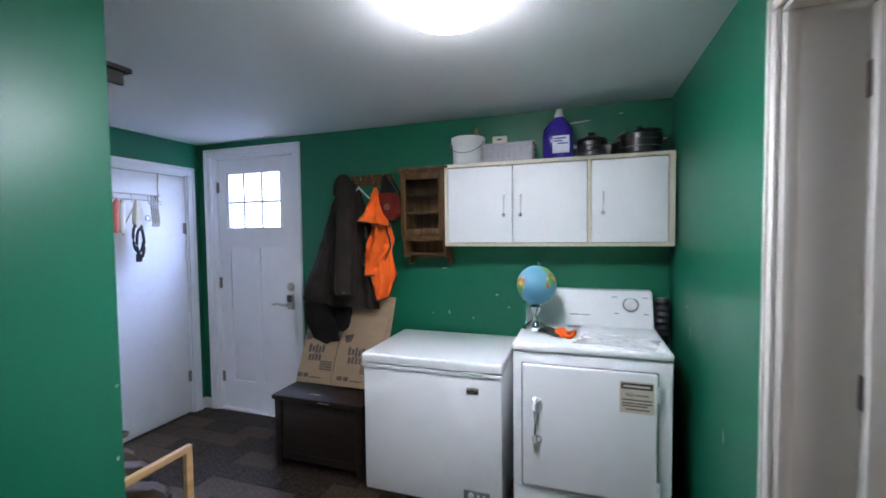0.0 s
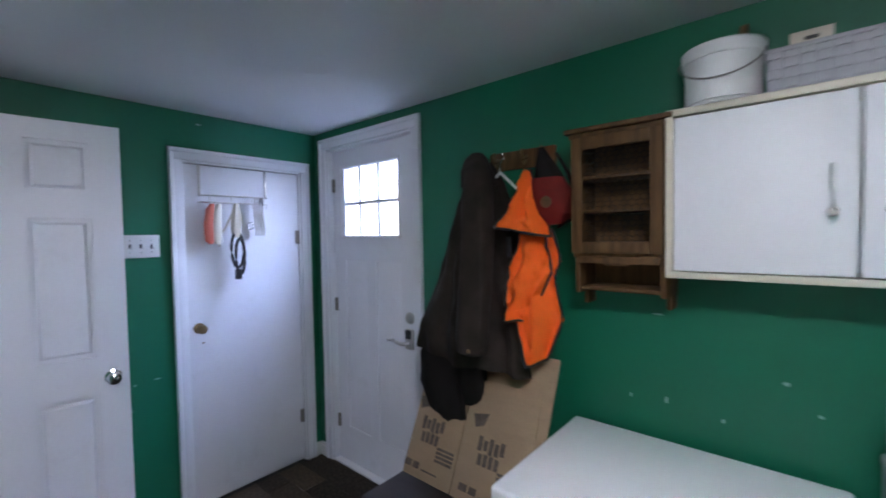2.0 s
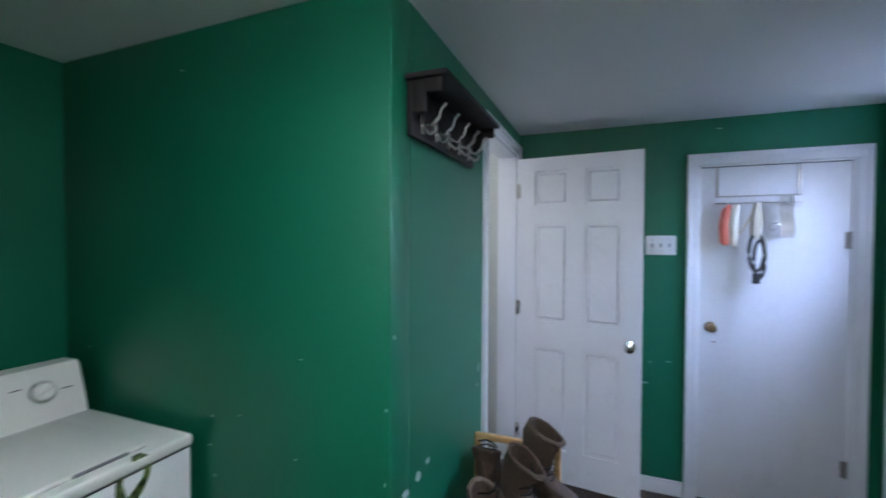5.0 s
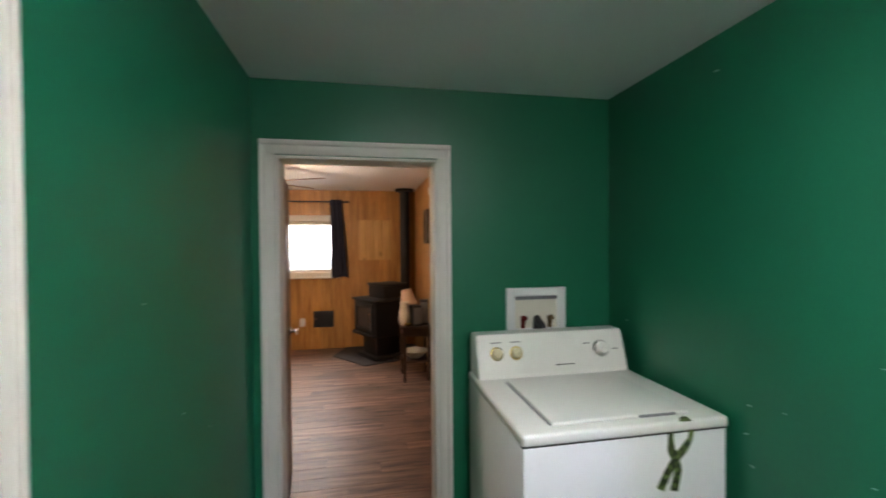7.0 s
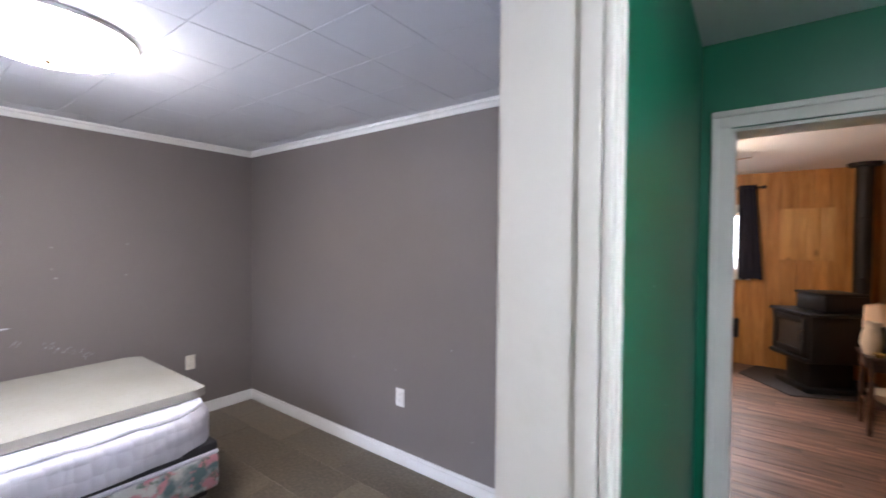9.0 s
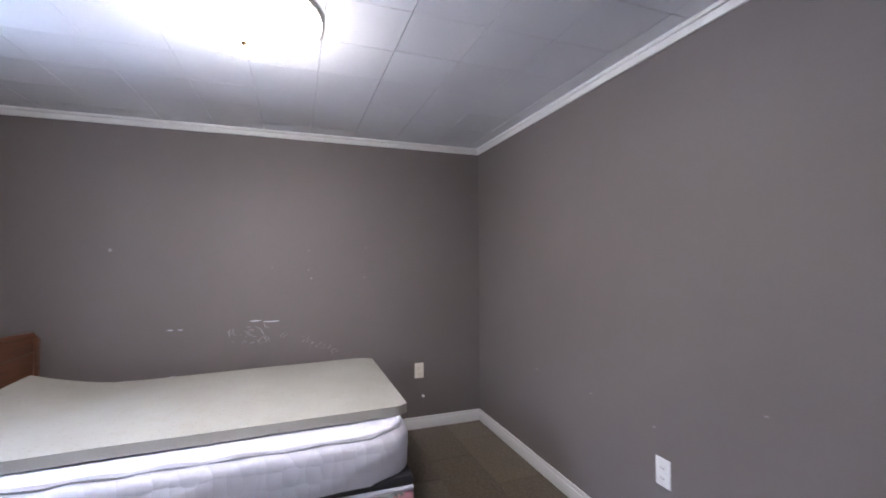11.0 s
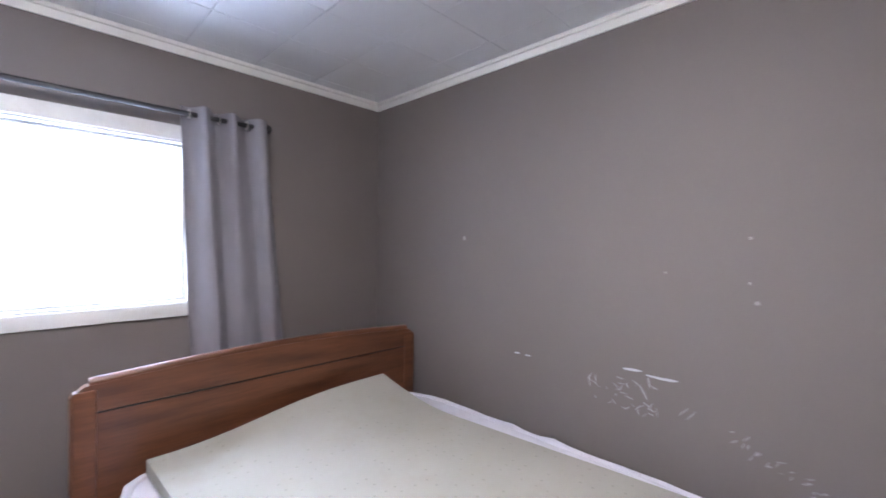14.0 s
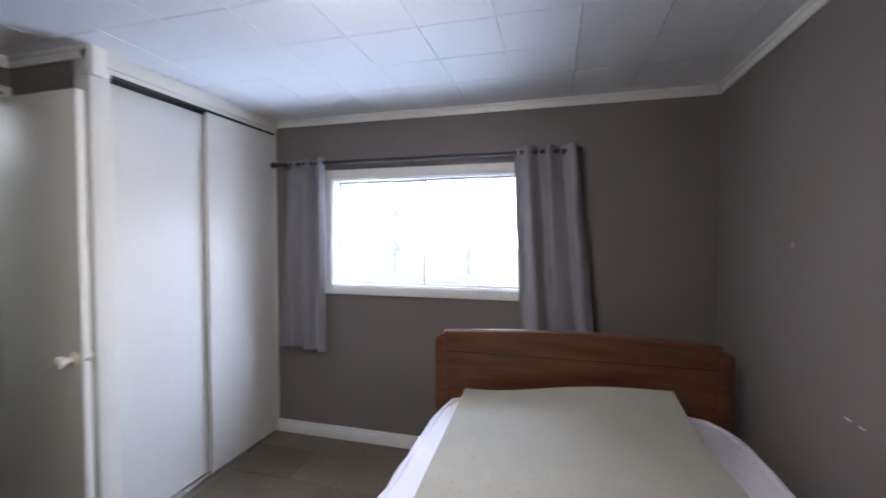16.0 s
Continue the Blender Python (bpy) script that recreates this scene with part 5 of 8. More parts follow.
def washer():
    wsh = thing("washing_machine", pose(-0.825, -0.405, 0, 0, 0, 180), "aged white top-loading washing machine", "washing machine")
    w, f = 0.375, 0.345
    part("body", B((-w + 0.004, -f + 0.008, 0.015), (w - 0.004, f, 0.845), bevel=0.008), ENAMEL, wsh)
    part("top", B((-w, -f, 0.842), (w, f, 0.882), bevel=0.012, seg=3), ENAMEL_CREAM, wsh)
    cp = console(wsh, w, 0.190, 0.345, 0.872, 1.066, ENAMEL_CREAM)

    def cy(z):
        return 0.190 + 0.055 * (z - 0.88) / 0.19 + 0.004
    for x in (-0.272, -0.180):
        dial(cp, x, cy(0.985), 0.985, 0.024, PALE_GOLD, GOLD)
    dial(cp, 0.240, cy(0.985), 0.985, 0.031, ENAMEL_CREAM, NICKEL)
    printed_bars(cp, [(-0.272, 1.032, 0.05, 0.003), (-0.180, 1.032, 0.05, 0.003), (0.07, 0.925, 0.06, 0.003), (0.02, 0.925, 0.03, 0.004), (0.17, 1.01, 0.03, 0.003), (0.31, 0.98, 0.03, 0.003)], cy)
    lid = part("lid", B((-0.255, -0.30, 0.8815), (0.255, 0.145, 0.895), bevel=0.008, seg=3), ENAMEL_CREAM, wsh)
    part("lid_recess", B((0.06, -0.305, 0.884), (0.20, -0.294, 0.893), bevel=0.003), GREY_PLASTIC, lid)
    part("lid_gap", B((-0.262, -0.29, 0.8805), (-0.254, 0.14, 0.884)), GREY_PLASTIC, wsh)
    part("seam", B((-w + 0.003, -f + 0.0072, 0.838), (w - 0.003, -f + 0.02, 0.8425)), DARK_GAP, wsh)
    for sx in (-1, 1):
        for sy in (-1, 1):
            part("foot", B((sx * (w - 0.07), sy * (f - 0.07), 0), (sx * (w - 0.03), sy * (f - 0.03), 0.02), bevel=0.004), BLACK, wsh)
    return f


washer()


def ribbon_magnet():
    r = thing("ribbon_magnet", pose(-0.995, -0.0665, 0.645) @ Matrix.Diagonal((1.12, 1.0, 1.12, 1)), "camouflage awareness ribbon magnet on the washer front", "magnet")
    under = [(0.013, 0.192), (0.018, 0.160), (0.015, 0.123), (-0.001, 0.090), (-0.007, 0.058), (0.0, 0.028), (0.007, 0.0)]
    over = [(0.055, 0.010), (0.029, 0.058), (0.0, 0.100), (-0.028, 0.126), (-0.047, 0.152), (-0.053, 0.178), (-0.046, 0.203), (-0.030, 0.215), (-0.012, 0.214)]
    for path, rest in ((under, 0.0), (over, 0.0022)):
        bm = bmesh.new()
        front, back = [], []
        n = len(path)
        for k, (x, z) in enumerate(path):
            d = (Vector(path[min(n - 1, k + 1)]) - Vector(path[max(0, k - 1)])).normalized()
            s = Vector((-d.y, d.x)) * (0.008 if z > 0.15 else 0.013)
            front.append([bm.verts.new((x + s.x, rest + 0.002, z + s.y)), bm.verts.new((x - s.x, rest + 0.002, z - s.y))])
            back.append([bm.verts.new((x + s.x, rest, z + s.y)), bm.verts.new((x - s.x, rest, z - s.y))])
        for k in range(n - 1):
            bm.faces.new((front[k][0], front[k + 1][0], front[k + 1][1], front[k][1]))
            bm.faces.new((back[k][0], back[k][1], back[k + 1][1], back[k + 1][0]))
            for e in (0, 1):
                bm.faces.new((front[k][e], back[k][e], back[k + 1][e], front[k + 1][e]))
        part("ribbon_band", bm, CAMO, r)


ribbon_magnet()


def outlet_box():
    o = thing("washer_outlet_box", pose(-0.827, SY, 1.14), "white recessed washer outlet box with hose valves", "outlet box")
    w, h = 0.158, 0.117
    fr = bmesh.new()
    for a, b in (((-w, 0, -h), (-w + 0.045, 0.016, h)), ((w - 0.045, 0, -h), (w, 0.016, h)), ((-w + 0.045, 0, h - 0.042), (w - 0.045, 0.016, h)), ((-w + 0.045, 0, -h), (w - 0.045, 0.016, -h + 0.03))):
        box(fr, a, b, 0.002)
    part("frame", fr, WHITE_PLASTIC, o)
    part("back", B((-w + 0.040, 0.0015, -h + 0.02), (w - 0.040, 0.004, h - 0.04)), IVORY, o)
    part("top_lip", B((-w + 0.046, 0.004, h - 0.060), (w - 0.046, 0.012, h - 0.043)), GREY_PLASTIC, o)
    for x, mat, nm in ((0.072, RED, "hot_valve"), (-0.072, BRONZE, "cold_valve")):
        bm = bmesh.new()
        rod_between(bm, (x, 0.012, -0.085), (x, 0.012, -0.025), 0.010, seg=12)
        box(bm, (x - 0.018, 0.018, -0.045), (x + 0.018, 0.032, -0.025), 0.004)
        rod_between(bm, (x, 0.030, -0.060), (x, 0.030, -0.020), 0.006, seg=8)
        part(nm, bm, mat, o)
    bm = bmesh.new()
    tube(bm, [(0.0, 0.012, -0.115), (0.0, 0.02, -0.06), (0.012, 0.05, -0.035), (0.0, 0.075, -0.06), (0.0, 0.08, -0.16), (0.0, 0.075, -0.30)], 0.021, 12)
    part("drain_hose", bm, BLACK, o)


outlet_box()


# ---- wall cabinet and what stands on it ----
def wall_cabinet():
    c = thing("wall_cabinet", pose(-0.142, NY, 1.388), "white three-door wall cabinet with cream edges", "cabinet")
    w, d, h = 0.648, 0.20, 0.512
    part("top", B((-w, -d, h - 0.022), (w, 0, h), bevel=0.003), LAMINATE_EDGE, c)
    part("bottom", B((-w, -d, 0), (w, 0, 0.020), bevel=0.003), LAMINATE_EDGE, c)
    for x0, x1 in ((-w, -w + 0.020), (w - 0.030, w)):
        part("side_panel", B((x0, -d - 0.001, 0.020), (x1, 0, h - 0.022), bevel=0.002), LAMINATE_EDGE, c)
    part("divider", B((0.205, -d - 0.0005, 0.020), (0.225, 0, h - 0.022), bevel=0.002), LAMINATE_EDGE, c)
    part("back_panel", B((-w + 0.02, -0.012, 0.02), (w - 0.03, -0.002, h - 0.022)), LAMINATE, c)
    for x0, x1, knob_x in ((-w + 0.024, -0.223, -0.270), (-0.217, 0.202, -0.170), (0.229, w - 0.034, 0.285)):
        tilt = 0.004 if -0.24 < x0 < 0 else 0.0
        dr = part("door", B((x0, -d - 0.004 - tilt, 0.024), (x1, -d + 0.012, h - 0.028), bevel=0.003), LAMINATE, c)
        bm = bmesh.new()
        tube(bm, [(knob_x, -d - 0.004, 0.185), (knob_x, -d - 0.026, 0.187), (knob_x, -d - 0.028, 0.24), (knob_x, -d - 0.026, 0.302), (knob_x, -d - 0.004, 0.304)], 0.006, 8)
        bm2 = bmesh.new()
        lathe(bm2, [(0.011, 0), (0.009, 0.010), (0.001, 0.011)], (knob_x, -d - 0.032, 0.187), 14, "Y")
        h1 = part("handle", bm, WHITE_PLASTIC, dr)
        part("handle_screw", bm2, NICKEL, h1)


wall_cabinet()
TOP = 1.90


def bucket():
    b = thing("plastic_bucket", pose(-0.655, 2.415, TOP) @ Matrix.Diagonal((1.1, 1.1, 1.04, 1)), "white plastic bucket with a wire handle", "bucket")
    part("shell", lathe(bmesh.new(), [(0.078, 0), (0.082, 0.004), (0.093, 0.135), (0.093, 0.16), (0.089, 0.16), (0.088, 0.01), (0.001, 0.01)], (0, 0, 0), 32), WHITE_PLASTIC, b)
    bm = bmesh.new()
    lathe(bm, [(0.0955, 0.128), (0.0975, 0.132), (0.0975, 0.160), (0.094, 0.164), (0.001, 0.164)], (0, 0, 0), 32)
    part("lid", bm, WHITE_PLASTIC, b)
    bm = bmesh.new()
    tube(bm, [(0.097 * math.cos(t), -0.03 - 0.072 * math.sin(t), 0.135 - 0.075 * math.sin(t)) for t in [math.pi * k / 16 for k in range(17)]], 0.0025, 6)
    part("handle", bm, HINGE, b)
    bm = bmesh.new()
    loft(bm, [(0.045, 0.01, 0.165, 0.018, 0.012), (0.045, 0.01, 0.19, 0.012, 0.009), (0.047, 0.01, 0.22, 0.009, 0.008)], 12, 0.05, 3)
    part("brush", bm, BRONZE, b)


bucket()


def basket():
    b = thing("woven_basket", pose(-0.395, 2.42, TOP), "grey woven strap storage basket", "basket")
    w, d, h = 0.148, 0.088, 0.105
    rows, cols = 4, 9
    for r in range(rows):
        z0 = 0.004 + r * h / rows
        for sy in (-1, 1):
            for k in range(cols):
                x0 = -w + 2 * w * k / cols
                o = 0.003 if (k + r) % 2 else -0.001
                part("strap", B((x0, min(sy * (d + o), sy * (d + o - 0.006)), z0), (x0 + 2 * w / cols - 0.001, max(sy * (d + o), sy * (d + o - 0.006)), z0 + h / rows - 0.001), bevel=0.0015), BASKET, b)
        for sx in (-1, 1):
            for k in range(6):
                y0 = -d + 2 * d * k / 6
                o = 0.003 if (k + r) % 2 else -0.001
                part("strap", B((min(sx * (w + o), sx * (w + o - 0.006)), y0, z0), (max(sx * (w + o), sx * (w + o - 0.006)), y0 + 2 * d / 6 - 0.001, z0 + h / rows - 0.001), bevel=0.0015), BASKET, b)
    part("lining", boxes(((-w + 0.002, -d + 0.004, 0.006), (w - 0.002, -d + 0.0075, h)), ((-w + 0.002, d - 0.0075, 0.006), (w - 0.002, d - 0.004, h)), ((-w + 0.004, -d + 0.0075, 0.006), (-w + 0.0075, d - 0.0075, h)), ((w - 0.0075, -d + 0.0075, 0.006), (w - 0.004, d - 0.0075, h))), BASKET, b)
    part("bottom", B((-w, -d, 0), (w, d, 0.006), bevel=0.002), BASKET, b)
    part("rim", boxes(((-w * 1.06, -d * 1.06, h - 0.006), (w * 1.06, -d * 0.97, h + 0.005)), ((-w * 1.06, d * 0.97, h - 0.006), (w * 1.06, d * 1.06, h + 0.005)), ((-w * 1.06, -d * 0.97, h - 0.006), (-w * 0.97, d * 0.97, h + 0.005)), ((w * 0.97, -d * 0.97, h - 0.006), (w * 1.06, d * 0.97, h + 0.005)), bevel=0.002), BASKET, b)


basket()


def small_box():
    b = thing("hang_tab_box", pose(-0.455, 2.44, TOP + 0.0065), "small tan cardboard packet with a hang hole", "box")
    part("body", B((-0.045, -0.018, 0.0), (0.045, 0.018, 0.165), bevel=0.002), PAPER, b)
    part("hang_hole", B((-0.015, -0.0192, 0.138), (0.015, -0.0175, 0.148), bevel=0.001), INK, b)


small_box()


def detergent():
    b = thing("detergent_bottle", pose(-0.105, 2.405, TOP), "purple laundry detergent bottle with a white cap", "bottle")
    bm = bmesh.new()
    loft(bm, [(0, 0, 0.0, 0.078, 0.042), (0, 0, 0.01, 0.086, 0.048), (0, 0, 0.12, 0.088, 0.050), (0, 0, 0.17, 0.082, 0.046), (0.004, 0, 0.205, 0.062, 0.038), (0.008, 0, 0.232, 0.034, 0.028), (0.008, 0, 0.245, 0.024, 0.024)], 32, 0.0, 4, 0, 3.0)
    bd = part("body", bm, PURPLE, b)
    bm = bmesh.new()
    tube(bm, [(-0.050, -0.048, 0.185), (-0.062, -0.052, 0.15), (-0.060, -0.054, 0.11), (-0.050, -0.052, 0.085)], 0.011, 10)
    part("grip", bm, PURPLE, b)
    part("cap", lathe(bmesh.new(), [(0.027, 0.243), (0.027, 0.262), (0.020, 0.266), (0.019, 0.288), (0.015, 0.292), (0.001, 0.292)], (0.008, 0, 0), 24), WHITE_PLASTIC, b)
    lb = part("label", B((-0.026, -0.0525, 0.03), (0.068, -0.046, 0.130), bevel=0.003), LABEL_WHITE, bd)
    for a, c, z in ((-0.02, 0.05, 0.115), (-0.02, 0.03, 0.100), (0.0, 0.06, 0.085)):
        part("label_bar", B((a, -0.0532, z - 0.004), (c, -0.0524, z + 0.004)), PURPLE, lb)


detergent()


def pot(name, x, y, r, tall, label, lid_open):
    p = thing(name, pose(x, y, TOP), label, "pot")
    part("bowl", lathe(bmesh.new(), [(r * 0.82, 0), (r * 0.92, 0.006), (r, tall * 0.55), (r, tall), (r * 1.03, tall + 0.003), (r * 0.97, tall + 0.004), (r * 0.95, 0.01), (0.001, 0.008)], (0, 0, 0), 36), POT_STEEL, p)
    for k in (0.35, 0.7):
        part("band", lathe(bmesh.new(), [(r * 0.985, tall * k - 0.003), (r * 1.012, tall * k), (r * 0.985, tall * k + 0.003)], (0, 0, 0), 36), CHROME, p)
    for s in (-1, 1):
        bm = bmesh.new()
        tube(bm, [(s * r * 0.98, -0.03, tall * 0.8), (s * (r + 0.03), -0.025, tall * 0.85), (s * (r + 0.03), 0.025, tall * 0.85), (s * r * 0.98, 0.03, tall * 0.8)], 0.005, 8)
        part("handle", bm, CHROME, p)
    bm = bmesh.new()
    lathe(bm, [(r * 1.02, 0.0), (r * 0.95, 0.012), (r * 0.5, 0.026), (0.018, 0.030), (0.012, 0.042), (0.020, 0.050), (0.001, 0.054)], (0, 0, 0), 36)
    bmesh.ops.transform(bm, matrix=Matrix.Translation((0, 0, tall + 0.006)) @ Euler((radians(lid_open), radians(-lid_open), 0)).to_matrix().to_4x4(), verts=bm.verts)
    part("lid", bm, POT_STEEL, p)


pot("cooking_pot", 0.085, 2.43, 0.086, 0.088, "dark steel cooking pot with a knobbed lid", 0)
pot("stock_pot", 0.345, 2.42, 0.110, 0.105, "large dark steel pot with its lid askew", 9)


def utensils():
    u = thing("steel_strainer", pose(0.165, 2.41, TOP), "small crumpled steel strainer between the pots", "strainer")
    bm = bmesh.new()
    loft(bm, [(0, 0, 0, 0.040, 0.05), (0, 0, 0.035, 0.052, 0.06), (0.0, 0, 0.06, 0.048, 0.055)], 20, 0.12, 7, 3)
    part("bowl", bm, POT_STEEL, u)
    bm = bmesh.new()
    tube(bm, [(0.02, -0.03, 0.05), (0.06, -0.05, 0.10), (0.10, -0.06, 0.125)], 0.004, 8)
    part("handle", bm, CHROME, u)


utensils()


# ---- on the dryer ----
DT = 0.925


def globe():
    g = thing("desk_globe", pose(-0.216, 2.205, DT) @ Matrix.Diagonal((0.97, 0.97, 0.97, 1)), "small blue desk globe on a chrome foot", "globe")
    part("foot", lathe(bmesh.new(), [(0.074, 0), (0.078, 0.006), (0.073, 0.018), (0.050, 0.032), (0.022, 0.052), (0.014, 0.085), (0.030, 0.118), (0.034, 0.132), (0.020, 0.146), (0.001, 0.147)], (0, 0, 0), 32), CHROME, g)
    bm = bmesh.new()
    bmesh.ops.create_uvsphere(bm, u_segments=40, v_segments=24, radius=0.113, matrix=Matrix.Translation((0.006, 0, 0.257)))
    part("ball", bm, GLOBE, g)
    bm = bmesh.new()
    tube(bm, [(0.006 + 0.116 * math.sin(t), 0.0, 0.257 - 0.116 * math.cos(t)) for t in [math.pi * k / 20 for k in range(-1, 2)]], 0.005, 8)
    part("bracket", bm, BLACK, g)
    bm = bmesh.new()
    rod_between(bm, (0.016, 0, 0.366), (0.024, 0, 0.390), 0.010, seg=14)
    part("finial", bm, CHROME, g)
    bm = bmesh.new()
    tube(bm, [(0.05, -0.03, 0.020), (0.10, -0.055, 0.006), (0.13, -0.09, 0.004)], 0.003, 6)
    part("cord", bm, BLACK, g)


globe()


def glove():
    g = thing("work_glove", pose(-0.085, 2.085, DT, 0, 0, -34) @ Matrix.Diagonal((0.80, 0.80, 1.0, 1)), "orange and grey rubber-palmed work glove", "glove")
    bm = bmesh.new()
    loft(bm, [(0, 0, 0.0, 0.085, 0.040), (0, 0, 0.012, 0.090, 0.044), (0, 0, 0.026, 0.075, 0.034), (0, 0, 0.032, 0.03, 0.015)], 24, 0.12, 5, 2)
    part("palm", bm, GLOVE_GREY, g)
    for k, y in enumerate((-0.03, -0.010, 0.012, 0.032)):
        bm = bmesh.new()
        tube(bm, [(-0.07, y, 0.015), (-0.11, y * 1.2, 0.020), (-0.135, y * 1.3, 0.010)], [0.012, 0.010, 0.007], 8)
        part("finger", bm, GLOVE_GREY, g)
    bm = bmesh.new()
    tube(bm, [(0.075 + 0.040 * math.cos(t), 0.042 * math.sin(t), 0.022 + 0.010 * math.sin(2 * t)) for t in [2 * math.pi * k / 18 for k in range(18)]], 0.012, 8, True)
    part("cuff", bm, ORANGE, g)
    bm = bmesh.new()
    loft(bm, [(0.03, -0.01, 0.004, 0.045, 0.035), (0.03, -0.01, 0.032, 0.040, 0.03), (0.03, -0.005, 0.044, 0.02, 0.015)], 18, 0.14, 5, 6)
    part("rubber_palm", bm, ORANGE, g)


glove()


def plastic_bag():
    b = thing("plastic_bag", pose(0.20, 2.02, DT), "crumpled clear plastic bag lying on the dryer", "plastic bag")
    bm = bmesh.new()
    nx, ny = 34, 24
    g = []
    for j in range(ny + 1):
        row = []
        for i in range(nx + 1):
            u, v = i / nx - 0.5, j / ny - 0.5
            edge = 1 - (2 * abs(u)) ** 4 * 0.6 - (2 * abs(v)) ** 4 * 0.6
            z = 0.004 + max(0, edge) * 0.030 * abs(noise.noise((u * 3 + v * 4, v * 9, 3.1)) + 0.45 * noise.noise((u * 6 + v * 9, v * 19, 8)))
            row.append(bm.verts.new((u * 0.36 + 0.05 * v + 0.02 * noise.noise((v * 5, 2, u)), v * 0.20 + 0.02 * noise.noise((u * 6, v, 1)) - 0.05 * u, z)))
        g.append(row)
    for j in range(ny):
        for i in range(nx):
            bm.faces.new((g[j][i], g[j][i + 1], g[j + 1][i + 1], g[j + 1][i]))
    low = bmesh.ops.extrude_face_region(bm, geom=bm.faces[:])["geom"]
    bmesh.ops.translate(bm, verts=[v for v in low if isinstance(v, bmesh.types.BMVert)], vec=(0, 0, -0.0012))
    p = part("film", bm, CLEAR_BAG, b)
    p.visible_shadow = False
    part("printed_strip", B((-0.16, 0.02, 0.0085), (-0.08, 0.045, 0.0095)), LABEL_WHITE, b)


plastic_bag()


# ---- rack and boots by the open door ----
def hook_shelf():
    r = thing("hook_shelf", pose(-1.63, BY, 1.915), "black distressed wall shelf with five brass hooks", "coat rack")
    w = 0.30
    part("back_board", B((-w, 0, -0.085), (w, 0.018, 0.075), bevel=0.004), BLACK_PAINT, r)
    part("shelf", B((-w - 0.012, 0, 0.075), (w + 0.012, 0.130, 0.092), bevel=0.004), BLACK_PAINT, r)
    for s in (-1, 1):
        bm = bmesh.new()
        box(bm, (s * w, 0.018, -0.02), (s * (w - 0.016), 0.060, 0.075), 0.003)
        box(bm, (s * w, 0.060, 0.035), (s * (w - 0.016), 0.110, 0.075), 0.003)
        part("bracket", bm, BLACK_PAINT, r)
    for k in range(5):
        x = -0.23 + 0.115 * k
        bm = bmesh.new()
        box(bm, (x - 0.010, 0.018, -0.065), (x + 0.010, 0.022, 0.0), 0.002)
        tube(bm, [(x, 0.022, -0.030), (x, 0.050, -0.040), (x, 0.075, -0.020), (x, 0.082, 0.005), (x, 0.098, 0.022)], [0.006, 0.006, 0.0055, 0.005, 0.007], 10)
        tube(bm, [(x, 0.022, -0.045), (x, 0.045, -0.068), (x, 0.060, -0.060), (x, 0.064, -0.045)], [0.0055, 0.005, 0.005, 0.0065], 10)
        part("hook", bm, NICKEL, r)


hook_shelf()


def shoe_rack():
    r = thing("shoe_rack", pose(-1.735, 0.85, 0), "birch framed shoe rack with black wire shelves", "shoe rack")
    w, d, h = 0.295, 0.175, 0.655
    for sx in (-1, 1):
        fr = bmesh.new()
        for sy in (-1, 1):
            box(fr, (sx * w - 0.012, sy * d - 0.014, 0), (sx * w + 0.012, sy * d + 0.014, h - 0.024), 0.004)
        box(fr, (sx * w - 0.012, -d - 0.014, h - 0.026), (sx * w + 0.012, d + 0.014, h), 0.004)
        box(fr, (sx * w - 0.010, -d + 0.014, 0.06), (sx * w + 0.010, d - 0.014, 0.085), 0.003)
        part("end_frame", fr, RACK_WOOD, r)
    for z in (0.14, 0.44):
        bm = bmesh.new()
        for k in range(9):
            y = -d + 0.02 + (2 * d - 0.04) * k / 8
            rod_between(bm, (-w, y, z), (w, y, z), 0.0035, seg=8)
        for x in (-w + 0.015, 0, w - 0.015):
            rod_between(bm, (x, -d + 0.012, z - 0.006), (x, d - 0.012, z - 0.006), 0.004, seg=8)
        part("wire_shelf", bm, BLACK, r)


shoe_rack()


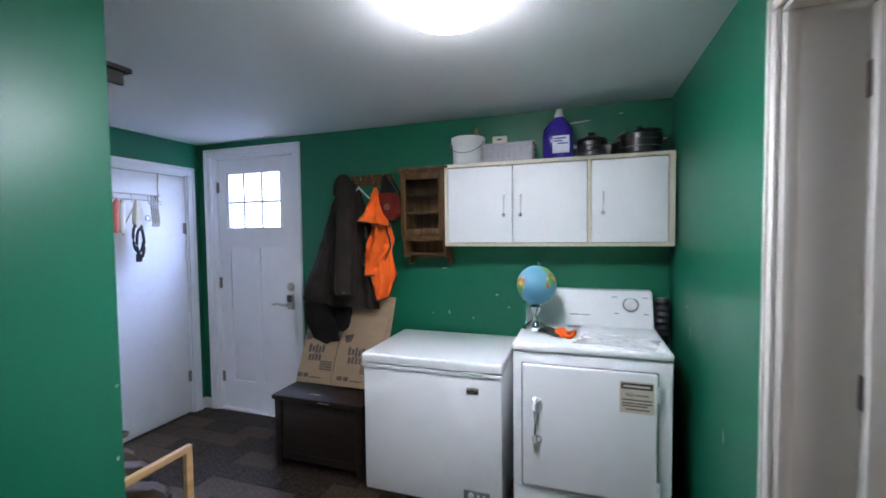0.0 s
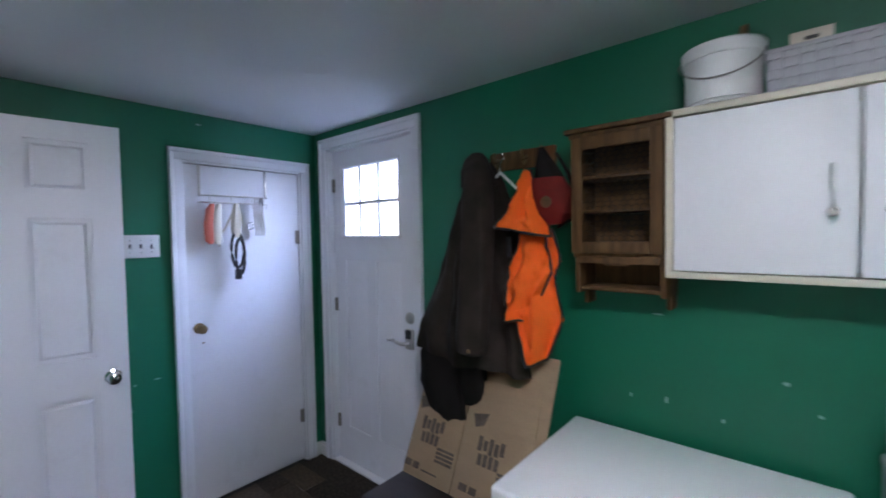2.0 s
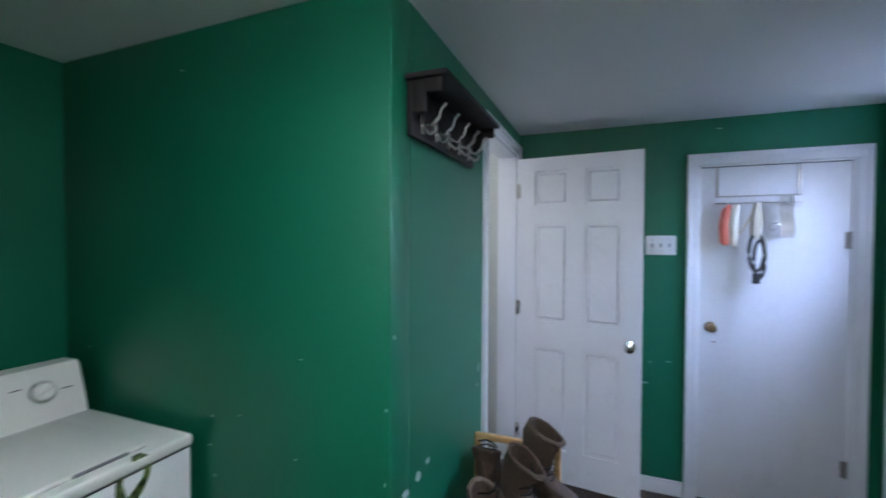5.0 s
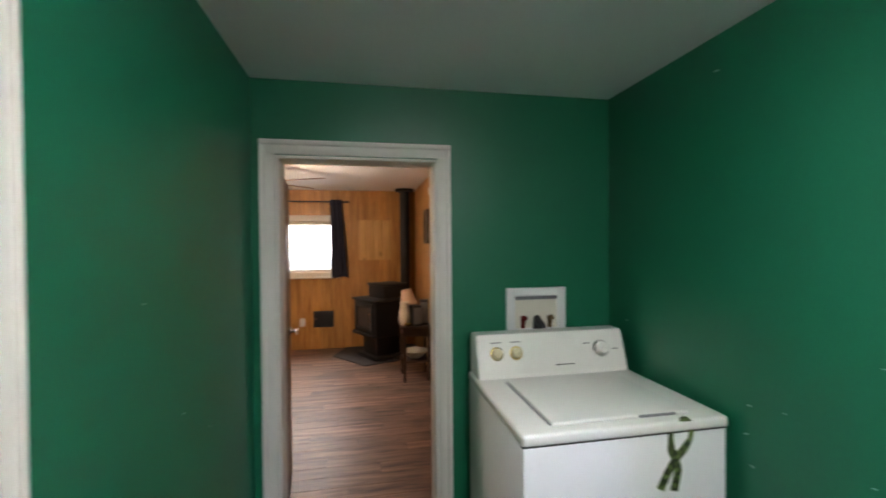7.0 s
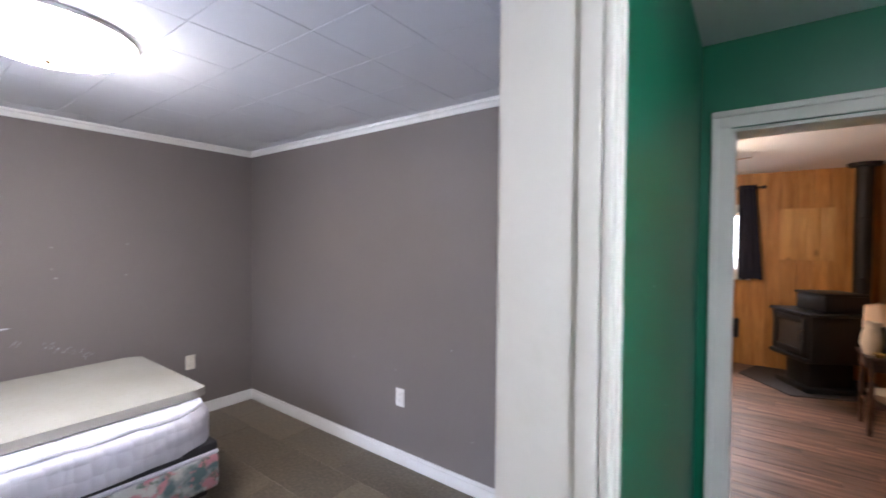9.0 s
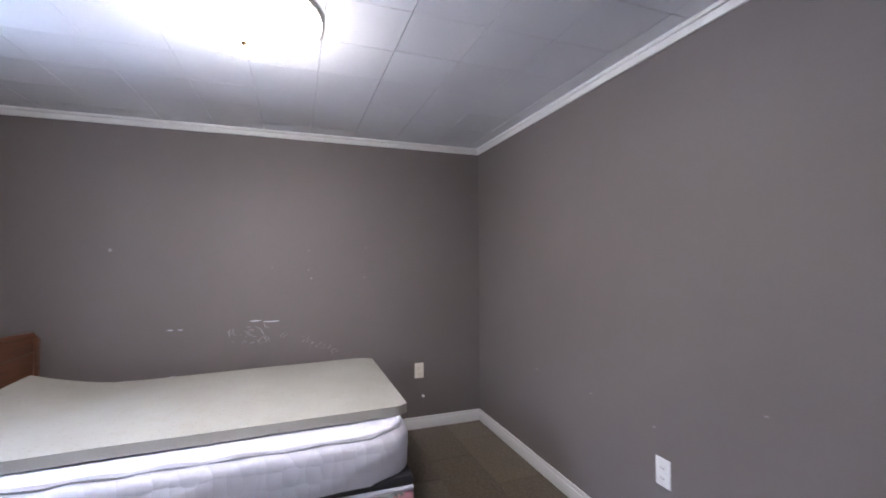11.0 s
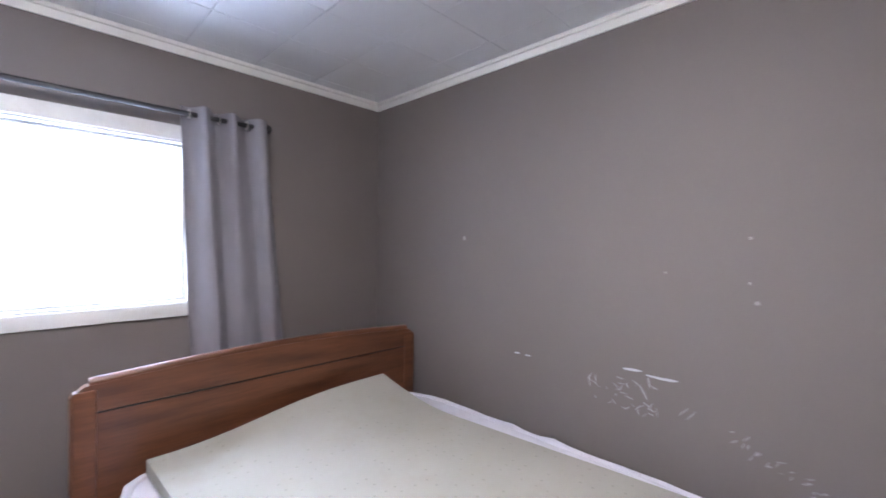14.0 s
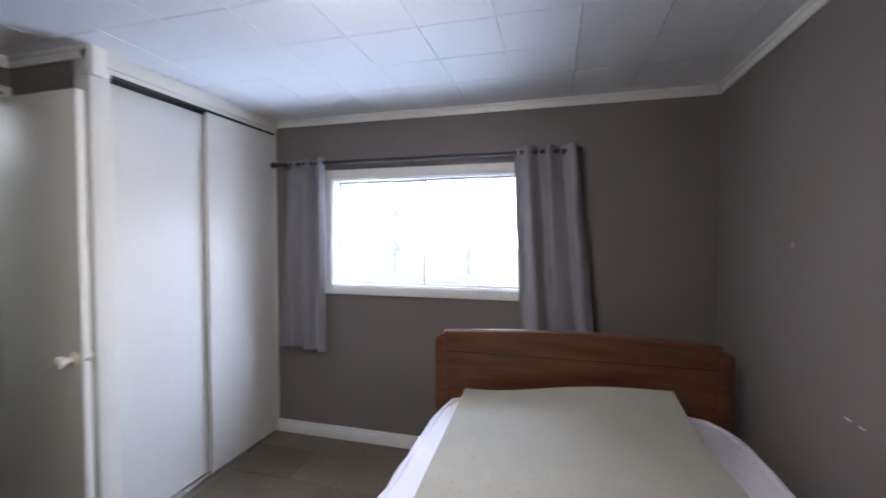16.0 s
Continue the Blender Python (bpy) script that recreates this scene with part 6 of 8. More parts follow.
def boot(name, m, label, tall=0.24, lean=0.0):
    b = thing(name, m, label, "boot", "boots on the rack")

    def slouch(bm):
        """The shaft's mouth sags to the front and its leather buckles."""
        for v in bm.verts:
            f = max(0.0, (v.co.z - 0.11) / max(0.05, tall - 0.11))
            p = Vector((v.co.x * 14, v.co.y * 14, v.co.z * 16))
            v.co.z -= 0.42 * f * (v.co.x + 0.014 - lean)
            v.co.x += 0.016 * f * noise.noise(p)
            v.co.y *= 1 - 0.22 * f * (0.5 + noise.noise((f * 3, tall * 9, 2.0)))
            v.co.y += 0.014 * f * noise.noise(p + Vector((5, 2, 9)))
    bm = bmesh.new()
    loft(bm, [(0.055, 0, 0.0, 0.145, 0.048), (0.055, 0, 0.018, 0.150, 0.052), (0.055, 0, 0.028, 0.146, 0.049)], 26, 0.02, 9, 0, 2.6)
    part("sole", bm, RUBBER, b)
    bm = bmesh.new()
    loft(bm, [(0.055, 0, 0.026, 0.140, 0.046), (0.052, 0, 0.050, 0.138, 0.048), (0.040, 0, 0.080, 0.118, 0.046), (0.008, 0, 0.105, 0.080, 0.045), (-0.012, 0, 0.130, 0.064, 0.046), (-0.018 + lean * 0.2, 0, 0.17, 0.064, 0.050), (-0.016 + lean * 0.6, 0, tall - 0.03, 0.070, 0.055), (-0.014 + lean, 0, tall, 0.076, 0.060), (-0.014 + lean, 0, tall + 0.006, 0.066, 0.050), (-0.014 + lean * 0.8, 0, tall - 0.06, 0.052, 0.040)], 26, 0.07, 6, 4)
    slouch(bm)
    part("upper", bm, BOOT, b)
    bm = bmesh.new()
    tube(bm, [(-0.014 + lean + 0.072 * math.cos(t), 0.056 * math.sin(t), tall + 0.004) for t in [2 * math.pi * k / 20 for k in range(20)]], 0.006, 8, True)
    slouch(bm)
    part("collar", bm, COLLAR, b, "scuffed pale brown collar")
    bm = bmesh.new()
    for k in range(5):
        z = 0.11 + 0.024 * k
        x = 0.052 - 0.012 * k + lean * k / 6
        tube(bm, [(x - 0.012, -0.040, z), (x + 0.016, -0.012, z + 0.006), (x + 0.016, 0.014, z + 0.012), (x - 0.012, 0.040, z + 0.016)], 0.0035, 6)
    part("laces", bm, COAT_DARK, b)


boot("work_boot", pose(-1.955, 0.955, 0.447, 0, 0, 70), "muddy brown leather work boot on the rack", 0.30, 0.05)
boot("work_boot", pose(-1.80, 0.905, 0.447, 0, 0, 62), "muddy brown leather work boot with loose collar", 0.25, 0.05)
boot("work_boot", pose(-1.62, 0.83, 0.447, 0, 0, 50), "low worn brown boot on the rack", 0.17, 0.01)
boot("work_boot", pose(-1.93, 0.75, 0.447, 0, 0, 180), "low worn brown boot beside the door", 0.19, 0.0)
boot("work_boot", pose(-1.66, 0.86, 0.147, 0, 0, 80), "dark muddy boot on the lower shelf", 0.20, 0.0)
boot("work_boot", pose(-1.83, 0.86, 0.147, 0, 0, 86), "dark muddy boot on the lower shelf", 0.20, 0.0)


# ---- ceiling lamps ----
def dome_lamp(name, x, y, z, r, drop, label, mat, finial):
    l = thing(name, pose(x, y, z), label, "ceiling light")
    part("pan", lathe(bmesh.new(), [(r * 1.02, 0), (r * 1.04, -0.006), (r * 1.02, -0.018), (0.001, -0.018)], (0, 0, 0), 40), TRIM, l)
    prof = [(r * math.cos(t), -0.016 - (drop - 0.016) * math.sin(t)) for t in [math.pi / 2 * k / 12 for k in range(13)]]
    g = part("dome", lathe(bmesh.new(), prof, (0, 0, 0), 40), mat, l)
    g.visible_shadow = False
    if finial:
        part("finial", lathe(bmesh.new(), [(0.010, -drop + 0.004), (0.012, -drop - 0.004), (0.005, -drop - 0.012), (0.008, -drop - 0.018), (0.001, -drop - 0.024)], (0, 0, 0), 16), BRONZE, l)


dome_lamp("flush_ceiling_light", -0.38, 1.12, H, 0.165, 0.085, "round white glass ceiling light, switched on", DOME, False)
dome_lamp("flush_ceiling_light", 2.48, 0.75, HB, 0.27, 0.115, "round frosted glass ceiling light with finial, switched on", DOME_WARM, True)


# ---- living room, seen through the doorway ----
def living_window():
    w = thing("window_2", pose(1.075, LS - 0.02, 1.46), "living room window with a raised shade", "window", kind="structure")
    a, h = 0.615, 0.36
    fr = bmesh.new()
    for p, q in (((-a - 0.06, 0.0, -h - 0.07), (-a, 0.03, h + 0.085)), ((a, 0.0, -h - 0.07), (a + 0.06, 0.03, h + 0.085)), ((-a, 0.0, h), (a, 0.03, h + 0.085)), ((-a, 0.0, -h - 0.07), (a, 0.03, -h))):
        box(fr, p, q, 0.004)
    part("window_frame", fr, IVORY, w)
    sash = bmesh.new()
    for p, q in (((-a, -0.10, -h), (-a + 0.035, -0.06, h)), ((a - 0.035, -0.10, -h), (a, -0.06, h)), ((-a + 0.035, -0.10, h - 0.035), (a - 0.035, -0.06, h)), ((-a + 0.035, -0.10, -h), (a - 0.035, -0.06, -h + 0.035)), ((-0.02, -0.10, -h + 0.035), (0.02, -0.06, h - 0.035))):
        box(sash, p, q, 0.003)
    s = part("sash", sash, TRIM, w)
    for x0, x1 in ((-a + 0.03, -0.015), (0.015, a - 0.03)):
        p = part("pane", B((x0, -0.082, -h + 0.03), (x1, -0.078, h - 0.03)), PANE, s)
        p.visible_shadow = False
    part("window_sill", B((-a - 0.09, -0.05, -h - 0.088), (a + 0.09, 0.07, -h - 0.068), bevel=0.004), IVORY, w)
    part("shade_roll", B((-a + 0.005, -0.05, h - 0.055), (a - 0.005, -0.01, h - 0.005), bevel=0.012), IVORY, w)


living_window()


def curtain_rod(name, x0, x1, y, z, r, label, wall_out):
    c = thing(name, pose(x0, y, z), label, "curtain rod")
    bm = bmesh.new()
    rod_between(bm, (0, 0, 0), (x1 - x0, 0, 0), r, seg=12)
    part("rod", bm, BLACK, c)
    for x in (0, x1 - x0):
        bm = bmesh.new()
        bmesh.ops.create_uvsphere(bm, u_segments=14, v_segments=10, radius=r * 2.0, matrix=Matrix.Translation((x, 0, 0)))
        part("finial", bm, BLACK, c)
    for f in (0.04, 0.5, 0.96):
        x = (x1 - x0) * f
        bm = bmesh.new()
        tube(bm, [(x, 0, -r), (x, wall_out * 0.03, -r - 0.012), (x, wall_out * 0.072, -r - 0.012)], 0.005, 8)
        part("bracket", bm, BLACK, c)


curtain_rod("curtain_rod", 0.25, 1.99, LS + 0.055, 2.095, 0.011, "thin black curtain rod above the living room window", -1)


def hanging_curtain(name, x0, x1, y, z0, z1, mat, label, waves, amp, flare=0.0, rod_r=0.0, slant=0.0):
    """A pleated curtain on grommets; its pleats deepen downwards."""
    c = thing(name, pose((x0 + x1) / 2, y, z0), label, "curtain")
    w, h = (x1 - x0) / 2, z1 - z0
    bm = bmesh.new()
    nx, nz, t = waves * 12, 26, 0.004
    f, b = [], []
    for j in range(nz + 1):
        v = j / nz
        rf, rb = [], []
        for i in range(nx + 1):
            u = i / nx
            g = u + 0.055 * noise.noise((u * 5 + x0, v * 1.3, 8.0))
            half = w * (1 + flare * (1 - v))
            x = -half + 2 * half * u + slant * (1 - v) + 0.010 * noise.noise((u * 6, v * 3, 5.0))
            yy = amp * (0.75 + 0.6 * noise.noise((u * 4 + x1, v * 1.1, 4.0))) * math.sin(2 * math.pi * waves * g + 0.5 * math.sin(3 * v)) * (0.75 + 0.25 * v) + 0.012 * noise.noise((u * 5, v * 4, 2.0)) * (1 - v)
            zz = v * h + (0.012 * math.sin(5 * u) * (1 - v))
            rf.append(bm.verts.new((x, yy, zz)))
            rb.append(bm.verts.new((x, yy + t, zz)))
        f.append(rf)
        b.append(rb)
    for j in range(nz):
        for i in range(nx):
            bm.faces.new((f[j][i], f[j][i + 1], f[j + 1][i + 1], f[j + 1][i]))
            bm.faces.new((b[j][i], b[j + 1][i], b[j + 1][i + 1], b[j][i + 1]))
        bm.faces.new((f[j][0], f[j + 1][0], b[j + 1][0], b[j][0]))
        bm.faces.new((f[j][nx], b[j][nx], b[j + 1][nx], f[j + 1][nx]))
    for i in range(nx):
        bm.faces.new((f[0][i], b[0][i], b[0][i + 1], f[0][i + 1]))
        bm.faces.new((f[nz][i], f[nz][i + 1], b[nz][i + 1], b[nz][i]))
    cl = part("cloth", bm, mat, c)
    if rod_r:
        for k in range(waves * 2):
            u = (k + 0.5) / (waves * 2)
            x = -w + 2 * w * u
            bm = bmesh.new()
            tube(bm, [(x, (rod_r + 0.007) * math.cos(a), h - 0.035 + (rod_r + 0.007) * math.sin(a)) for a in [2 * math.pi * q / 16 for q in range(16)]], 0.003, 6, True)
            part("grommet", bm, NICKEL, cl)


hanging_curtain("dark_curtain", 0.325, 0.49, LS + 0.06, 1.02, 2.125, NAVY, "navy blue curtain gathered beside the window", 3, 0.024, 0.40, 0.0, -0.045)


def stove():
    s = thing("pellet_stove", pose(-0.21, -4.445, 0.012, 0, 0, 119.5), "black iron stove with a glass door", "stove")
    part("pedestal", B((-0.17, -0.20, 0), (0.17, 0.20, 0.30), bevel=0.02), IRON, s)
    part("base", B((-0.24, -0.26, 0.0), (0.24, 0.24, 0.05), bevel=0.012), IRON, s)
    part("firebox", B((-0.275, -0.27, 0.30), (0.275, 0.27, 0.745), bevel=0.012), IRON, s)
    part("ash_lip", B((-0.26, -0.31, 0.30), (0.26, -0.25, 0.34), bevel=0.01), IRON, s)
    dr = bmesh.new()
    for a, b in (((-0.22, -0.290, 0.36), (-0.17, -0.268, 0.72)), ((0.17, -0.290, 0.36), (0.22, -0.268, 0.72)), ((-0.17, -0.290, 0.67), (0.17, -0.268, 0.72)), ((-0.17, -0.290, 0.36), (0.17, -0.268, 0.41))):
        box(dr, a, b, 0.005)
    d = part("door", dr, IRON, s)
    part("glass", B((-0.172, -0.280, 0.408), (0.172, -0.274, 0.672)), STOVE_GLASS, d)
    bm = bmesh.new()
    tube(bm, [(0.20, -0.288, 0.60), (0.20, -0.325, 0.59), (0.20, -0.325, 0.51), (0.20, -0.288, 0.50)], 0.008, 8)
    part("handle", bm, NICKEL, d)
    part("top_plate", B((-0.295, -0.295, 0.744), (0.295, 0.29, 0.772), bevel=0.008), IRON, s)
    part("hopper", B((-0.165, -0.115, 0.772), (0.22, 0.25, 0.935), bevel=0.012), IRON, s)
    part("hopper_lid", B((-0.178, -0.128, 0.934), (0.235, 0.262, 0.958), bevel=0.008), IRON, s)


stove()


def stove_pipe():
    p = thing("stove_pipe", pose(-0.55, -4.79, 0.60), "black stove pipe rising to the ceiling", "stove pipe")
    bm = bmesh.new()
    rod_between(bm, (0, 0, 0.0), (0, 0, HL - 0.60), 0.070, seg=28)
    part("pipe", bm, IRON, p)
    bm = bmesh.new()
    tube(bm, [(0, 0, 0.05), (0.08, 0.08, 0.0), (0.20, 0.18, 0.0)], 0.062, 20)
    part("elbow", bm, IRON, p)
    part("collar", lathe(bmesh.new(), [(0.070, HL - 0.64), (0.13, HL - 0.632), (0.135, HL - 0.61), (0.135, HL - 0.60), (0.001, HL - 0.60)], (0, 0, 0), 28), IRON, p)
    for z in (0.5, 1.1):
        part("seam_ring", lathe(bmesh.new(), [(0.070, z), (0.075, z + 0.006), (0.070, z + 0.012)], (0, 0, 0), 28), IRON, p)


stove_pipe()


def hearth_pad():
    bm = bmesh.new()
    pts = [(0.44, -4.54), (0.03, -3.99), (-0.36, -4.13), (-0.67, -4.35), (-0.67, -4.98), (0.29, -4.98)]
    lo = [bm.verts.new((x, y, 0.0)) for x, y in pts]
    hi = [bm.verts.new((x, y, 0.012)) for x, y in pts]
    bm.faces.new(lo)
    bm.faces.new(hi[::-1])
    for k in range(len(pts)):
        bm.faces.new((lo[k], lo[(k + 1) % len(pts)], hi[(k + 1) % len(pts)], hi[k]))
    p = thing("hearth_pad", Matrix(), "dark grey stove board under the stove", "hearth pad")
    part("board", bm, surface("stove_board", (0.035, 0.035, 0.037), 0.6, var=0.3, scale=8, bump=0.3), p)


hearth_pad()


def side_table():
    t = thing("side_table", pose(-0.525, -3.46, 0), "dark wooden side table with a lower shelf", "table")
    w, d, h = 0.155, 0.185, 0.60
    part("tabletop", B((-w - 0.015, -d - 0.015, h - 0.022), (w + 0.015, d + 0.015, h), bevel=0.006), TABLE_WOOD, t)
    part("apron", boxes(((-w, d - 0.03, h - 0.11), (w, d - 0.012, h - 0.022)), ((-w, -d + 0.012, h - 0.11), (w, -d + 0.03, h - 0.022)), ((w - 0.03, -d + 0.03, h - 0.11), (w - 0.012, d - 0.03, h - 0.022)), ((-w + 0.012, -d + 0.03, h - 0.11), (-w + 0.03, d - 0.03, h - 0.022))), TABLE_WOOD, t)
    for sx in (-1, 1):
        for sy in (-1, 1):
            bm = bmesh.new()
            lathe(bm, [(0.014, 0), (0.018, 0.03), (0.014, 0.10), (0.022, 0.16), (0.016, 0.22), (0.021, 0.34), (0.015, 0.44), (0.022, 0.48), (0.022, h - 0.022)], (sx * (w - 0.022), sy * (d - 0.022), 0), 14)
            part("leg", bm, TABLE_WOOD, t)
    part("shelf", B((-w + 0.02, -d + 0.02, 0.205), (w - 0.02, d - 0.02, 0.222), bevel=0.003), TABLE_WOOD, t)


side_table()


def on_side_table():
    l = thing("table_lamp", pose(-0.475, -3.58, 0.60), "small table lamp with a tilted peach shade", "lamp")
    part("base", lathe(bmesh.new(), [(0.055, 0), (0.058, 0.01), (0.03, 0.03), (0.05, 0.09), (0.028, 0.16), (0.010, 0.19), (0.010, 0.24)], (0, 0, 0), 24), TABLE_WOOD, l)
    bm = bmesh.new()
    lathe(bm, [(0.10, 0.0), (0.055, 0.17), (0.052, 0.17), (0.096, 0.002)], (0, 0, 0), 28)
    bmesh.ops.transform(bm, matrix=Matrix.Translation((0, 0, 0.20)) @ Euler((0, radians(12), 0)).to_matrix().to_4x4(), verts=bm.verts)
    part("shade", bm, SHADE, l)
    v = thing("ceramic_vase", pose(-0.405, -3.40, 0.60), "cream ceramic vase on the side table", "vase")
    part("body", lathe(bmesh.new(), [(0.045, 0), (0.05, 0.01), (0.068, 0.08), (0.06, 0.16), (0.045, 0.21), (0.055, 0.25), (0.05, 0.25), (0.04, 0.21), (0.001, 0.2)], (0, 0, 0), 24), PORCELAIN, v)
    for k, (x, y, h2) in enumerate(((-0.52, -3.36, 0.22), (-0.62, -3.42, 0.27))):
        s = thing("speaker_box", pose(x, y, 0.60, 0, 0, 12 - 20 * k), "black desktop loudspeaker on the side table", "loudspeaker", "loudspeakers")
        part("cabinet", B((-0.05, -0.07, 0), (0.05, 0.07, h2), bevel=0.008), BLACK, s)
        part("grille", B((-0.043, 0.068, 0.02), (0.043, 0.073, h2 - 0.02), bevel=0.003), GREY_PLASTIC, s)
    b = thing("ceramic_bowl", pose(-0.525, -3.45, 0.2225), "wide cream bowl on the table's lower shelf", "bowl")
    part("bowl", lathe(bmesh.new(), [(0.05, 0), (0.06, 0.006), (0.125, 0.06), (0.14, 0.085), (0.134, 0.086), (0.11, 0.055), (0.05, 0.016), (0.001, 0.014)], (0, 0, 0), 32), PORCELAIN, b)
    d = thing("gold_trinket", pose(-0.435, -3.305, 0.60), "small gilded dish on the side table", "dish")
    part("dish", lathe(bmesh.new(), [(0.02, 0), (0.04, 0.02), (0.042, 0.03), (0.03, 0.028), (0.001, 0.012)], (0, 0, 0), 20), GOLD, d)


on_side_table()


def picture():
    p = thing("framed_picture", pose(LW - 0.004, -3.74, 1.69), "small dark framed picture on the panelling", "picture")
    fr = bmesh.new()
    for a, b in (((0, -0.17, -0.20), (0.022, -0.135, 0.20)), ((0, 0.135, -0.20), (0.022, 0.17, 0.20)), ((0, -0.135, 0.165), (0.022, 0.135, 0.20)), ((0, -0.135, -0.20), (0.022, 0.135, -0.165))):
        box(fr, a, b, 0.004)
    part("frame", fr, TABLE_WOOD, p)
    part("print", B((0.002, -0.136, -0.166), (0.010, 0.136, 0.166)), PICTURE_ART, p)


picture()


def hall_door():
    casing_x("trim_hall_door", LW, -3.27, -2.34, 2.09, 0.075, 1, CREAM_TRIM, "cream white casing of the passage doorway")
    solid("trim_hall_jamb", boxes(((LW - 0.15, -3.19, 0), (LW - 0.001, -3.178, 2.02)), ((LW - 0.15, -2.422, 0), (LW - 0.001, -2.41, 2.02)), ((LW - 0.15, -3.19, 2.018), (LW - 0.001, -2.41, 2.03))), CREAM_TRIM, "cream white jamb of the passage doorway", "door trim")
    d = thing("door_4", pose(LW - 0.10, -3.176, 0.01, 0, 0, 172), "cream door standing open into the passage", "door", kind="structure")
    part("leaf", B((0, 0, 0), (0.74, 0.035, 2.0), bevel=0.003), CREAM_TRIM, d)
    knob(d, 0.68, 0.035, 0.92, 1, BRONZE)
    knob(d, 0.68, 0.0, 0.92, -1, BRONZE)


hall_door()


def living_door():
    """Brown slab door of the living room doorway, hinged on the east jamb and swung into the living room."""
    d = thing("door_6", pose(0.430, LN - 0.012, 0.012, 0, 0, -84), "brown wooden door swung open into the living room", "door", kind="structure")
    part("leaf", B((0, 0, 0), (0.715, 0.035, 1.855), bevel=0.003), DOOR_BROWN, d)
    for y, sgn in ((0.0, -1), (0.035, 1)):
        bm = bmesh.new()
        lathe(bm, [(0.026, 0), (0.026, 0.006), (0.012, 0.012), (0.010, 0.045), (0.001, 0.046)], (0, 0, 0), 20)
        bmesh.ops.transform(bm, matrix=Matrix.Translation((0.655, y, 0.92)) @ Euler((radians(90 * -sgn), 0, 0)).to_matrix().to_4x4(), verts=bm.verts)
        tube(bm, [(0.655, y + sgn * 0.042, 0.92), (0.62, y + sgn * 0.046, 0.922), (0.55, y + sgn * 0.046, 0.918)], [0.010, 0.009, 0.007], 10)
        part("door_handle", bm, NICKEL, d)
    hinges(d, 0.0, 0.004, (0.25, 0.95, 1.65), "x")


living_door()


def thermostat():
    t = thing("thermostat", pose(LW - 0.004, -3.41, 2.07), "small cream door chime box", "chime")
    part("cover", B((0, -0.05, -0.04), (0.03, 0.05, 0.04), bevel=0.006), IVORY, t)
    v = thing("wall_heater_vent", pose(0.60, LS - 0.004, 0.427), "small black metal wall heater grille", "vent")
    part("frame", B((-0.14, 0, -0.115), (0.14, 0.02, 0.115), bevel=0.004), BLACK, v)
    for k in range(6):
        part("slat", B((-0.12, 0.018, -0.09 + 0.032 * k), (0.12, 0.026, -0.078 + 0.032 * k), bevel=0.002), IRON, v)
    part("indicator", B((0.09, 0.02, 0.0), (0.115, 0.028, 0.02)), NICKEL, v)
    o = thing("wall_outlet", pose(0.89, LS - 0.004, 0.39), "white wall outlet with a plug-in adapter", "outlet")
    part("plate", B((-0.036, 0, -0.058), (0.036, 0.006, 0.058), bevel=0.003), WHITE_PLASTIC, o)
    part("adapter", B((-0.03, 0.006, -0.05), (0.03, 0.04, 0.03), bevel=0.006), WHITE_PLASTIC, o)
    n = thing("pine_board", pose(-0.132, LS - 0.004, 1.55), "pale unvarnished pine boards where a picture hung", "wood panel")
    for k in range(4):
        part("board", B((-0.234 + 0.117 * k, 0, -0.29), (-0.119 + 0.117 * k, 0.006, 0.29), bevel=0.002), wood("pale_pine_%s" % "abcde"[k], (0.50, 0.26, 0.075), (0.68, 0.40, 0.14), 0.5, (10, 10, 1), 2.0, 0.1, True), n)


thermostat()


def ceiling_fan():
    f = thing("ceiling_fan", pose(0.95, -2.95, HL), "brown ceiling fan with a glowing light kit", "ceiling fan")
    part("canopy", lathe(bmesh.new(), [(0.07, 0), (0.06, -0.04), (0.015, -0.05), (0.015, -0.14), (0.10, -0.15), (0.11, -0.20), (0.08, -0.24), (0.001, -0.24)], (0, 0, 0), 28), BRONZE, f)
    for k in range(5):
        a = radians(72 * k + 8)
        bm = bmesh.new()
        box(bm, (0.15, -0.06, -0.196), (0.60, 0.06, -0.188), 0.003)
        bmesh.ops.transform(bm, matrix=Matrix.Rotation(a, 4, "Z") @ Matrix.Rotation(radians(10), 4, "X") @ Matrix.Translation((0, 0.034, 0)), verts=bm.verts)
        bl = part("blade", bm, wood("fan_blade_%s" % "abcde"[k], (0.16, 0.07, 0.03), (0.30, 0.15, 0.07), 0.4), f)
        bm = bmesh.new()
        box(bm, (0.08, -0.02, -0.196), (0.20, 0.02, -0.186), 0.002)
        bmesh.ops.transform(bm, matrix=Matrix.Rotation(a, 4, "Z"), verts=bm.verts)
        part("blade_arm", bm, BRONZE, bl)
    g = part("light_globe", lathe(bmesh.new(), [(0.06, -0.24), (0.10, -0.28), (0.11, -0.33), (0.08, -0.38), (0.001, -0.39)], (0, 0, 0), 28), DOME_WARM, f)
    g.visible_shadow = False


ceiling_fan()


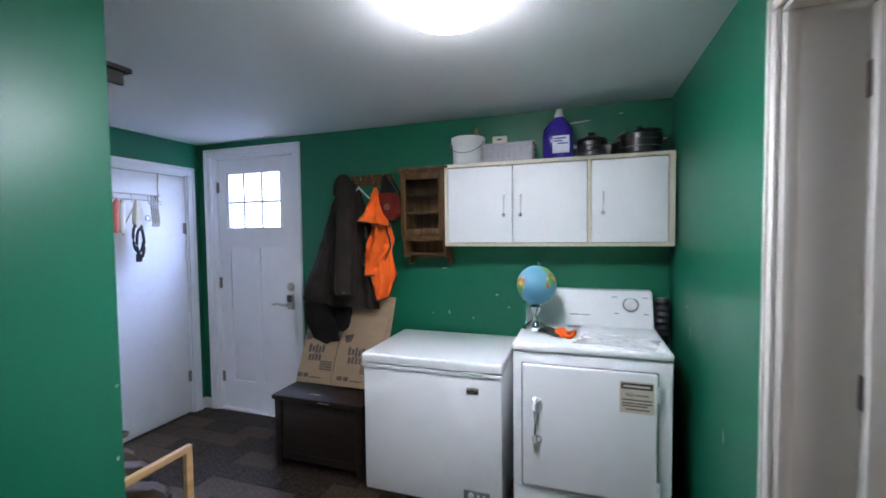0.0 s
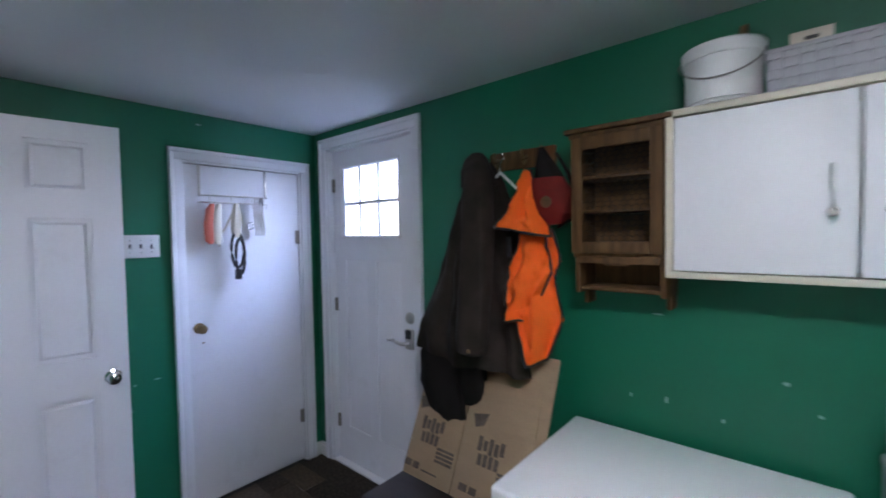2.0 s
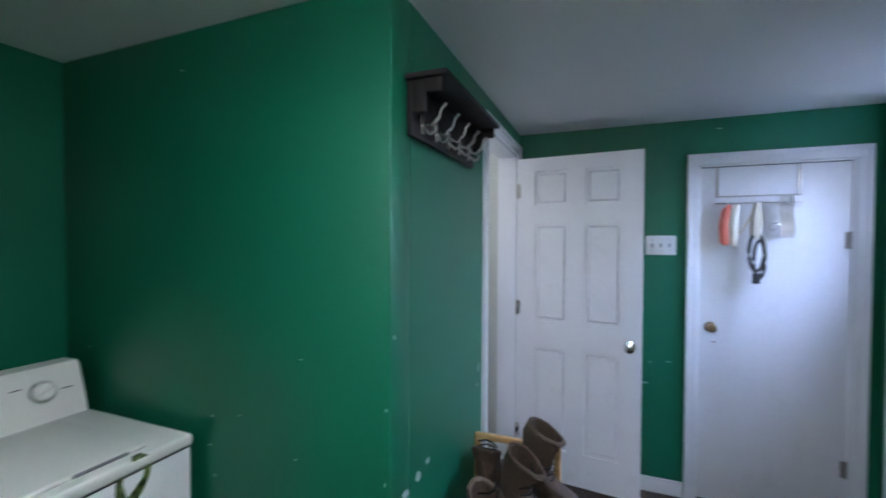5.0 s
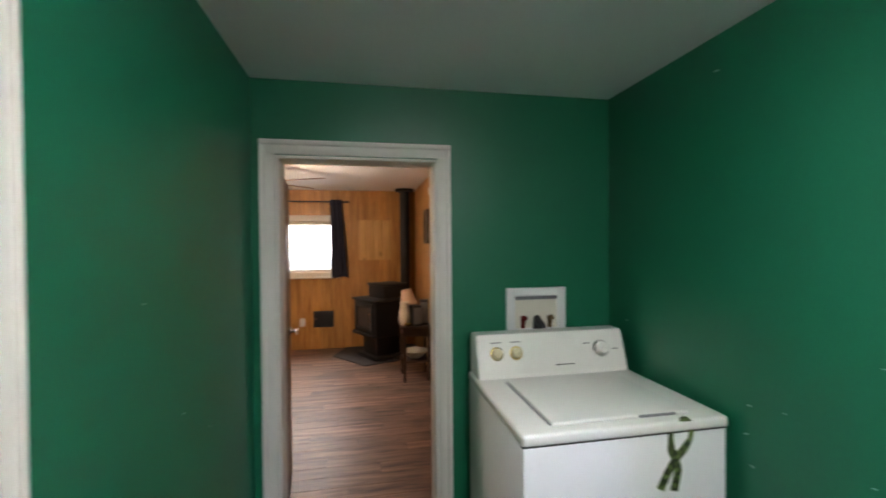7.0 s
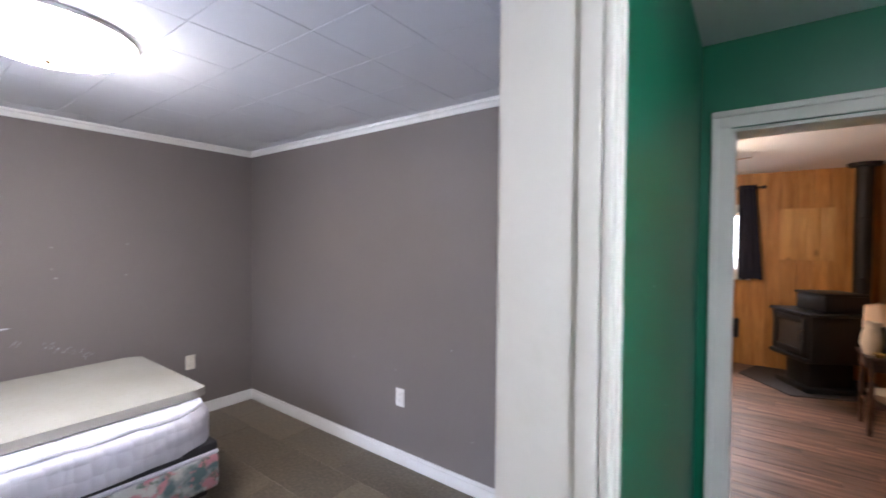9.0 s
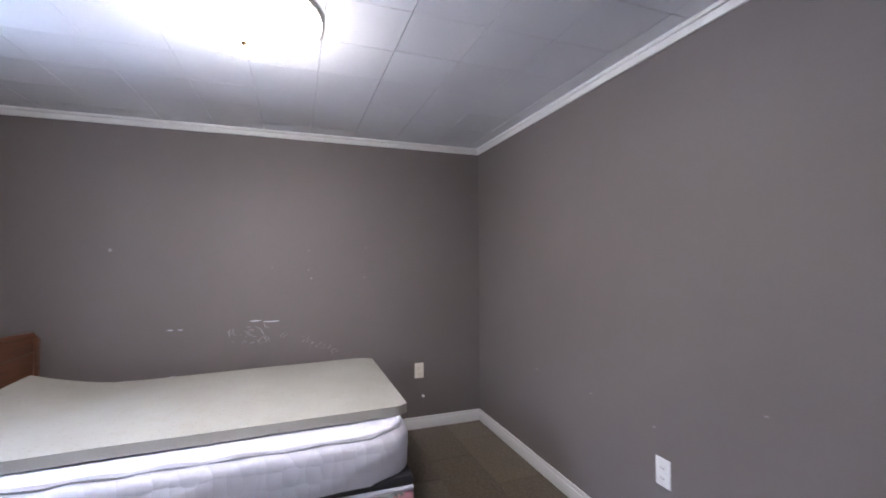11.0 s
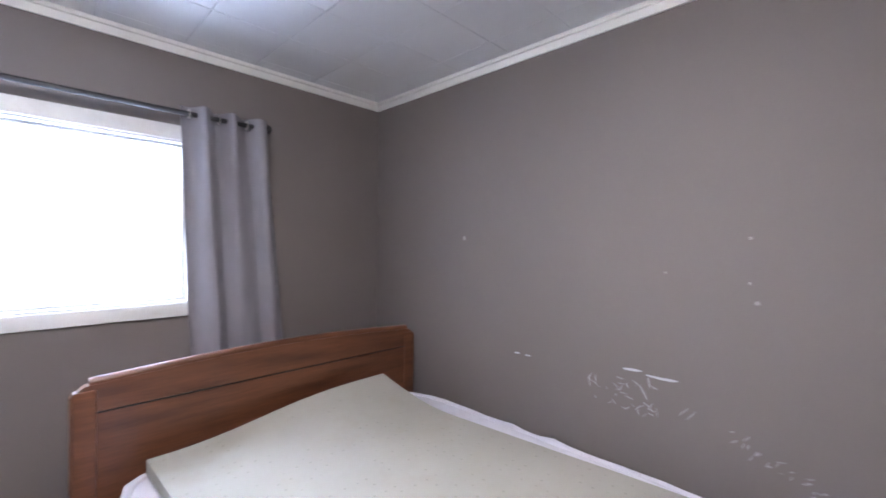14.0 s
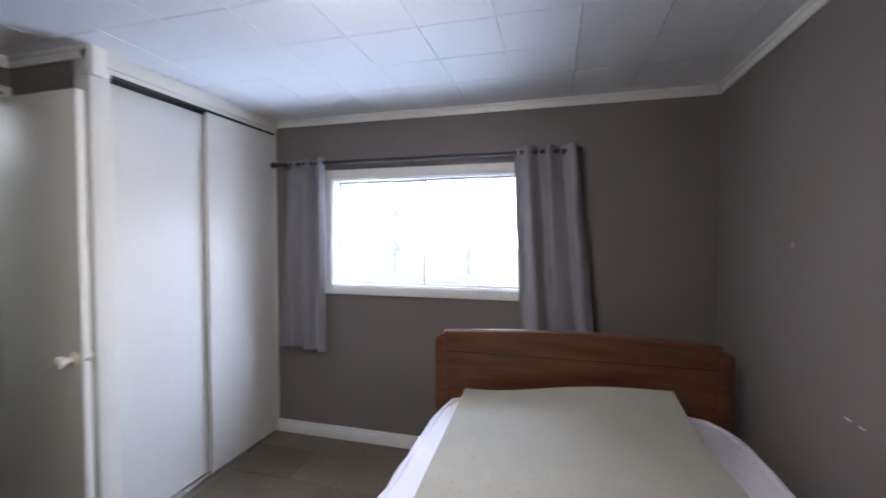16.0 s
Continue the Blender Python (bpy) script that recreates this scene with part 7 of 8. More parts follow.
# ---- bedroom ----
def bedroom_window():
    w = thing("window_1", pose(2.28, RN, 1.435), "white sliding bedroom window with a bright view", "window", kind="structure")
    a, h = 0.65, 0.365
    fr = bmesh.new()
    for p, q in (((-a - 0.055, -0.016, -h - 0.055), (-a + 0.004, 0, h + 0.060)), ((a - 0.004, -0.016, -h - 0.055), (a + 0.055, 0, h + 0.060)), ((-a + 0.004, -0.016, h - 0.004), (a - 0.004, 0, h + 0.060)), ((-a + 0.004, -0.016, -h - 0.055), (a - 0.004, 0, -h + 0.004))):
        box(fr, p, q, 0.003)
    part("casing", fr, TRIM, w)
    rv = bmesh.new()
    for p, q in (((-a, 0.0, -h), (-a + 0.012, 0.15, h)), ((a - 0.012, 0.0, -h), (a, 0.15, h)), ((-a + 0.012, 0.0, h - 0.012), (a - 0.012, 0.15, h)), ((-a + 0.012, 0.0, -h), (a - 0.012, 0.15, -h + 0.012))):
        box(rv, p, q)
    part("window_sill", rv, TRIM, w)
    for nm, x0, x1, y in (("sash", -a + 0.012, 0.007, 0.085), ("sash", -0.006, a - 0.012, 0.050)):
        bm = bmesh.new()
        t = 0.013
        for p, q in (((x0, y, -h + 0.012), (x0 + t, y + 0.03, h - 0.012)), ((x1 - t, y, -h + 0.012), (x1, y + 0.03, h - 0.012)), ((x0 + t, y, h - 0.012 - t), (x1 - t, y + 0.03, h - 0.012)), ((x0 + t, y, -h + 0.012), (x1 - t, y + 0.03, -h + 0.012 + t))):
            box(bm, p, q, 0.003)
        s = part(nm, bm, WHITE_PLASTIC, w)
        p = part("pane", B((x0 + t - 0.004, y + 0.013, -h + 0.012 + t - 0.004), (x1 - t + 0.004, y + 0.017, h - 0.012 - t + 0.004)), PANE, s)
        p.visible_shadow = False


bedroom_window()
curtain_rod("curtain_rod", 1.23, 3.24, RN - 0.085, 1.90, 0.011, "thin black curtain rod above the bedroom window", 1)
hanging_curtain("window_curtain", 1.34, 1.62, RN - 0.087, 0.64, 1.935, CURTAIN, "short grey grommet curtain pushed to the closet side", 3, 0.044, 0.24, 0.011, -0.035)
hanging_curtain("window_curtain", 2.87, 3.23, RN - 0.087, 0.62, 1.935, CURTAIN, "short grey grommet curtain hanging behind the headboard", 3, 0.046, 0.20, 0.011, 0.09)


def bed():
    x0, x1, y0, y1 = 2.565, 3.875, 0.085, 1.955
    cx, cy = (x0 + x1) / 2, (y0 + y1) / 2
    b = thing("bed", pose(cx, cy, 0), "double bed with floral box spring and cherry headboard", "bed")
    w, l = (x1 - x0) / 2, (y1 - y0) / 2
    fr = bmesh.new()
    for sx in (-1, 1):
        box(fr, (sx * (w - 0.05) - 0.018, -l + 0.05, 0.115), (sx * (w - 0.05) + 0.018, l - 0.01, 0.150), 0.003)
    for y in (-l + 0.25, 0.0, l - 0.25):
        box(fr, (-w + 0.05, y - 0.018, 0.118), (w - 0.05, y + 0.018, 0.147), 0.003)
    part("metal_frame", fr, IRON, b)
    for sx in (-1, 1):
        for y in (-l + 0.25, l - 0.25):
            bm = bmesh.new()
            rod_between(bm, (sx * (w - 0.08), y, 0), (sx * (w - 0.08), y, 0.118), 0.018, 0.022, 14)
            part("leg", bm, BLACK, b)
    bs = part("box_spring", B((-w, -l, 0.150), (w, l, 0.335), bevel=0.022, seg=3), FLORAL, b, "floral box spring with white edge")
    bm = bmesh.new()
    tube(bm, [(sx * (w - 0.012), sy * (l - 0.012), 0.338) for sx, sy in ((-1, -1), (0, -1), (1, -1), (1, 0), (1, 1), (0, 1), (-1, 1), (-1, 0))], 0.013, 8, True)
    part("piping", bm, MATTRESS, bs)
    part("band", B((-w + 0.006, -l + 0.006, 0.345), (w - 0.006, l - 0.006, 0.392), bevel=0.012), VINYL_STRIP, b, "black band under the mattress cover")
    bm = bmesh.new()
    nu, nv, zlo, zhi = 150, 9, 0.372, 0.575
    rings = []
    for j in range(nv + 1):
        v = j / nv
        ring = []
        for k in range(nu):
            t = 2 * math.pi * k / nu
            c, s = math.cos(t), math.sin(t)
            p = 9.0
            m = (abs(c) ** p + abs(s) ** p) ** (-1 / p)
            ux, uy = c * m, s * m
            rim = 0.028 * max(0, (v - 0.75) / 0.25) ** 2
            pull = 0.012 * math.sin(v * math.pi) + 0.006 * noise.noise((ux * 4, uy * 6, v * 3)) + 0.004 * math.sin(18 * uy + 8 * ux + 9 * v) * (1 - v)
            hem = (0.014 * noise.noise((ux * 3, uy * 3, 7.0)) + 0.006 * math.sin(9 * uy + 4 * ux)) * (1 - v)
            ring.append(bm.verts.new((ux * (w + 0.004 + pull - rim), uy * (l + 0.004 + pull - rim), zlo + (zhi - zlo) * v + hem)))
        rings.append(ring)
    for a, c in zip(rings, rings[1:]):
        for k in range(nu):
            bm.faces.new((a[k], a[(k + 1) % nu], c[(k + 1) % nu], c[k]))
    bm.faces.new(rings[0][::-1])
    bm.faces.new(rings[-1])
    ms = part("mattress", bm, MATTRESS, b, "mattress in a stretched white quilted cover")
    bm = bmesh.new()
    pts = []
    n = 90
    for k in range(n):
        t = 2 * math.pi * k / n
        c, s = math.cos(t), math.sin(t)
        m = (abs(c) ** 9 + abs(s) ** 9) ** (-1 / 9)
        pts.append((c * m * (w - 0.022), s * m * (l - 0.022), 0.570 + 0.004 * math.sin(k * 1.7)))
    tube(bm, pts, [0.015 + 0.0035 * math.sin(k * 2.1) for k in range(n)], 8, True)
    part("quilted_edge", bm, MATTRESS, ms)
    hb = bmesh.new()
    n = 40
    X0, X1 = -w - 0.072, w + 0.030
    f, k2 = [], []
    for i in range(n + 1):
        u = i / n
        x = X0 + (X1 - X0) * u
        arch = 0.030 * math.sin(math.pi * u) - 0.055 * max(0, 1 - u / 0.03) ** 2 * 0.5 - 0.055 * max(0, 1 - (1 - u) / 0.03) ** 2 * 0.5
        z = 0.885 + arch
        f.append((hb.verts.new((x, l + 0.012, 0.30)), hb.verts.new((x, l + 0.012, z))))
        k2.append((hb.verts.new((x, l + 0.045, 0.30)), hb.verts.new((x, l + 0.045, z))))
    for i in range(n):
        hb.faces.new((f[i][0], f[i + 1][0], f[i + 1][1], f[i][1]))
        hb.faces.new((k2[i][0], k2[i][1], k2[i + 1][1], k2[i + 1][0]))
        hb.faces.new((f[i][1], f[i + 1][1], k2[i + 1][1], k2[i][1]))
        hb.faces.new((f[i][0], k2[i][0], k2[i + 1][0], f[i + 1][0]))
    hb.faces.new((f[0][0], f[0][1], k2[0][1], k2[0][0]))
    hb.faces.new((f[n][0], k2[n][0], k2[n][1], f[n][1]))
    head = part("headboard", hb, HEADBOARD_WOOD, b, "arched cherry veneer headboard")
    bm = bmesh.new()
    tube(bm, [(X0 + (X1 - X0) * i / 30, l + 0.030, 0.889 + 0.030 * math.sin(math.pi * i / 30)) for i in range(1, 30)], 0.017, 10)
    part("top_rail", bm, HEADBOARD_WOOD, head)
    part("groove", B((X0 + 0.02, l + 0.0095, 0.795), (X1 - 0.02, l + 0.0125, 0.801), bevel=0.001), TRUNK_WOOD, head)
    for x in (X0 + 0.02, X1 - 0.055):
        part("post", B((x - 0.015, l + 0.006, 0.0), (x + 0.045, l + 0.044, 0.872), bevel=0.006), HEADBOARD_WOOD, head)


bed()


def topper():
    """A foam topper that lies on the mattress and rides up the headboard at one end."""
    t = thing("foam_topper", Matrix(), "grey-green foam mattress topper, pushed up at the headboard", "mattress topper")
    bm = bmesh.new()
    nx, ny, th = 26, 40, 0.045
    top, bot = [], []
    for j in range(ny + 1):
        v = j / ny
        rt, rb = [], []
        for i in range(nx + 1):
            u = i / nx
            y = 0.066 + 1.819 * v
            xl = 2.745 - 0.070 * v + 0.03 * max(0, 1 - v / 0.03) ** 2
            xr = 3.78 - 0.145 * v - 0.06 * max(0, 1 - v / 0.06) ** 2
            x = xl + (xr - xl) * u
            lift = 0.085 * max(0, (v - 0.78) / 0.22) ** 1.5 * (0.08 + 0.92 * (0.5 - 0.5 * math.cos(math.pi * min(1, u * 1.15)))) + 0.004 * noise.noise((u * 3, v * 4, 1.0))
            z = 0.583 + max(0.0, lift)
            rt.append(bm.verts.new((x, y, z + th)))
            rb.append(bm.verts.new((x, y, z)))
        top.append(rt)
        bot.append(rb)
    for j in range(ny):
        for i in range(nx):
            bm.faces.new((top[j][i], top[j][i + 1], top[j + 1][i + 1], top[j + 1][i]))
            bm.faces.new((bot[j][i], bot[j + 1][i], bot[j + 1][i + 1], bot[j][i + 1]))
        bm.faces.new((top[j][0], top[j + 1][0], bot[j + 1][0], bot[j][0]))
        bm.faces.new((top[j][nx], bot[j][nx], bot[j + 1][nx], top[j + 1][nx]))
    for i in range(nx):
        bm.faces.new((top[0][i], bot[0][i], bot[0][i + 1], top[0][i + 1]))
        bm.faces.new((top[ny][i], top[ny][i + 1], bot[ny][i + 1], bot[ny][i]))
    part("foam", bm, FOAM, t)


topper()


def closet():
    c = thing("sliding_closet", pose(CX, 0, 0), "closet with two plain white sliding doors", "closet", kind="structure")
    part("header", B((-0.10, CS, 2.135), (0.0, RN, HB), bevel=0.003), CREAM_TRIM, c)
    part("header_trim", B((0.0, CS - 0.004, 2.155), (0.014, RN, HB - 0.002), bevel=0.003), CREAM_TRIM, c)
    part("corner_post", B((-0.10, CS - 0.002, 0), (0.002, CS + 0.085, 2.135), bevel=0.004), CREAM_TRIM, c)
    part("corner_trim", B((-0.04, CS - 0.012, 2.10), (0.030, CS + 0.05, HB - 0.001), bevel=0.003), CREAM_TRIM, c)
    part("end_trim", B((-0.06, RN - 0.014, 0), (0.0, RN, 2.135), bevel=0.003), CREAM_TRIM, c)
    part("track_shadow", B((-0.09, CS + 0.085, 2.122), (-0.004, RN - 0.014, 2.135)), DARK_GAP, c)
    part("floor_track", B((-0.085, CS + 0.085, 0), (-0.006, RN - 0.014, 0.012), bevel=0.003), NICKEL, c)
    part("sliding_door", B((-0.075, CS + 0.09, 0.018), (-0.048, 1.93, 2.112), bevel=0.003), CLOSET_WHITE, c)
    part("sliding_door", B((-0.036, 1.80, 0.018), (-0.009, RN - 0.016, 2.128), bevel=0.003), CLOSET_WHITE, c)
    part("closet_back", B((-0.47, CS + 0.10, 0), (-0.46, RN, 2.1)), GREY, c)


closet()


def bedroom_door():
    """Hinged on the north jamb, standing open into the room."""
    d = thing("door_5", pose(RW + 0.006, 1.142, 0.012, 0, 0, -1), "flat cream white bedroom door standing open", "door", kind="structure")
    part("leaf", B((0, -0.035, 0), (0.505, 0, 2.01), bevel=0.003), CREAM_TRIM, d)
    knob(d, 0.455, -0.035, 0.88, -1, IVORY, "y", 0.026)
    knob(d, 0.455, 0.0, 0.88, 1, IVORY, "y", 0.026)
    bm = bmesh.new()
    tube(bm, [(0.500, -0.018, 0.88), (0.520, -0.018, 0.88)], 0.007, 10)
    part("latch", bm, NICKEL, d)
    hinges(d, 0.0, 0.004, (0.25, 1.05, 1.83), "x")


bedroom_door()


def outlet(x, y, z, face, label, mat):
    rz = {"south": 180, "east": -90}[face]
    o = thing("wall_outlet", pose(x, y, z, 0, 0, rz), label, "outlet", "bedroom outlets")
    part("plate", B((-0.036, -0.006, -0.058), (0.036, 0, 0.058), bevel=0.003), mat, o)
    for k in (-1, 1):
        s = part("socket", B((-0.017, -0.009, k * 0.021 - 0.014), (0.017, -0.005, k * 0.021 + 0.014), bevel=0.004), mat, o)
        for sx in (-0.006, 0.006):
            part("slot", B((sx - 0.001, -0.0095, k * 0.021 - 0.005), (sx + 0.001, -0.0085, k * 0.021 + 0.005)), INK, s)


outlet(2.155, RS, 0.431, "south", "white wall outlet above the baseboard", WHITE_PLASTIC)
outlet(RE, -0.343, 0.447, "east", "ivory wall outlet beside the bed", IVORY)
c = thing("cable_stub", pose(RE, -0.375, 0.245), "small white cable stub on the wall", "cable")
part("stub", lathe(bmesh.new(), [(0.012, 0), (0.010, 0.008), (0.004, 0.010), (0.003, 0.02), (0.001, 0.02)], (0, 0, 0), 12, "X"), WHITE_PLASTIC, c)
c.rotation_euler = (0, 0, math.pi)


# ---- wear on the walls: chips and scratches ----
def scratches(name, wall, label, spots, axis, at, out, mat):
    """Thin raised strokes of bare plaster on a wall; spots: (along, z, length, width, angle)."""
    wear = part(name, bmesh.new(), mat, bpy.data.objects[wall], label)
    bm = bmesh.new()
    for u, z, ln, wd, an in spots:
        c, s = math.cos(radians(an)), math.sin(radians(an))
        ring = []
        for k in range(8):
            t = 2 * math.pi * k / 8
            r = 1 + 0.35 * noise.noise((u * 31, z * 37, k))
            p, q = ln / 2 * math.cos(t) * r, wd / 2 * math.sin(t) * r
            ring.append((u + c * p - s * q, z + s * p + c * q))
        lo = [bm.verts.new((at, a, b) if axis == "x" else (a, at, b)) for a, b in ring]
        hi = [bm.verts.new((at + out * 0.0012, a, b) if axis == "x" else (a, at + out * 0.0012, b)) for a, b in ring]
        bm.faces.new(hi)
        for k in range(8):
            bm.faces.new((lo[k], lo[(k + 1) % 8], hi[(k + 1) % 8], hi[k]))
    bmesh.ops.recalc_face_normals(bm, faces=bm.faces)
    bm.to_mesh(wear.data)
    bm.free()
    return wear


rng = random.Random(11)
big = [(0.83, 0.895, 0.07, 0.010, -3), (0.73, 0.885, 0.11, 0.009, 2), (1.335, 0.861, 0.035, 0.007, 0), (1.275, 0.860, 0.030, 0.006, 0), (0.70, 0.888, 0.05, 0.006, 1)]
faint = [(0.785, 0.82, 0.06, 0.007, 60), (0.768, 0.86, 0.045, 0.007, 80), (0.99, 0.82, 0.045, 0.006, 84), (0.965, 0.83, 0.04, 0.005, 86), (0.655, 0.79, 0.045, 0.004, -48), (0.635, 0.78, 0.05, 0.004, -52), (0.87, 0.855, 0.03, 0.004, 5), (0.865, 0.835, 0.03, 0.003, -4)]
faint += [(0.87 + rng.uniform(-0.13, 0.13), 0.79 + rng.uniform(-0.05, 0.06), rng.uniform(0.008, 0.035), rng.uniform(0.002, 0.005), rng.uniform(-80, 80)) for _ in range(34)]
faint += [(0.50 - 0.22 * q + rng.uniform(-0.03, 0.03), 0.745 - 0.10 * q + rng.uniform(-0.025, 0.025), rng.uniform(0.008, 0.03), rng.uniform(0.002, 0.005), rng.uniform(-70, -10)) for q in [k / 23 for k in range(24)]]
SCUFF = surface("bare_plaster", (0.52, 0.53, 0.57), 0.7, var=0.2, scale=30)
scratches("scratch", "wall_bedroom_east", "scraped patch of bare plaster above the bed", big, "x", RE, -1, SCUFF)
FAINT = surface("thin_scuff", (0.31, 0.30, 0.31), 0.7, var=0.25, scale=30)
scratches("scuff", "wall_bedroom_east", "faint scuffs round the scraped patch", faint, "x", RE, -1, FAINT)
FILLER = surface("pale_filler_dots", (0.30, 0.28, 0.27), 0.7, var=0.2, scale=30)
scratches("filler_dot", "wall_bedroom_east", "pale filled nail holes", [(1.66, 1.38, 0.018, 0.022, 0), (0.46, 1.18, 0.014, 0.014, 0), (0.48, 1.24, 0.01, 0.01, 0), (0.08, 1.18, 0.014, 0.012, 0), (0.07, 1.40, 0.012, 0.01, 0), (0.48, 1.38, 0.012, 0.01, 0), (0.72, 1.26, 0.008, 0.008, 0)], "x", RE, -1, FILLER)
scratches("filler_dot", "wall_bedroom_south", "small chips in the grey paint", [(1.25, 1.98, 0.04, 0.012, 20), (1.75, 0.80, 0.018, 0.006, -20), (3.1, 0.62, 0.014, 0.006, 10), (2.6, 0.62, 0.016, 0.006, -10), (1.6, 0.30, 0.02, 0.006, -25), (2.2, 0.60, 0.02, 0.006, -15)], "y", RS, 1, FILLER)
CHIP = surface("chipped_pale_plaster", (0.36, 0.46, 0.42), 0.7, var=0.25, scale=30)
scratches("paint_chip", "wall_block_east", "pale chips and pinholes in the green paint", [(-0.02, 0.93, 0.012, 0.006, 0), (-0.03, 0.83, 0.014, 0.006, 10), (-0.01, 0.73, 0.016, 0.006, -15), (-0.68, 1.10, 0.016, 0.008, 0), (0.35, 1.16, 0.014, 0.003, 0), (0.33, 0.85, 0.012, 0.005, 20), (0.30, 0.62, 0.014, 0.006, 0), (0.63, 0.67, 0.012, 0.03, 0), (0.645, 1.05, 0.006, 0.012, 0), (0.64, 0.84, 0.007, 0.012, 0), (0.62, 0.55, 0.015, 0.04, 0), (-0.15, 2.1, 0.02, 0.006, 0), (0.1, 0.95, 0.012, 0.003, 0)], "x", BX, 1, CHIP)
scratches("paint_chip", "wall_block_north", "knocked white chips in the green paint", [(-1.419, 0.772, 0.035, 0.032, 30), (-1.495, 0.785, 0.028, 0.020, 0), (-1.33, 0.765, 0.045, 0.022, 20), (-1.36, 0.70, 0.025, 0.02, 0), (-1.30, 0.61, 0.025, 0.02, 0), (-1.28, 0.60, 0.02, 0.03, 20), (-2.08, 0.93, 0.02, 0.04, 10), (-2.06, 0.86, 0.02, 0.02, 0), (-1.258, 1.25, 0.010, 0.015, 0)], "y", BY, 1, CHIP)
scratches("paint_chip", "wall_north", "small pale chips in the green paint", [(-0.83, 0.93, 0.010, 0.026, 0), (-0.66, 0.90, 0.008, 0.016, 0), (-0.50, 1.06, 0.02, 0.012, 0), (-0.95, 0.92, 0.007, 0.016, 0), (-0.42, 0.98, 0.012, 0.01, 0), (0.02, 2.14, 0.12, 0.010, 4), (0.25, 2.17, 0.03, 0.008, 0), (-0.86, 1.235, 0.04, 0.006, 0), (-2.985, 1.13, 0.008, 0.012, 0)], "y", NY, -1, CHIP)
scratches("paint_chip", "wall_east", "long pale scrapes in the green paint", [(2.05, 0.98, 0.012, 0.07, 0), (2.12, 1.10, 0.02, 0.01, 0), (1.55, 0.72, 0.012, 0.05, 0), (1.60, 0.45, 0.01, 0.04, 15), (-0.1, 1.02, 0.012, 0.004, 0), (-0.3, 0.9, 0.01, 0.004, 0), (0.1, 1.35, 0.012, 0.004, 0)], "x", EX, -1, CHIP)
scratches("paint_chip", "wall_west", "small pale chips in the green paint", [(1.43, 0.66, 0.045, 0.010, 5), (1.56, 0.80, 0.03, 0.006, 0), (1.46, 0.79, 0.015, 0.006, 10), (1.8, 2.17, 0.03, 0.006, 0)], "x", WX, 1, CHIP)


# ---- outside the bedroom window ----
def garden_tree(x, y, z0, h, seed, label):
    r = random.Random(seed)
    t = thing("garden_tree", pose(x, y, z0), label, "tree", "trees beyond the window")
    bm = bmesh.new()
    tube(bm, [(0, 0, 0), (0.05, 0.02, h * 0.3), (-0.03, 0.05, h * 0.6), (0.04, 0, h * 0.9)], [0.12, 0.10, 0.07, 0.02], 9)
    tips = []
    for k in range(11):
        a, z = r.uniform(0, 6.28), h * r.uniform(0.12, 0.8)
        ln = h * r.uniform(0.18, 0.38)
        e = (math.cos(a) * ln, math.sin(a) * ln, z + ln * r.uniform(0.2, 0.6))
        tube(bm, [(0, 0, z), (e[0] * 0.5, e[1] * 0.5, z + (e[2] - z) * 0.35), e], [0.045, 0.03, 0.01], 6)
        tips += [e, (e[0] * 0.6, e[1] * 0.6, z + (e[2] - z) * 0.5)]
    # trunk shares the leaves' pale colour, glare painted in
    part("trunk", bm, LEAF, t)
    verts, faces = [], []
    for e in tips:
        for _ in range(110):
            p = Vector(e) + Vector((r.gauss(0, 0.42), r.gauss(0, 0.42), r.gauss(0, 0.30)))
            u = Vector((r.uniform(-1, 1), r.uniform(-1, 1), r.uniform(-1, 1))).normalized() * 0.07
            s = u.cross(Vector((r.uniform(-1, 1), r.uniform(-1, 1), r.uniform(-1, 1)))).normalized() * 0.035
            n = len(verts)
            verts += [p - u, p + s, p + u, p - s]
            faces.append((n, n + 1, n + 2, n + 3))
    me = bpy.data.meshes.new("crown")
    me.from_pydata(verts, [], faces)
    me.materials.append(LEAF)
    ob = new("crown", me)
    ob.parent = t


garden_tree(-0.6, 18.0, -0.35, 4.0, 8, "low leafy tree coloured pale to imitate daylight glare")
garden_tree(-4.5, 19.0, -0.35, 3.6, 5, "low leafy shrub coloured pale to imitate daylight glare")


# ---- floor pieces and wall boards ----
def piece_mesh(name, lx, ly, h, mat, chamfer=0.002):
    """A thin slab from 0 to (lx, ly) with chamfered upper edges."""
    bm = bmesh.new()
    c = chamfer
    lo = [bm.verts.new(p) for p in ((0, 0, -h), (lx, 0, -h), (lx, ly, -h), (0, ly, -h))]
    mid = [bm.verts.new((p.co.x, p.co.y, -c * 0.6)) for p in lo]
    top = [bm.verts.new(p) for p in ((c, c, 0), (lx - c, c, 0), (lx - c, ly - c, 0), (c, ly - c, 0))]
    bm.faces.new(top)
    for k in range(4):
        bm.faces.new((lo[k], lo[(k + 1) % 4], mid[(k + 1) % 4], mid[k]))
        bm.faces.new((mid[k], mid[(k + 1) % 4], top[(k + 1) % 4], top[k]))
    return finish(name, bm, mat, False)


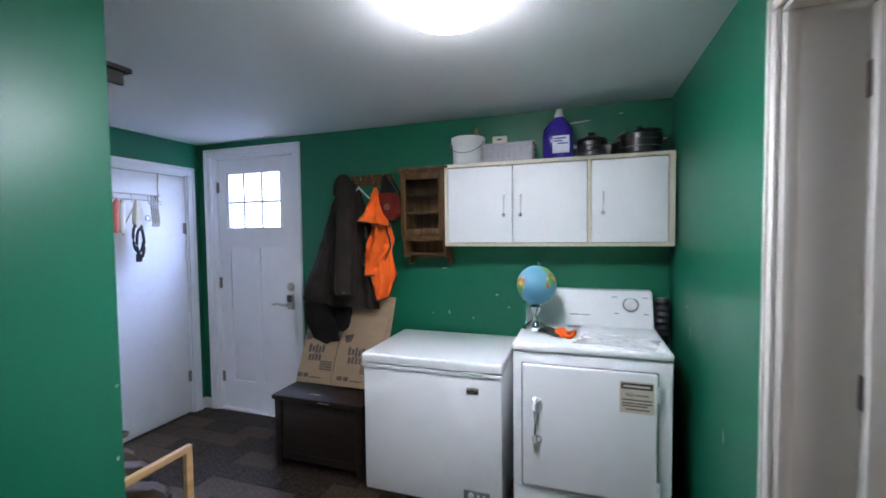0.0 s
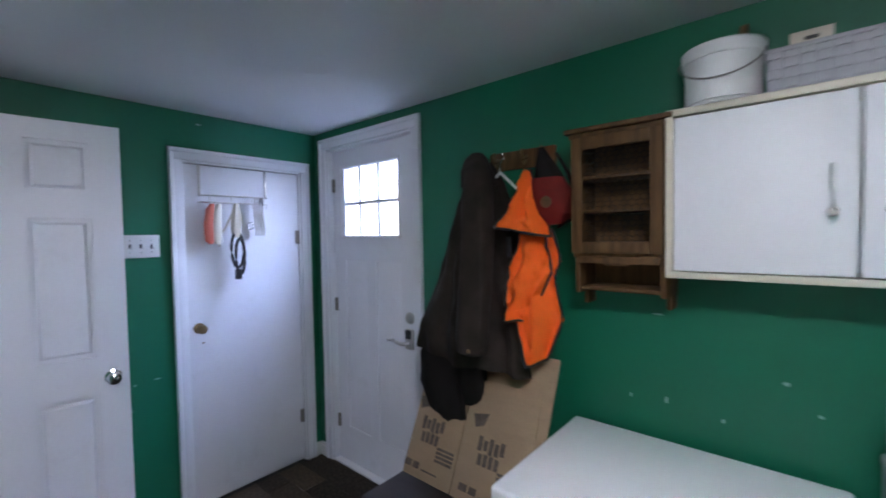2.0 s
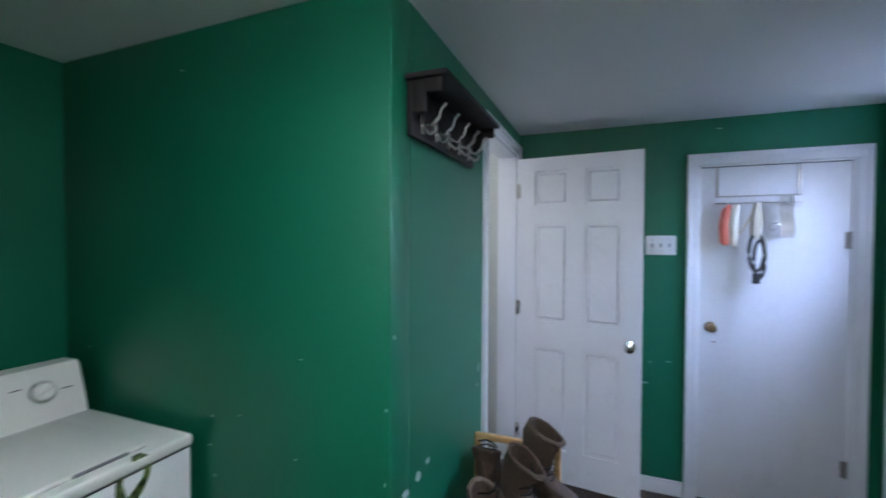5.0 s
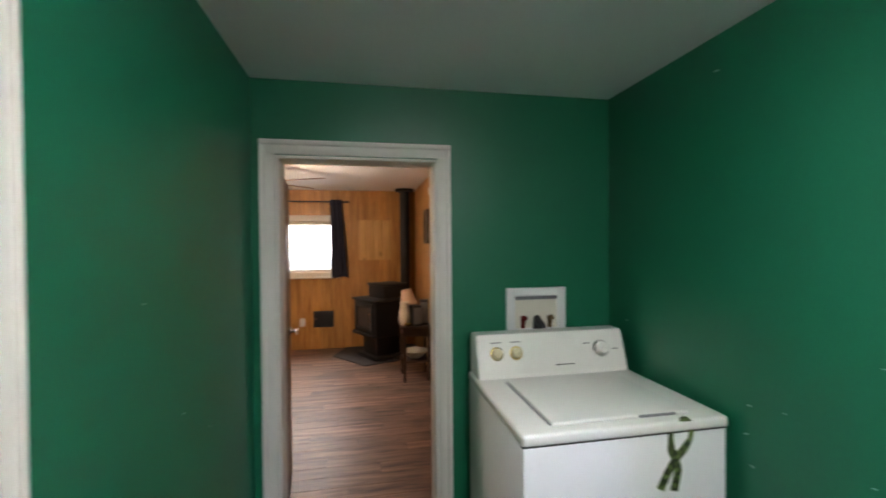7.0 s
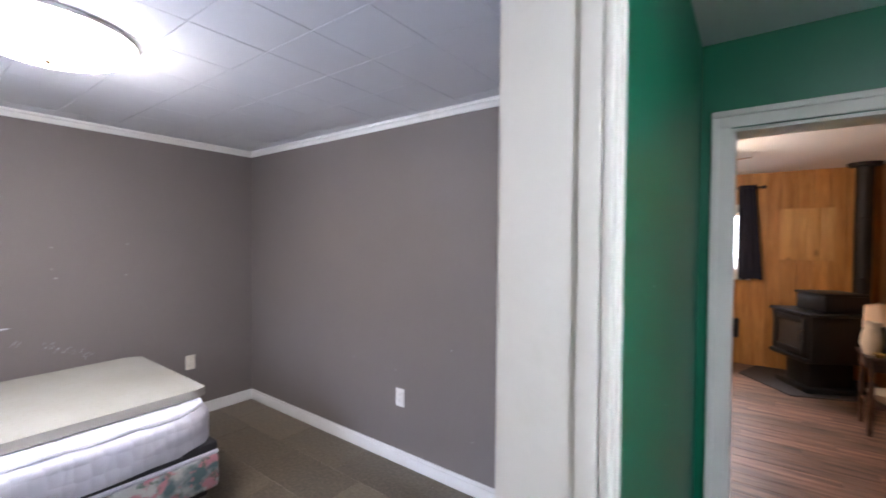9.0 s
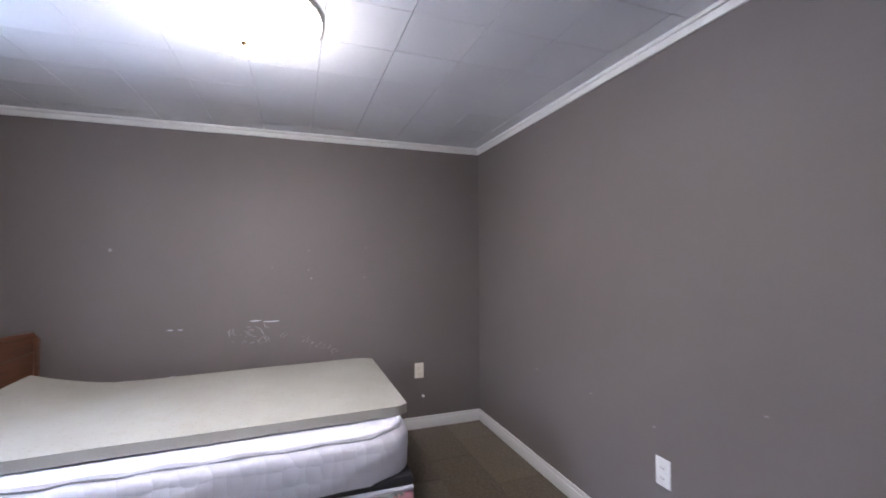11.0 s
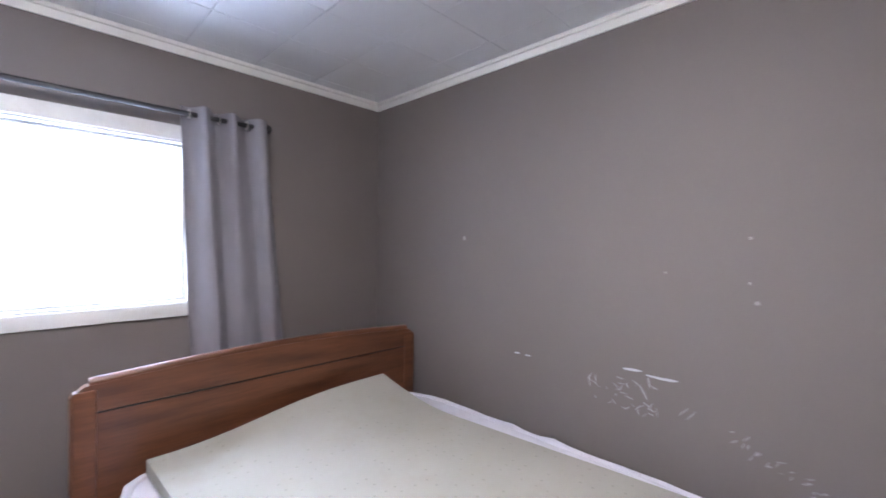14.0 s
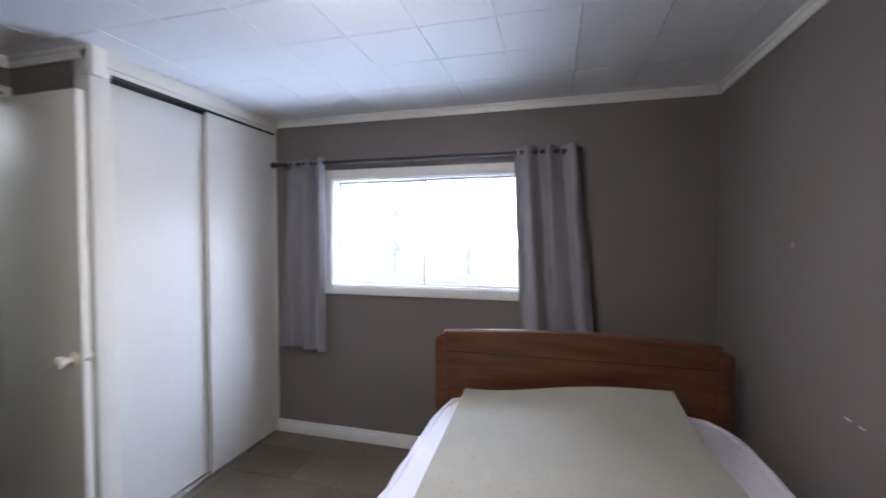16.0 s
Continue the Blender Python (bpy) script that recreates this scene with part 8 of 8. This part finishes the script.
def lay(floor, name, mat, x0, x1, y0, y1, lx, ly, keep, stagger=0.0, gap=0.0015):
    """Rows of pieces along x, clipped to the rectangle; keep(x, y) says where the floor is."""
    cache = {}
    y, row = y0, 0
    while y < y1 - 0.01:
        h = min(ly, y1 - y)
        x = x0 - (row * stagger * lx) % lx
        while x < x1 - 0.01:
            a, b = max(x, x0), min(x + lx, x1)
            if b - a > 0.02 and keep((a + b) / 2, y + h / 2):
                key = (round(b - a, 3), round(h, 3))
                if key not in cache:
                    cache[key] = piece_mesh(name, key[0] - gap, key[1] - gap, 0.003, mat)
                piece(name, cache[key], floor, Matrix.Translation((a, y, random.uniform(0, 0.0004))))
            x += lx
        y += ly
        row += 1


lay(FLOOR_L, "tile", SLATE, WX, EX, SY, NY, 0.305, 0.152, lambda x, y: x > BX or y > BY, 0.5)
lay(FLOOR_B, "tile", GREY_TILE, EX + 0.085, RE, RS, RN, 0.61, 0.305, lambda x, y: True, 0.37)
lay(FLOOR_V, "plank", PLANK_WOOD, LW - 0.15, LE, LS, SY - 0.075, 0.92, 0.127, lambda x, y: True, 0.39)


def boards(wall, axis, at, u0, u1, z0, z1, holes, out):
    """Upright pine boards on a wall, with open grooves; holes: (u0, u1, z0, z1) left free."""
    cache = {}
    wd, u = 0.135, u0
    while u < u1 - 0.01:
        e = min(u + wd, u1)
        spans = [(z0, z1)]
        for a, b, c, d in holes:
            if e > a + 0.002 and u < b - 0.002:
                spans = [s for lo, hi in spans for s in ((lo, min(hi, c)), (max(lo, d), hi)) if s[1] - s[0] > 0.02]
        for lo, hi in spans:
            key = (round(e - u, 3), round(hi - lo, 3))
            if key not in cache:
                bm = bmesh.new()
                if axis == "y":
                    box(bm, (0, 0, 0), (key[0] - 0.004, out * 0.016, key[1]), 0.003, 1)
                else:
                    box(bm, (0, 0, 0), (out * 0.016, key[0] - 0.004, key[1]), 0.003, 1)
                cache[key] = finish("board", bm, PANEL_WOOD, False)
            piece("board", cache[key], bpy.data.objects[wall], Matrix.Translation((u, at, lo) if axis == "y" else (at, u, lo)))
        u = e


boards("wall_living_south", "y", LS - 0.02, LW - 0.15, LE, 0.0, HL, [(0.46, 1.69, 1.10, 1.82)], 1)
boards("wall_living_west", "x", LW - 0.02, LS, -3.27, 0.0, HL, [], 1)
